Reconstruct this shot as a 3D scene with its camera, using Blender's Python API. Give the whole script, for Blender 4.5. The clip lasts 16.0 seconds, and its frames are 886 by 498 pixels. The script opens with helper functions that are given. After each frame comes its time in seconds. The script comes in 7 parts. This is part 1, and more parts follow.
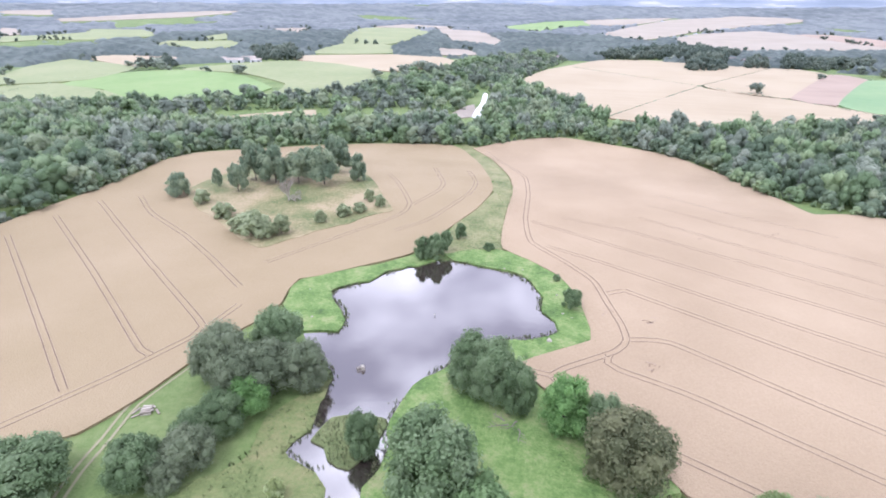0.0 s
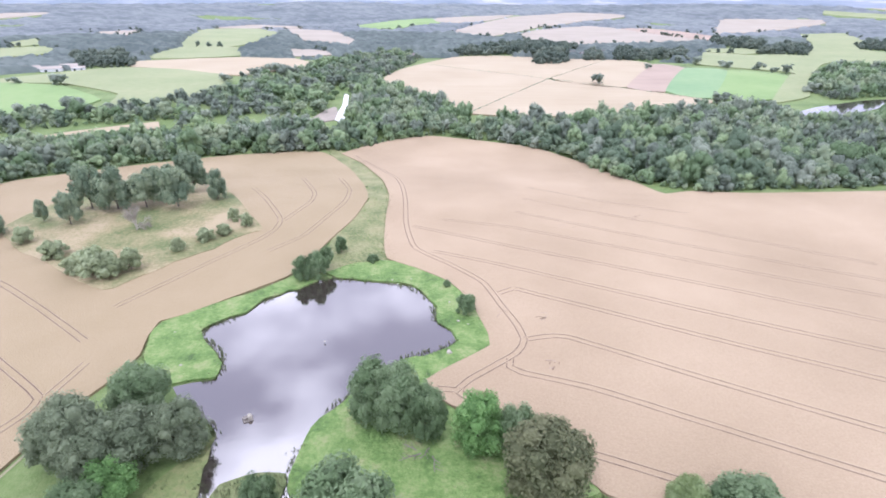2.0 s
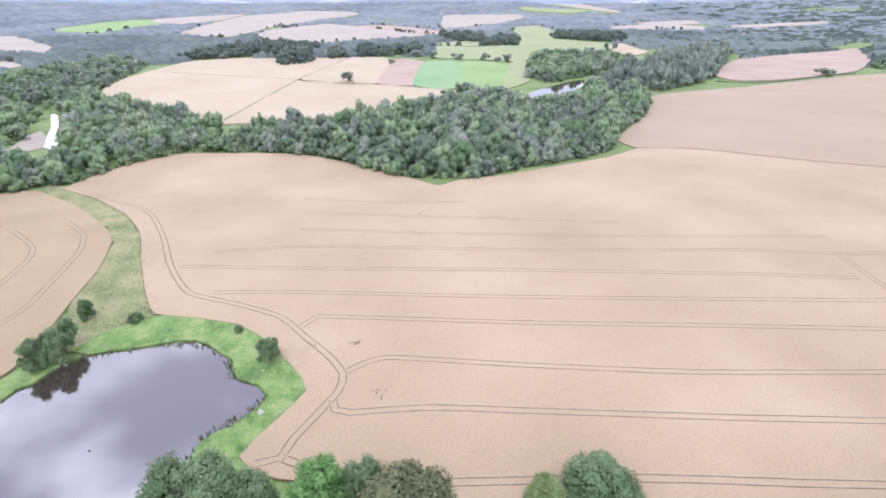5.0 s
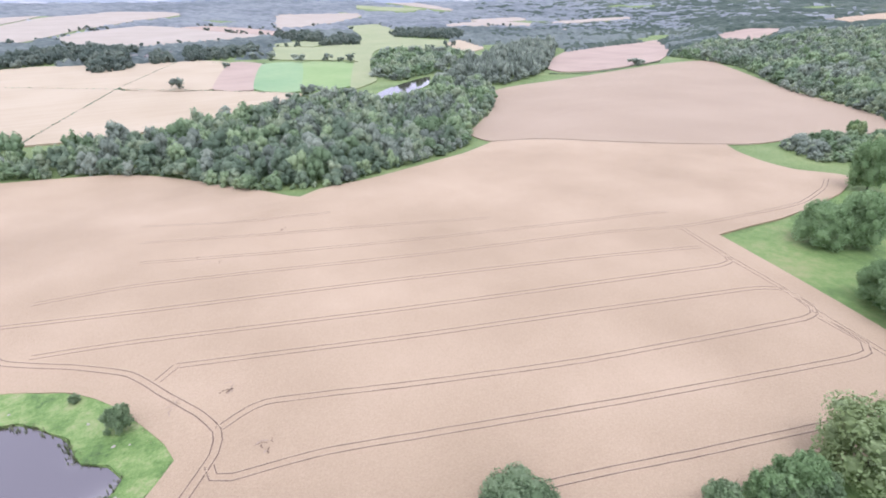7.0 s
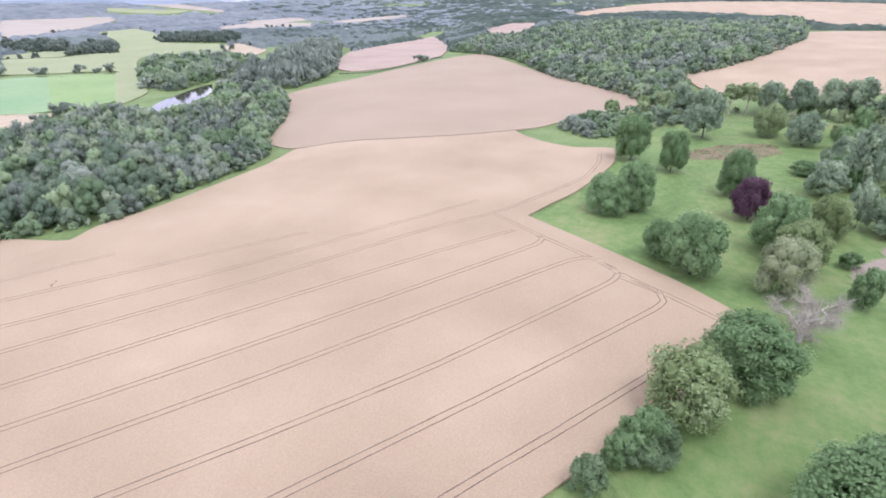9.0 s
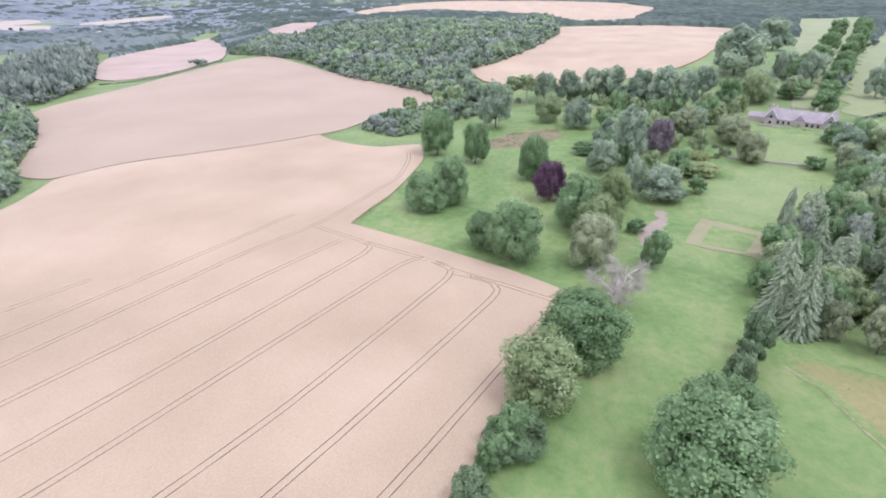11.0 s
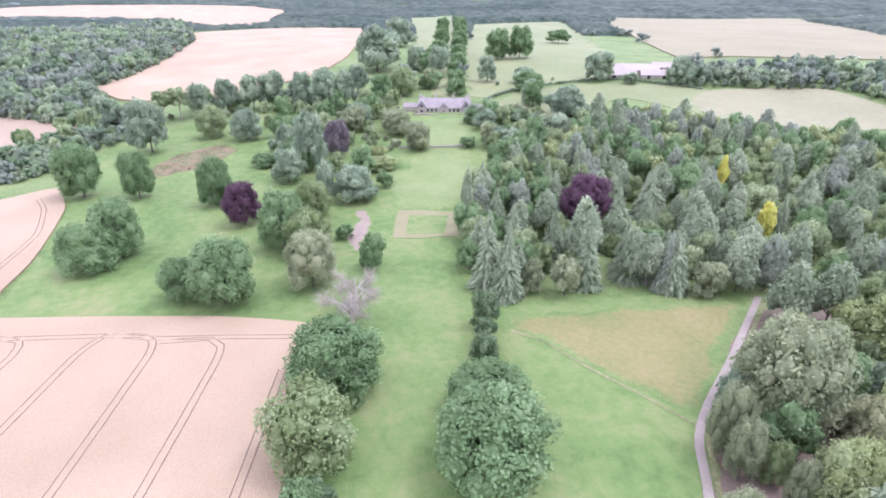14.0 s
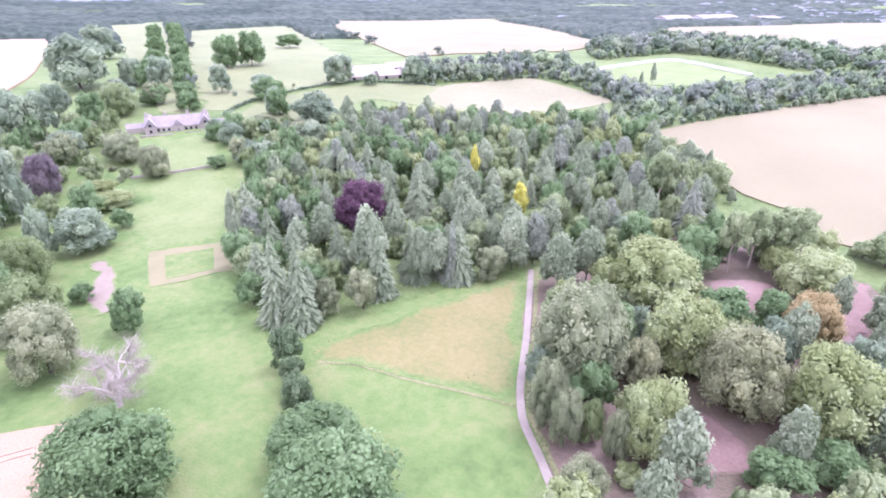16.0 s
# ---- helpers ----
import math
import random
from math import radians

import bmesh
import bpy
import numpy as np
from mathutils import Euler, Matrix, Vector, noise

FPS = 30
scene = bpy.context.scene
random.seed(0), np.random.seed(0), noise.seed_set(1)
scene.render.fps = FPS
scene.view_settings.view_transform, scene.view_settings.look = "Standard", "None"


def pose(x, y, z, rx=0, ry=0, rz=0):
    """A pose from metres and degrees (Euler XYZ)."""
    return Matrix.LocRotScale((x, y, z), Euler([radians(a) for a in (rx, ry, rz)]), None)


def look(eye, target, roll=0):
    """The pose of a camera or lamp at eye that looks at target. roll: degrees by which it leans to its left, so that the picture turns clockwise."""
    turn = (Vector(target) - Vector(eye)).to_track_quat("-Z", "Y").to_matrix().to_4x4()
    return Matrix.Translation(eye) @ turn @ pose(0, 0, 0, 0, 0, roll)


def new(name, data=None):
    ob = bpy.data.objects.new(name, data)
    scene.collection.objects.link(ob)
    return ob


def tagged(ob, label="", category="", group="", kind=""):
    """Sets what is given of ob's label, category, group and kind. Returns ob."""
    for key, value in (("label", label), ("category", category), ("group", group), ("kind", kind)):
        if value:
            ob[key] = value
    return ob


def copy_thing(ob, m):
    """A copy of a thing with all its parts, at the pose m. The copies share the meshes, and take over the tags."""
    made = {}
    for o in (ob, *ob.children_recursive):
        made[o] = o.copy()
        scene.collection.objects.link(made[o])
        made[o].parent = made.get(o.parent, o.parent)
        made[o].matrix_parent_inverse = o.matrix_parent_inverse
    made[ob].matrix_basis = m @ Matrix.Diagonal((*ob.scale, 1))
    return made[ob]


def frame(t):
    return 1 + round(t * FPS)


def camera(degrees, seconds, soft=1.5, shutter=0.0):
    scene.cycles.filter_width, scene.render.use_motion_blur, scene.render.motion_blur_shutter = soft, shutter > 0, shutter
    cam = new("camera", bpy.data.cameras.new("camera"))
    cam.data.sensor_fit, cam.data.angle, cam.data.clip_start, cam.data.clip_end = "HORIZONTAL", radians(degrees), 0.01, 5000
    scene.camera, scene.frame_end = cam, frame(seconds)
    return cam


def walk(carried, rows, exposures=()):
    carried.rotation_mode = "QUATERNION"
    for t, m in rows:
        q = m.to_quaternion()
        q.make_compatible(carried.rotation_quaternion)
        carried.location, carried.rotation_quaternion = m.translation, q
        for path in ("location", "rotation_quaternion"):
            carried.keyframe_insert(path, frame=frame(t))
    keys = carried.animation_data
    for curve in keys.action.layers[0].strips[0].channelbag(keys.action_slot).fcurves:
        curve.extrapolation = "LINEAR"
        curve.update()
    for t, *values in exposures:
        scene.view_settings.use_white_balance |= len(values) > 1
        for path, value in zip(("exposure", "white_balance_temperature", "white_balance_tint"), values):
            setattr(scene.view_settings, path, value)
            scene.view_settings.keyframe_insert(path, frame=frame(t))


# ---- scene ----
from mathutils.geometry import delaunay_2d_cdt

cam = camera(78.6, 16.0, soft=1.8)
PATH = [
    (0, (5.947, -12.424, 80.807), (5.407, -10.693, 79.963), 0.4),
    (0.5, (4.807, -10.31, 80.778), (4.331, -8.56, 79.934), 0.4),
    (1, (3.631, -8.169, 80.755), (3.266, -6.393, 79.911), 0.3),
    (1.5, (2.487, -5.966, 80.748), (2.252, -4.169, 79.903), 0.2),
    (2, (1.423, -3.729, 80.74), (1.332, -1.919, 79.894), 0.2),
    (2.5, (0.519, -1.543, 80.764), (0.564, 0.268, 79.918), 0.2),
    (3, (-0.212, 0.705, 80.756), (-0.032, 2.508, 79.91), 0.2),
    (3.5, (-0.722, 3.058, 80.699), (-0.423, 4.845, 79.852), 0.1),
    (4, (-1.022, 5.513, 80.603), (-0.578, 7.27, 79.755), 0.1),
    (4.5, (-1.172, 8.028, 80.529), (-0.59, 9.743, 79.681), 0.1),
    (7, (0.561, 20.669, 79.892), (1.686, 22.087, 79.041), 0.1),
    (7.5, (1.507, 22.709, 79.794), (2.771, 24.003, 78.942), -0.1),
    (8, (2.526, 24.676, 79.723), (3.901, 25.853, 78.872), -0.2),
    (8.5, (3.672, 26.597, 79.641), (5.136, 27.661, 78.788), -0.3),
    (9, (4.926, 28.541, 79.554), (6.486, 29.458, 78.701), -0.3),
    (11.5, (13.299, 37.024, 79.548), (15.103, 37.148, 78.693), 0.0),
    (12, (15.723, 38.109, 79.47), (17.532, 38.07, 78.618), -0.1),
    (12.5, (18.186, 39.026, 79.404), (19.983, 38.821, 78.552), -0.1),
    (13, (20.738, 39.72, 79.38), (22.507, 39.339, 78.528), -0.1),
    (13.5, (23.319, 40.213, 79.397), (25.035, 39.637, 78.548), -0.0),
    (14, (25.881, 40.477, 79.448), (27.512, 39.69, 78.6), -0.0),
    (14.5, (28.458, 40.427, 79.449), (29.978, 39.441, 78.603), 0.0),
    (15, (31.082, 40.064, 79.389), (32.466, 38.892, 78.545), -0.1),
    (15.5, (33.785, 39.478, 79.283), (35.021, 38.15, 78.442), -0.1),
    (16, (36.56, 38.779, 79.197), (37.67, 37.342, 78.359), -0.1),
]
walk(cam, [(t, look(eye, target, roll)) for t, eye, target, roll in PATH],
     exposures=[(0, 1.21, 5480, 17.5), (9, 1.09, 5550, 19.5), (12, 1.27, 5420, 22), (14, 1.52, 5400, 27), (16, 1.9, 5380, 39)])

# ---- daylight under a bright broken overcast ----
world = bpy.data.worlds.new("overcast_sky")
scene.world = world
world.use_nodes = True
wn, wl = world.node_tree.nodes, world.node_tree.links
wn.clear()
sky = wn.new("ShaderNodeTexSky")
sky.sky_type, sky.sun_disc = "NISHITA", False
sky.sun_elevation, sky.sun_rotation = radians(64), radians(200)
sky_level = wn.new("ShaderNodeVectorMath")
sky_level.operation = "SCALE"
sky_level.inputs["Scale"].default_value = 0.12
way = wn.new("ShaderNodeTexCoord")
stretch = wn.new("ShaderNodeMapping")
stretch.inputs["Scale"].default_value = (1.0, 1.0, 2.2)
puffs = wn.new("ShaderNodeTexNoise")
puffs.inputs["Scale"].default_value, puffs.inputs["Detail"].default_value = 2.6, 5
puffs.inputs["Roughness"].default_value = 0.55
tones = wn.new("ShaderNodeValToRGB")
tones.color_ramp.elements[0].position, tones.color_ramp.elements[1].position = 0.42, 0.6
tones.color_ramp.elements[0].color = (0.54, 0.515, 0.585, 1)
tones.color_ramp.elements[1].color = (1.74, 1.69, 1.71, 1)
cover = wn.new("ShaderNodeMix")
cover.data_type = "RGBA"
cover.inputs["Factor"].default_value = 0.88
glow = wn.new("ShaderNodeBackground")
glow.inputs["Strength"].default_value = 1.08
done = wn.new("ShaderNodeOutputWorld")
wl.new(sky.outputs["Color"], sky_level.inputs[0])
wl.new(way.outputs["Generated"], stretch.inputs["Vector"])
wl.new(stretch.outputs["Vector"], puffs.inputs["Vector"])
wl.new(puffs.outputs["Fac"], tones.inputs["Fac"])
wl.new(sky_level.outputs["Vector"], cover.inputs[6])
apart = wn.new("ShaderNodeSeparateXYZ")
low_band = wn.new("ShaderNodeMapRange")
low_band.inputs["From Min"].default_value, low_band.inputs["From Max"].default_value = 0.12, 0.62
low_band.inputs["To Min"].default_value, low_band.inputs["To Max"].default_value = 1.28, 0.9
banked = wn.new("ShaderNodeVectorMath")
banked.operation = "SCALE"
wl.new(way.outputs["Generated"], apart.inputs["Vector"])
wl.new(apart.outputs["Z"], low_band.inputs["Value"])
wl.new(tones.outputs["Color"], banked.inputs[0])
wl.new(low_band.outputs["Result"], banked.inputs["Scale"])
wl.new(banked.outputs["Vector"], cover.inputs[7])
wl.new(cover.outputs[2], glow.inputs["Color"])
wl.new(glow.outputs["Background"], done.inputs["Surface"])
sun = new("sun", bpy.data.lights.new("sun", "SUN"))
sun.data.energy, sun.data.angle, sun.data.color = 0.85, radians(18), (1.0, 0.97, 0.93)
sun.matrix_world = look((-45, -90, 210), (0, 0, 0))


# ---- materials ----
def ramp_stops(node, stops):
    el = node.color_ramp.elements
    while len(el) < len(stops):
        el.new(0.5)
    for e, (pos, col) in zip(el, stops):
        e.position, e.color = pos, (*col, 1)


def surface(name, stops, scale=0.05, fine=3.0, fine_mix=0.35, rough=0.85, bump=0.0, bump_scale=6.0, spread=0.0, grain=None, spec=0.25, island=False, under=None):
    """Ground-like or leaf-like surface: a wide tone from slow noise, broken by fine noise, with relief. spread: tone by object. under: the cover that it gives way to at its edge."""
    m = bpy.data.materials.new(name)
    m.use_nodes = True
    n, l = m.node_tree.nodes, m.node_tree.links
    b = n["Principled BSDF"]
    b.inputs["Roughness"].default_value = rough
    b.inputs["Specular IOR Level"].default_value = spec
    geo = n.new("ShaderNodeNewGeometry")
    slow = n.new("ShaderNodeTexNoise")
    slow.inputs["Scale"].default_value, slow.inputs["Detail"].default_value = scale, 4
    quick = n.new("ShaderNodeTexNoise")
    quick.inputs["Scale"].default_value, quick.inputs["Detail"].default_value = fine, 4
    quick.inputs["Roughness"].default_value = 0.7
    l.new(geo.outputs["Position"], slow.inputs["Vector"])
    where = geo.outputs["Position"]
    if grain:
        turn = n.new("ShaderNodeMapping")
        turn.inputs["Rotation"].default_value = (0, 0, radians(grain))
        turn.inputs["Scale"].default_value = (0.06, 1.0, 1.0)
        l.new(geo.outputs["Position"], turn.inputs["Vector"])
        where = turn.outputs["Vector"]
    l.new(where, quick.inputs["Vector"])
    mix = n.new("ShaderNodeMix")
    mix.inputs["Factor"].default_value = fine_mix
    l.new(slow.outputs["Fac"], mix.inputs["A"])
    l.new(quick.outputs["Fac"], mix.inputs["B"])
    tone = mix.outputs["Result"]
    extra = []
    if spread:
        extra.append((n.new("ShaderNodeObjectInfo").outputs["Random"], spread))
        each = n.new("ShaderNodeAttribute")
        each.attribute_name = "tone"
        extra.append((each.outputs["Fac"], 0.62))
    if island:
        extra.append((geo.outputs["Random Per Island"], 0.3))
    for source, amount in extra:
        shift = n.new("ShaderNodeMath")
        shift.operation = "MULTIPLY_ADD"
        shift.inputs[1].default_value, shift.inputs[2].default_value = amount, 0 if amount == 0.62 else -amount / 2
        l.new(source, shift.inputs[0])
        add = n.new("ShaderNodeMath")
        add.operation = "ADD"
        l.new(tone, add.inputs[0])
        l.new(shift.outputs["Value"], add.inputs[1])
        tone = add.outputs["Value"]
    ramp = n.new("ShaderNodeValToRGB")
    ramp_stops(ramp, stops)
    l.new(tone, ramp.inputs["Fac"])
    l.new(ramp.outputs["Color"], b.inputs["Base Color"])
    if under:
        other = n.new("ShaderNodeValToRGB")
        ramp_stops(other, under)
        l.new(tone, other.inputs["Fac"])
        reach = n.new("ShaderNodeAttribute")
        reach.attribute_name = "inward"
        patchy = n.new("ShaderNodeTexNoise")
        patchy.inputs["Scale"].default_value, patchy.inputs["Detail"].default_value = 0.35, 4
        l.new(geo.outputs["Position"], patchy.inputs["Vector"])
        grow = n.new("ShaderNodeMath")
        grow.operation = "MULTIPLY_ADD"
        grow.inputs[1].default_value = 1.6
        l.new(reach.outputs["Fac"], grow.inputs[0])
        l.new(patchy.outputs["Fac"], grow.inputs[2])
        cut = n.new("ShaderNodeMapRange")
        cut.interpolation_type = "SMOOTHSTEP"
        cut.inputs["From Min"].default_value, cut.inputs["From Max"].default_value = 0.62, 1.05
        l.new(grow.outputs["Value"], cut.inputs["Value"])
        merge = n.new("ShaderNodeMix")
        merge.data_type = "RGBA"
        l.new(cut.outputs["Result"], merge.inputs["Factor"])
        l.new(other.outputs["Color"], merge.inputs[6])
        l.new(ramp.outputs["Color"], merge.inputs[7])
        l.new(merge.outputs[2], b.inputs["Base Color"])
    if island:
        glow_through = n.new("ShaderNodeBsdfTranslucent")
        both = n.new("ShaderNodeMixShader")
        both.inputs["Fac"].default_value = 0.48
        l.new(ramp.outputs["Color"], glow_through.inputs["Color"])
        l.new(b.outputs["BSDF"], both.inputs[1])
        l.new(glow_through.outputs["BSDF"], both.inputs[2])
        l.new(both.outputs["Shader"], n["Material Output"].inputs["Surface"])
    if bump:
        relief = n.new("ShaderNodeTexNoise")
        relief.inputs["Scale"].default_value, relief.inputs["Detail"].default_value = bump_scale, 3
        l.new(where, relief.inputs["Vector"])
        bm = n.new("ShaderNodeBump")
        bm.inputs["Strength"].default_value, bm.inputs["Distance"].default_value = bump, 0.5
        l.new(relief.outputs["Fac"], bm.inputs["Height"])
        l.new(bm.outputs["Normal"], b.inputs["Normal"])
    return m


def leafage(name, dark, mid, light):
    return surface(name, [(0.2, dark), (0.5, mid), (0.8, light)], scale=0.11, fine=0.9, fine_mix=0.45, rough=0.65, spread=0.3, island=True, spec=0.2, bump=0.9, bump_scale=1.5)


GRASS = surface("rough_meadow_grass", [(0.36, (0.070, 0.106, 0.031)), (0.46, (0.112, 0.159, 0.048)), (0.6, (0.157, 0.196, 0.072)), (0.75, (0.214, 0.226, 0.106))], scale=0.035, fine=0.45, fine_mix=0.5, bump=0.5, bump_scale=2.0)
PARK_STOPS = [(0.34, (0.078, 0.124, 0.035)), (0.46, (0.112, 0.17, 0.048)), (0.56, (0.15, 0.192, 0.064)), (0.7, (0.204, 0.204, 0.09))]
PARK_GRASS = surface("park_grass", PARK_STOPS, scale=0.045, fine=0.28, fine_mix=0.5, bump=0.5, bump_scale=2.0)
BANK = surface("lush_bank_grass", [(0.34, (0.056, 0.093, 0.028)), (0.44, (0.101, 0.166, 0.043)), (0.54, (0.158, 0.221, 0.069)), (0.65, (0.239, 0.244, 0.114))], scale=0.16, fine=0.9, fine_mix=0.45, bump=0.9, bump_scale=1.5)
ROUGH = surface("rough_copse_grass", [(0.38, (0.095, 0.120, 0.043)), (0.46, (0.170, 0.168, 0.076)), (0.52, (0.246, 0.206, 0.109)), (0.6, (0.318, 0.255, 0.154))], scale=0.045, fine=0.9, bump=0.7, bump_scale=1.8)
LAWN = surface("mown_lawn", [(0.3, (0.118, 0.16, 0.05)), (0.5, (0.155, 0.196, 0.07)), (0.7, (0.2, 0.224, 0.096))], scale=0.06, fine=0.5, fine_mix=0.5, bump=0.2, under=PARK_STOPS)
HAY = surface("seeding_hay_grass", [(0.32, (0.114, 0.142, 0.046)), (0.45, (0.162, 0.162, 0.06)), (0.56, (0.196, 0.177, 0.07)), (0.7, (0.226, 0.2, 0.092))], scale=0.05, fine=0.6, fine_mix=0.5, bump=0.4, bump_scale=2, under=PARK_STOPS)
PASTURE_MAT = surface("grazed_pasture", [(0.3, (0.165, 0.16, 0.085)), (0.5, (0.205, 0.195, 0.108)), (0.7, (0.24, 0.22, 0.135))], scale=0.02, fine=0.3, fine_mix=0.5)
PALE_PASTURE = surface("pale_park_pasture", [(0.3, (0.128, 0.152, 0.062)), (0.5, (0.165, 0.184, 0.08)), (0.7, (0.208, 0.215, 0.104))], scale=0.02, fine=0.3, fine_mix=0.5)
WHEAT = surface("ripe_wheat", [(0.33, (0.258, 0.19, 0.116)), (0.5, (0.313, 0.234, 0.147)), (0.67, (0.368, 0.28, 0.182))], scale=0.022, fine=2.2, fine_mix=0.42, bump=0.7, bump_scale=3.0)
FAR_CORN = surface("ripening_pink_wheat", [(0.3, (0.24, 0.18, 0.117)), (0.5, (0.272, 0.206, 0.136)), (0.7, (0.305, 0.234, 0.158))], scale=0.012, fine=2.0, fine_mix=0.4, bump=0.5, bump_scale=3.0)
WHEAT_GOLD = surface("ripe_golden_wheat", [(0.25, (0.225, 0.171, 0.091)), (0.5, (0.273, 0.209, 0.120)), (0.75, (0.318, 0.246, 0.151))], scale=0.03, fine=2.2, fine_mix=0.42, bump=0.7, bump_scale=3.0)
PALE_WHEAT = surface("bleached_ripe_corn", [(0.25, (0.24, 0.2, 0.15)), (0.5, (0.275, 0.235, 0.18)), (0.75, (0.31, 0.265, 0.21))], scale=0.012, fine=0.6, fine_mix=0.3)
SOUTH_CORN = surface("cream_ripe_corn", [(0.25, (0.172, 0.154, 0.083)), (0.5, (0.203, 0.182, 0.1)), (0.75, (0.234, 0.21, 0.12))], scale=0.012, fine=0.6, fine_mix=0.35, bump=0.4)
PALE_STRAW = surface("pale_bent_straw", [(0.3, (0.33, 0.26, 0.175)), (0.7, (0.43, 0.345, 0.24))], scale=0.3, fine=3)
TRAM = surface("wheel_track_soil", [(0.3, (0.085, 0.055, 0.034)), (0.6, (0.14, 0.094, 0.062))], scale=0.3, fine=3)
STUBBLE = surface("cut_stubble", [(0.25, (0.268, 0.21, 0.128)), (0.5, (0.322, 0.26, 0.168)), (0.75, (0.37, 0.305, 0.21))], scale=0.012, fine=0.16, fine_mix=0.5, grain=35)
PLOUGH = surface("pink_tilled_soil", [(0.3, (0.238, 0.174, 0.13)), (0.6, (0.302, 0.228, 0.17))], scale=0.02, fine=0.3, grain=35)
LIME_GRASS = surface("yellow_green_pasture", [(0.3, (0.167, 0.195, 0.086)), (0.5, (0.205, 0.224, 0.106)), (0.7, (0.243, 0.250, 0.131))], scale=0.012, fine=0.12, fine_mix=0.5)
GREEN_CROP = surface("bright_grass_ley", [(0.3, (0.134, 0.200, 0.065)), (0.5, (0.172, 0.241, 0.085)), (0.7, (0.212, 0.261, 0.109))], scale=0.01, fine=0.1)
CLOVER = surface("dark_green_crop", [(0.3, (0.112, 0.203, 0.092)), (0.6, (0.184, 0.256, 0.118)), (0.8, (0.262, 0.282, 0.184))], scale=0.008, fine=0.1)
SHADY_STOPS = [(0.3, (0.085, 0.078, 0.045)), (0.48, (0.145, 0.115, 0.078)), (0.7, (0.225, 0.165, 0.132))]
SHADY = surface("shady_woodland_floor", SHADY_STOPS, scale=0.09, fine=1.2, bump=0.6, bump_scale=2)
FLOOR_LITTER = surface("pink_leaf_litter", [(0.3, (0.144, 0.092, 0.072)), (0.5, (0.236, 0.157, 0.131)), (0.75, (0.302, 0.223, 0.190))], scale=0.08, fine=1.2, bump=0.6, bump_scale=2, under=SHADY_STOPS)
STRIP_GRASS = surface("tussocky_strip_grass", [(0.36, (0.085, 0.104, 0.04)), (0.48, (0.158, 0.168, 0.07)), (0.62, (0.25, 0.226, 0.118))], scale=0.09, fine=0.9, fine_mix=0.5, bump=0.9, bump_scale=1.2)
MARSH_GRASS = surface("brown_marsh_grass", [(0.3, (0.076, 0.105, 0.034)), (0.5, (0.138, 0.163, 0.059)), (0.72, (0.221, 0.198, 0.095))], scale=0.13, fine=1.0, fine_mix=0.5, bump=0.9, bump_scale=1.5)
FLAT_CROP = surface("flattened_straw", [(0.3, (0.2, 0.15, 0.105)), (0.5, (0.29, 0.22, 0.16)), (0.7, (0.34, 0.265, 0.2))], scale=0.5, fine=2.5, fine_mix=0.6, bump=0.8, bump_scale=4)
GRAVEL = surface("pale_gravel", [(0.3, (0.215, 0.18, 0.142)), (0.7, (0.305, 0.262, 0.215))], scale=0.3, fine=2.5, fine_mix=0.5)
DRY_GRASS = surface("bleached_mown_edge", [(0.3, (0.165, 0.16, 0.076)), (0.7, (0.222, 0.2, 0.106))], scale=0.1, fine=1, under=PARK_STOPS)
WORN = surface("worn_wheel_grass", [(0.3, (0.2, 0.19, 0.11)), (0.7, (0.27, 0.24, 0.15))], scale=0.1, fine=1)
PATCH = surface("pale_stony_ground", [(0.3, (0.19, 0.148, 0.11)), (0.7, (0.27, 0.22, 0.172))], scale=0.2, fine=1.5, fine_mix=0.5, under=PARK_STOPS)
BRACKEN_MAT = surface("brown_bracken", [(0.34, (0.1, 0.135, 0.05)), (0.46, (0.15, 0.155, 0.07)), (0.56, (0.225, 0.155, 0.095)), (0.72, (0.27, 0.205, 0.14))], scale=0.16, fine=0.8, fine_mix=0.5, bump=0.8)
REEDS = surface("grey_green_reeds", [(0.3, (0.112, 0.144, 0.055)), (0.5, (0.175, 0.206, 0.083)), (0.75, (0.250, 0.250, 0.121))], scale=0.15, fine=1.5, fine_mix=0.5, bump=0.9)
BARK = surface("grey_brown_bark", [(0.3, (0.059, 0.046, 0.036)), (0.7, (0.131, 0.108, 0.092))], scale=0.5, fine=4, bump=0.5)
PALE_BARK = surface("pale_peeling_bark", [(0.3, (0.26, 0.215, 0.165)), (0.7, (0.42, 0.36, 0.29))], scale=0.5, fine=4, bump=0.4)
BLEACHED = surface("bleached_dead_wood", [(0.3, (0.34, 0.31, 0.25)), (0.7, (0.48, 0.435, 0.36))], scale=0.5, fine=4)
TWIG = surface("grey_dead_twigs", [(0.3, (0.25, 0.222, 0.172)), (0.7, (0.35, 0.315, 0.255))], scale=0.5, fine=4)
STONE = surface("pale_house_stone", [(0.3, (0.252, 0.226, 0.180)), (0.7, (0.347, 0.317, 0.259))], scale=0.3, fine=2)
SLATE = surface("grey_slate_roof", [(0.3, (0.189, 0.164, 0.153)), (0.7, (0.267, 0.231, 0.218))], scale=0.3, fine=2.5)
PALE_ROOF = surface("weathered_pale_sheet_roof", [(0.3, (0.275, 0.236, 0.2)), (0.7, (0.352, 0.31, 0.266))], scale=0.1, fine=1.5)
WHITE_PAINT = surface("white_painted_wall", [(0.3, (0.459, 0.453, 0.446)), (0.7, (0.525, 0.518, 0.512))], scale=0.3, fine=2)
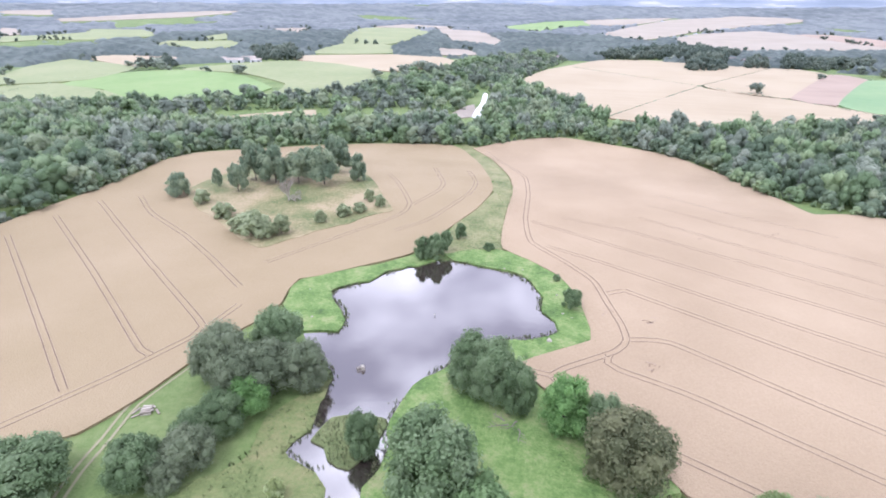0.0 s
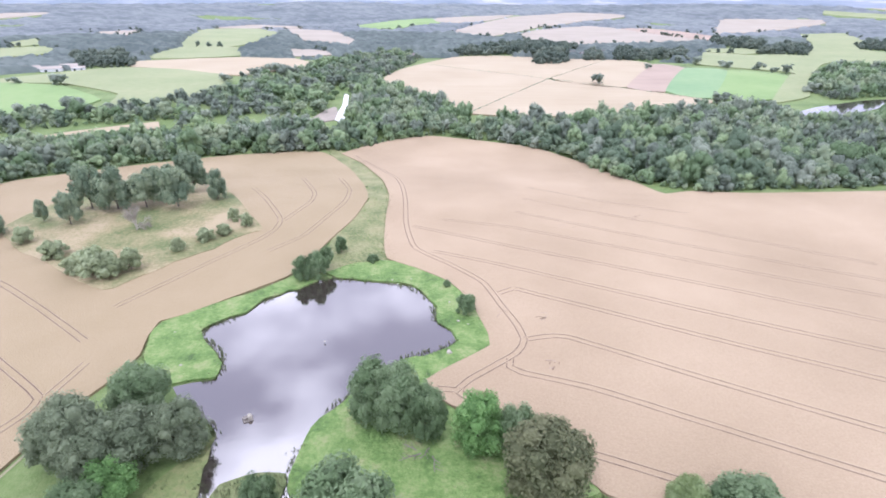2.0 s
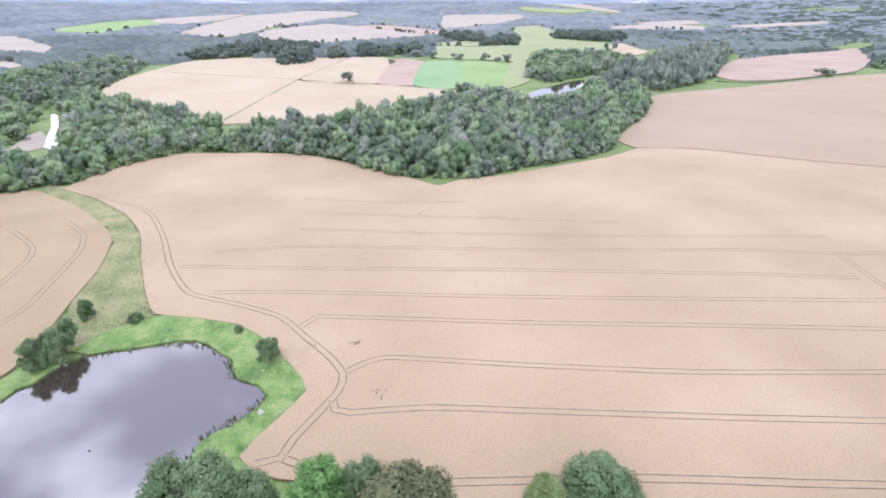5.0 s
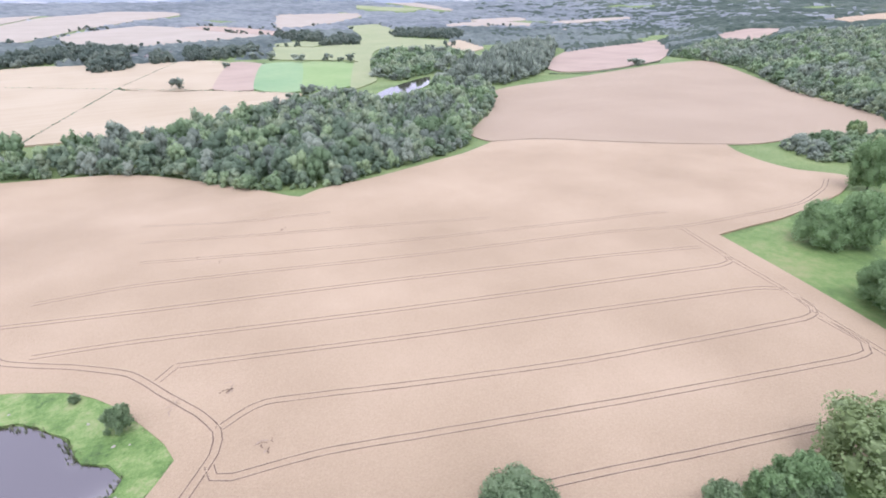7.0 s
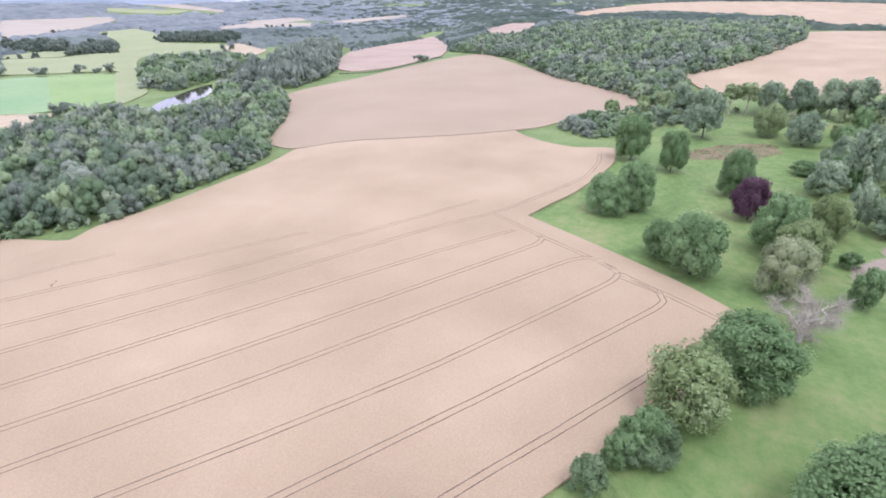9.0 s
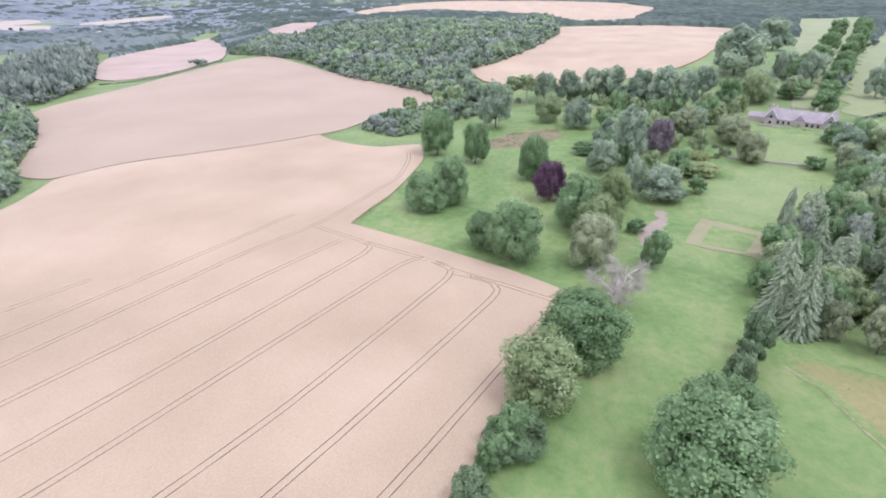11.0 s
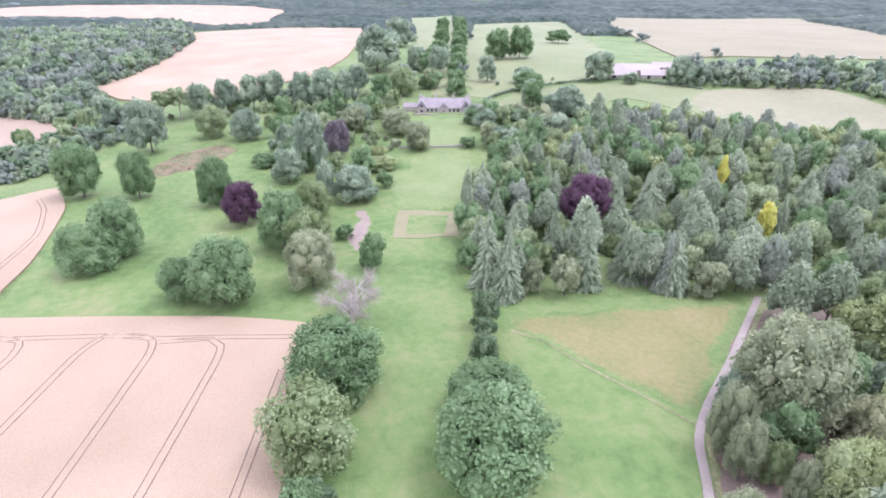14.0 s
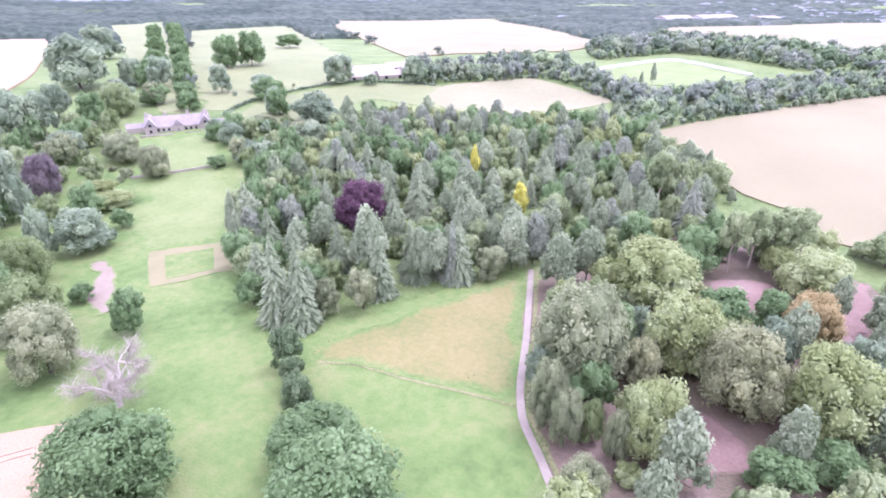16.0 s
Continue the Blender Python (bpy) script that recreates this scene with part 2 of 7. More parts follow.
DARK_GLASS = surface("dark_window_glass", [(0.3, (0.020, 0.023, 0.026)), (0.7, (0.033, 0.036, 0.039))], rough=0.1, spec=0.5)
MARGIN = surface("dry_field_margin", [(0.3, (0.19, 0.148, 0.096)), (0.5, (0.235, 0.188, 0.125)), (0.7, (0.27, 0.22, 0.15))], scale=0.12, fine=1.2, fine_mix=0.5, bump=0.6, bump_scale=2)
TIMBER = surface("weathered_timber", [(0.3, (0.131, 0.112, 0.092)), (0.7, (0.223, 0.197, 0.171))], scale=0.4, fine=4)

LEAF = {
    "oak": leafage("oak_leaves", (0.118, 0.169, 0.080), (0.164, 0.230, 0.110), (0.235, 0.301, 0.162)),
    "round": leafage("lime_leaves", (0.142, 0.213, 0.087), (0.188, 0.279, 0.120), (0.258, 0.358, 0.167)),
    "dark": leafage("dark_leaves", (0.199, 0.254, 0.157), (0.266, 0.333, 0.209), (0.372, 0.439, 0.276)),
    "bright": leafage("fresh_leaves", (0.200, 0.252, 0.100), (0.254, 0.319, 0.139), (0.324, 0.388, 0.196)),
    "sallow": leafage("sallow_leaves", (0.222, 0.252, 0.135), (0.286, 0.323, 0.173), (0.383, 0.410, 0.233)),
    "willow": leafage("willow_leaves", (0.14, 0.17, 0.098), (0.19, 0.226, 0.134), (0.262, 0.298, 0.184)),
    "pale": leafage("pale_scrub_leaves", (0.249, 0.283, 0.150), (0.315, 0.357, 0.200), (0.400, 0.444, 0.268)),
    "copper": leafage("copper_leaves", (0.083, 0.045, 0.061), (0.132, 0.071, 0.097), (0.187, 0.103, 0.139)),
    "umber": leafage("dull_dark_leaves", (0.097, 0.108, 0.053), (0.151, 0.163, 0.083), (0.213, 0.218, 0.116)),
    "plum": leafage("plum_leaves", (0.122, 0.101, 0.103), (0.186, 0.156, 0.154), (0.264, 0.224, 0.216)),
    "olive": leafage("olive_leaves", (0.255, 0.272, 0.141), (0.339, 0.360, 0.190), (0.463, 0.469, 0.265)),
    "tan": leafage("tawny_leaves", (0.345, 0.280, 0.129), (0.437, 0.358, 0.174), (0.529, 0.448, 0.235)),
    "mossy": leafage("mossy_green_leaves", (0.223, 0.276, 0.130), (0.299, 0.361, 0.177), (0.410, 0.469, 0.252)),
    "fresh": leafage("fresh_green_leaves", (0.137, 0.240, 0.077), (0.195, 0.332, 0.110), (0.286, 0.436, 0.163)),
    "golden": leafage("golden_leaves", (0.42, 0.4, 0.06), (0.58, 0.56, 0.11), (0.68, 0.66, 0.18)),
    "yellow": leafage("yellow_green_leaves", (0.251, 0.291, 0.112), (0.343, 0.395, 0.170), (0.427, 0.480, 0.249)),
    "conifer": leafage("conifer_needles", (0.231, 0.282, 0.164), (0.295, 0.350, 0.210), (0.384, 0.435, 0.274)),
    "blue": leafage("grey_blue_needles", (0.249, 0.289, 0.201), (0.295, 0.328, 0.235), (0.361, 0.394, 0.287)),
    "wood": leafage("woodland_leaves", (0.153, 0.206, 0.130), (0.221, 0.277, 0.174), (0.330, 0.378, 0.235)),
    "wood_grey": leafage("grey_woodland_leaves", (0.175, 0.206, 0.157), (0.238, 0.275, 0.207), (0.332, 0.366, 0.277)),
    "wood_fresh": leafage("fresh_woodland_leaves", (0.153, 0.217, 0.110), (0.218, 0.297, 0.155), (0.320, 0.396, 0.217)),
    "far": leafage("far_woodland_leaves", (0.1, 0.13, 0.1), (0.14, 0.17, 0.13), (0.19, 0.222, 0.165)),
    # Distance haze is put into these two leaf colours as a blue-grey tint.
    "hazy": leafage("haze_tinted_woodland_leaves", (0.12, 0.15, 0.137), (0.172, 0.205, 0.184), (0.235, 0.268, 0.238)),
    "remote": leafage("haze_tinted_remote_leaves", (0.175, 0.2, 0.206), (0.24, 0.265, 0.27), (0.315, 0.335, 0.332)),
    "fir": leafage("fir_plantation_needles", (0.05, 0.08, 0.055), (0.085, 0.118, 0.085), (0.14, 0.17, 0.125)),
}



def water_material():
    m = bpy.data.materials.new("still_pond_water")
    m.use_nodes = True
    n, l = m.node_tree.nodes, m.node_tree.links
    b = n["Principled BSDF"]
    b.inputs["Base Color"].default_value = (0.03, 0.022, 0.02, 1)
    b.inputs["Roughness"].default_value = 0.06
    b.inputs["IOR"].default_value = 3.2
    b.inputs["Specular IOR Level"].default_value = 0.5
    b.inputs["Specular Tint"].default_value = (1.0, 0.955, 0.91, 1)
    geo = n.new("ShaderNodeNewGeometry")
    ripples = n.new("ShaderNodeTexNoise")
    ripples.inputs["Scale"].default_value, ripples.inputs["Detail"].default_value = 0.5, 3
    bm = n.new("ShaderNodeBump")
    bm.inputs["Strength"].default_value, bm.inputs["Distance"].default_value = 0.02, 0.3
    l.new(geo.outputs["Position"], ripples.inputs["Vector"])
    l.new(ripples.outputs["Fac"], bm.inputs["Height"])
    l.new(bm.outputs["Normal"], b.inputs["Normal"])
    return m


WATER = water_material()


# ---- shape of the land ----
def ease(a, b, v):
    v = min(1.0, max(0.0, (v - a) / (b - a)))
    return v * v * (3 - 2 * v)


def height(x, y):
    """Gentle upland: falls to the river, climbs behind the house and to the far hills."""
    r = math.hypot(x - 30, y - 30)
    h = -9 * ease(200, 330, y - 0.4 * max(x - 200, 0))
    h += 11 * ease(150, 340, 0.6 * x - 0.8 * y)
    h += 14 * ease(330, 620, 0.75 * x - 0.66 * y)
    h += 125 * ease(1900, 4700, r) + 6 * ease(700, 1500, r) * math.sin(x / 310 + 1) * math.sin(y / 270)
    return h


def mesh_of(name, verts, faces, mat, smooth=False):
    me = bpy.data.meshes.new(name)
    me.from_pydata([tuple(v) for v in verts], [], [tuple(f) for f in faces])
    me.materials.append(mat)
    if smooth:
        me.polygons.foreach_set("use_smooth", [True] * len(me.polygons))
    return me


def mesh_fast(name, verts, tris, quads, mat, tones=None):
    """A mesh from arrays: triangles first, then quads."""
    me = bpy.data.meshes.new(name)
    nt, nq = len(tris), len(quads)
    me.vertices.add(len(verts))
    me.vertices.foreach_set("co", np.ascontiguousarray(verts, dtype=np.float32).ravel())
    me.loops.add(3 * nt + 4 * nq)
    me.loops.foreach_set("vertex_index", np.concatenate([np.asarray(tris, dtype=np.int32).ravel(), np.asarray(quads, dtype=np.int32).ravel()]))
    me.polygons.add(nt + nq)
    me.polygons.foreach_set("loop_start", np.concatenate([3 * np.arange(nt), 3 * nt + 4 * np.arange(nq)]).astype(np.int32))
    me.update(calc_edges=True)
    me.materials.append(mat)
    if tones is not None:
        me.attributes.new("tone", "FLOAT", "POINT").data.foreach_set("value", np.asarray(tones, dtype=np.float32))
    return me


def part(name, bm, material, parent, label=""):
    me = bpy.data.meshes.new(name)
    bm.to_mesh(me)
    bm.free()
    me.materials.append(material)
    ob = new(name, me)
    ob.parent = parent
    if label:
        tagged(ob, label)
    return ob


def smooth_line(pts, step, closed=False, straight=False):
    """A curve through the points, in even steps."""
    p = [Vector((a[0], a[1])) for a in pts]
    n, out = len(p), []
    for i in range(n if closed else n - 1):
        if closed:
            a, b, c, d = p[i - 1], p[i], p[(i + 1) % n], p[(i + 2) % n]
        else:
            a, b, c, d = p[max(i - 1, 0)], p[i], p[i + 1], p[min(i + 2, n - 1)]
        k = max(1, int((c - b).length / step))
        tb, tc = 0.3 * (c - a), 0.3 * (d - b)
        if straight:
            tb = tc = c - b
        reach = (c - b).length
        tb, tc = (v if v.length < reach else v * (reach / v.length) for v in (tb, tc))
        for j in range(k):
            u = j / k
            out.append((2 * u**3 - 3 * u**2 + 1) * b + (u**3 - 2 * u**2 + u) * tb + (3 * u**2 - 2 * u**3) * c + (u**3 - u**2) * tc)
    if not closed:
        out.append(p[-1])
    return out


def inside(xs, ys, poly):
    hit = np.zeros(len(xs), bool)
    px, py = np.array([v[0] for v in poly]), np.array([v[1] for v in poly])
    for i in range(len(poly)):
        x1, y1, x2, y2 = px[i - 1], py[i - 1], px[i], py[i]
        cross = (y1 > ys) != (y2 > ys)
        at = (x2 - x1) * (ys - y1) / (y2 - y1 if y2 != y1 else 1e-9) + x1
        hit ^= cross & (xs < at)
    return hit


def sheet(name, outline, lift, mat, label, category, cell=9.0, skirt=0.9, ragged=0.0, kind="structure", level=None, straight=False, fade=0.0):
    """A piece of land cover laid over the ground, with an edge down into it. fade: the width of its loose edge."""
    edge = smooth_line(outline, cell * 0.5, True, straight)
    if ragged:
        slow, quick = 0.09, 0.37
        edge = [v + ragged * Vector((noise.noise((v.x * slow, v.y * slow, 3)), noise.noise((v.x * slow, v.y * slow, 9)))) + 0.45 * min(ragged, 2.5) * Vector((noise.noise((v.x * quick, v.y * quick, 3)), noise.noise((v.x * quick, v.y * quick, 9)))) for v in edge]
    lo_x, hi_x = min(v.x for v in edge), max(v.x for v in edge)
    lo_y, hi_y = min(v.y for v in edge), max(v.y for v in edge)
    gx, gy = np.meshgrid(np.arange(lo_x + cell / 2, hi_x, cell), np.arange(lo_y + cell / 2, hi_y, cell))
    gx, gy = gx.ravel(), gy.ravel()
    keep = inside(gx, gy, edge)
    n = len(edge)
    flat = list(edge) + [Vector((a, b)) for a, b in zip(gx[keep], gy[keep])]
    got = delaunay_2d_cdt(flat, [(i, (i + 1) % n) for i in range(n)], [], 1, 0.02)
    top = [(v.x, v.y, (height(v.x, v.y) if level is None else level) + lift) for v in got[0]]
    faces = [tuple(f) for f in got[2]]
    count = {}
    for f in faces:
        for i in range(len(f)):
            e = (f[i - 1], f[i])
            count[e] = count.get(e, 0) + 1
    rim = [e for e in count if (e[1], e[0]) not in count]
    low = {}
    for e in rim:
        for i in e:
            if i not in low:
                low[i] = len(top)
                top.append((top[i][0], top[i][1], top[i][2] - skirt))
    faces += [(e[1], e[0], low[e[0]], low[e[1]]) for e in rim]
    me = mesh_of(name, top, faces, mat, False)
    if fade:
        rim_at = np.array([(v.x, v.y) for v in edge])
        at = np.array([(v[0], v[1]) for v in top])
        gap = np.array([np.hypot(*(rim_at - p).T).min() for p in at])
        me.attributes.new("inward", "FLOAT", "POINT").data.foreach_set("value", np.clip(gap / fade, 0, 1).astype(np.float32))
    return tagged(new(name, me), label, category, kind=kind)


def ribbon(name, pts, offsets, width, lift, mat, label, category, step=3.0):
    """Strips that run along a line over the ground."""
    line = smooth_line(pts, step)
    verts, faces = [], []
    for off in offsets:
        base = len(verts)
        for i, v in enumerate(line):
            d = (line[min(i + 1, len(line) - 1)] - line[max(i - 1, 0)]).normalized()
            side = Vector((-d.y, d.x))
            wob = 0.12 * noise.noise((v.x * 0.2, v.y * 0.2, off))
            for s in (-1, 1):
                q = v + side * (off + wob + s * width / 2)
                verts.append((q.x, q.y, height(q.x, q.y) + lift))
        faces += [(base + 2 * i, base + 2 * i + 2, base + 2 * i + 3, base + 2 * i + 1) for i in range(len(line) - 1)]
    return tagged(new(name, mesh_of(name, verts, faces, mat)), label, category, kind="structure")


def ruts(pts, crop, gauge=0.85, half=0.145, lip=0.07):
    """A pair of wheel tracks in standing corn: bare soil between low lips of crop."""
    line = smooth_line(pts, 2.5)
    profile = ((-0.7, 0.588), (-half - 0.05, 0.6 + lip), (-half, 0.64), (half, 0.64), (half + 0.05, 0.6 + lip), (0.7, 0.588))
    verts, faces, mats = [], [], []
    for off in (-gauge, gauge):
        base = len(verts)
        for i, v in enumerate(line):
            d = (line[min(i + 1, len(line) - 1)] - line[max(i - 1, 0)]).normalized()
            side = Vector((-d.y, d.x))
            wob = 0.1 * noise.noise((v.x * 0.2, v.y * 0.2, off))
            fray = 1 + 0.35 * noise.noise((v.x * 0.5, v.y * 0.5, off + 4))
            for across, up in profile:
                q = v + side * (off + wob + across * (fray if abs(across) < 0.5 else 1))
                verts.append((q.x, q.y, height(q.x, q.y) + up))
        for i in range(len(line) - 1):
            for k in range(5):
                a = base + 6 * i + k
                faces.append((a, a + 6, a + 7, a + 1))
                mats.append((1, 2, 0, 2, 1)[k])
    me = mesh_of("tramline", verts, faces, TRAM)
    me.materials.append(crop)
    me.materials.append(PALE_STRAW)
    me.polygons.foreach_set("material_index", mats)
    return tagged(new("tramline", me), "pair of brown wheel tracks pressed through the wheat", "tramline", kind="structure")


# ---- plants ----
def ico(level):
    bm = bmesh.new()
    bmesh.ops.create_icosphere(bm, subdivisions=level, radius=1)
    bm.verts.index_update()
    v = np.array([q.co[:] for q in bm.verts])
    f = np.array([[q.index for q in p.verts] for p in bm.faces])
    bm.free()
    return v, f


ICO = {0: (np.array([(1, 0, 0), (-1, 0, 0), (0, 1, 0), (0, -1, 0), (0, 0, 1), (0, 0, -1)], float), np.array([(0, 2, 4), (2, 1, 4), (1, 3, 4), (3, 0, 4), (2, 0, 5), (1, 2, 5), (3, 1, 5), (0, 3, 5)])), 1: ico(1), 2: ico(2)}


def crown_arrays(rng, clumps, leaves, base=0.15, tall=1.8, level=1, leaf=0.075, shape="round", core=0.82, slim=True):
    """A crown one unit wide each way and up to height one: leafy clumps round a hollow middle. tall: height over radius of the finished tree."""
    mid, rz = (base + 1) / 2, (1 - base) / 2
    d = rng.normal(size=(clumps, 3))
    d /= np.linalg.norm(d, axis=1)[:, None]
    d[:, 2] = np.where(d[:, 2] < -0.8, -d[:, 2], d[:, 2])
    reach = rng.uniform(0.45, 0.78, clumps)
    if shape == "round":
        z = rng.uniform(-0.82, 0.78, clumps)
        ang = rng.uniform(0, math.tau, clumps)
        out = np.sqrt(np.clip(1 - ((z + 0.22) / 1.12) ** 2, 0.02, 1)) * np.sqrt(rng.uniform(0.25, 1, clumps))
        d = np.stack([np.cos(ang) * out, np.sin(ang) * out, z], 1)
        reach = np.full(clumps, 0.78)
    rad = rng.uniform(0.55, 1.0, clumps) * (0.5 if clumps < 12 else 0.36 if clumps < 30 else 0.29)
    if shape == "column":
        rad *= 1.3
        reach *= 0.75
    c = d * reach[:, None]
    if shape == "cone":
        c[:, :2] *= np.clip(1.05 - 0.75 * (c[:, 2:3] + 0.8) / 1.6, 0.12, 1)
        rad *= np.clip(1.2 - 0.6 * (c[:, 2] + 0.8) / 1.6, 0.5, 1)
    c = np.vstack([c, [[0, 0, -0.05], [0.1, 0.05, 0.3]]])
    rad = np.append(rad, [0.5, 0.42])
    clumps += 2
    sphere, faces = ICO[level]
    verts, tris, quads, at = [], [], [], 0
    shade = rng.uniform(-0.4, 0.4, clumps)
    tones = np.repeat(shade, len(sphere))
    for k in range(clumps):
        lump = 1 + 0.42 * (rng.random(len(sphere)) - 0.5)
        verts.append(c[k] + sphere * rad[k] * core * lump[:, None])
        tris.append(faces + at)
        at += len(sphere)
    if leaves:
        share = rad**2 / np.mean(rad**2)
        owner = np.repeat(np.arange(clumps), np.maximum(3, (leaves * share).astype(int)))
        w = rng.normal(size=(len(owner), 3))
        w /= np.linalg.norm(w, axis=1)[:, None]
        p = c[owner] + w * (rad[owner] * rng.uniform(0.82, 1.2, len(owner)))[:, None]
        near = np.linalg.norm(p[:, None] - c[None], axis=2) / rad[None]
        near[np.arange(len(owner)), owner] = 9
        ok = near.min(1) > 0.8
        p, w = p[ok], w[ok]
        tones = np.concatenate([tones, np.repeat(shade[owner[ok]], 3 if slim else 4)])
        up = w + 0.45 * rng.normal(size=w.shape) + (0, 0, 0.4)
        up /= np.linalg.norm(up, axis=1)[:, None]
        a = np.cross(up, rng.normal(size=w.shape))
        a /= np.linalg.norm(a, axis=1)[:, None] + 1e-9
        b = np.cross(up, a)
        s = (leaf * rng.uniform(0.6, 1.25, len(p)))[:, None]
        if slim:
            corners = np.stack([p - a * s * 1.15, p + (a * 0.75 - b) * s, p + (a * 0.75 + b) * s], 1)
            tris.append(np.arange(3 * len(p)).reshape(-1, 3) + at)
        else:
            corners = np.stack([p - a * s, p - b * s * 0.7, p + a * s, p + b * s * 0.7], 1)
            quads.append(np.arange(4 * len(p)).reshape(-1, 4) + at)
        verts.append(corners.reshape(-1, 3))
    v = np.vstack(verts)
    v[:, 2] = mid + v[:, 2] * rz * (1 if rz * tall < 1.6 else 1)
    top = np.percentile(v[:, 2], 99)
    v[:, 2] = base + (v[:, 2] - base) * (1 - base) / (top - base)
    flat = np.percentile(np.hypot(v[:, 0], v[:, 1]), 96)
    v[:, :2] /= flat
    return v, np.vstack(tris), np.vstack(quads) if quads else np.zeros((0, 4), int), tones


def spruce_arrays(rng, tiers, boughs, base=0.06):
    """A spruce one unit in radius and height: drooping jagged boughs in tiers round a thin dark core."""
    verts, tris, quads = [], [], []
    core = 7
    ring = [(0.3 * math.cos(a * math.tau / core), 0.3 * math.sin(a * math.tau / core), base) for a in range(core)]
    verts += ring + [(0, 0, 0.96)]
    tris += [(i, (i + 1) % core, core) for i in range(core)]
    for k in range(tiers):
        u = k / tiers
        z = base + (1 - base) * u
        r = (1 - u) ** 0.85 + 0.03
        n = max(5, int(boughs * (0.45 + 0.55 * (1 - u))))
        for j in range(n):
            a = math.tau * (j + rng.random()) / n
            out, droop = r * rng.uniform(0.7, 1.08), rng.uniform(0.05, 0.11) * (0.4 + r)
            half = rng.uniform(0.07, 0.12) * (0.35 + 0.65 * r)
            ca, sa = math.cos(a), math.sin(a)
            for f0, f1, w0, w1 in ((0.12, 0.5, 0.55, 1.0), (0.5, 0.82, 1.0, 0.75), (0.82, 1.0, 0.75, 0.1)):
                q = []
                for f, w, s in ((f0, w0, -1), (f0, w0, 1), (f1, w1, 1), (f1, w1, -1)):
                    zz = z - droop * f * f + 0.035 - abs(s) * 0.012 * w
                    q.append((ca * out * f - sa * half * w * s, sa * out * f + ca * half * w * s, zz + 0.02 * (rng.random() - 0.5)))
                base_i = len(verts)
                verts += q
                quads.append((base_i, base_i + 1, base_i + 2, base_i + 3))
    v = np.array(verts)
    v[:, 2] = np.clip(v[:, 2], 0.02, None) / max(1.0, v[:, 2].max())
    return v, np.array(tris), np.array(quads), 0.3 * np.sin(np.arange(len(v)) // 12 * 2.4)


def trunk_arrays(rng, radius, top, limbs, spread=0.5, sides=6):
    """A tapered trunk with limbs, height and radius in units of the tree."""
    verts, quads = [], []

    def tube(a, b, ra, rb):
        d = (b - a).normalized()
        side = d.orthogonal().normalized()
        other = d.cross(side)
        at = len(verts)
        for q, r in ((a, ra), (b, rb)):
            for i in range(sides):
                ang = math.tau * i / sides
                verts.append(tuple(q + (side * math.cos(ang) + other * math.sin(ang)) * r))
        quads.extend((at + i, at + (i + 1) % sides, at + sides + (i + 1) % sides, at + sides + i) for i in range(sides))

    bend = Vector((rng.uniform(-0.04, 0.04), rng.uniform(-0.04, 0.04), top))
    tube(Vector((0, 0, -0.02)), bend * 0.12, radius * 1.5, radius)
    tube(bend * 0.12, bend, radius, radius * 0.5)
    for k in range(limbs):
        a = math.tau * (k + rng.random() * 0.6) / max(limbs, 1)
        start = bend * rng.uniform(0.45, 0.95)
        end = start + Vector((math.cos(a) * spread, math.sin(a) * spread, rng.uniform(0.12, 0.3)))
        tube(start, end, radius * 0.45, radius * 0.12)
    return np.array(verts), np.zeros((0, 3), int), np.array(quads)


def make_tree(name, label, leaf, seed, clumps, leaves, base, tall, level=1, size=0.075, shape="round", trunk=0.045, category="tree", group="", core=0.82, bark=None):
    rng = np.random.default_rng(seed)
    root = tagged(new(name), label, category, group)
    if shape == "spruce":
        arrays = spruce_arrays(rng, clumps, leaves, base)
    else:
        arrays = crown_arrays(rng, clumps, leaves, base, tall, level, size, shape, core, slim=clumps < 60)
    crown = new("crown", mesh_fast("crown", *arrays[:3], LEAF[leaf], arrays[3]))
    crown.parent = root
    stem = new("trunk", mesh_fast("trunk", *trunk_arrays(rng, trunk, max(0.35, base + 0.35) if shape != "spruce" else 0.8, 5 if shape != "spruce" else 0), bark or BARK))
    stem.parent = root
    return root


def stand(x, y, r, h, turn, sink=0.15):
    return Matrix.Translation((x, y, height(x, y) - sink)) @ Matrix.Rotation(turn, 4, "Z") @ Matrix.Diagonal((r, r, h, 1))


def again(ob, m):
    """A copy of a scaled tree at the pose and size m."""
    return copy_thing(ob, m @ Matrix.Diagonal((*(1 / v for v in ob.scale), 1)))


def plant(rows, name, label, leaf, seed, variants=3, group="", **how):
    """Trees of one kind at rows of x, y, radius and height, from a few differing ones."""
    rng = random.Random(seed)
    kinds = []
    for i, (x, y, r, h) in enumerate(rows):
        m = stand(x, y, r, h, rng.random() * math.tau)
        if i < variants:
            kinds.append(make_tree(name, label, leaf, seed + 17 * i, group=group, **how))
            kinds[-1].matrix_basis = m
        else:
            again(kinds[i % len(kinds)], m)


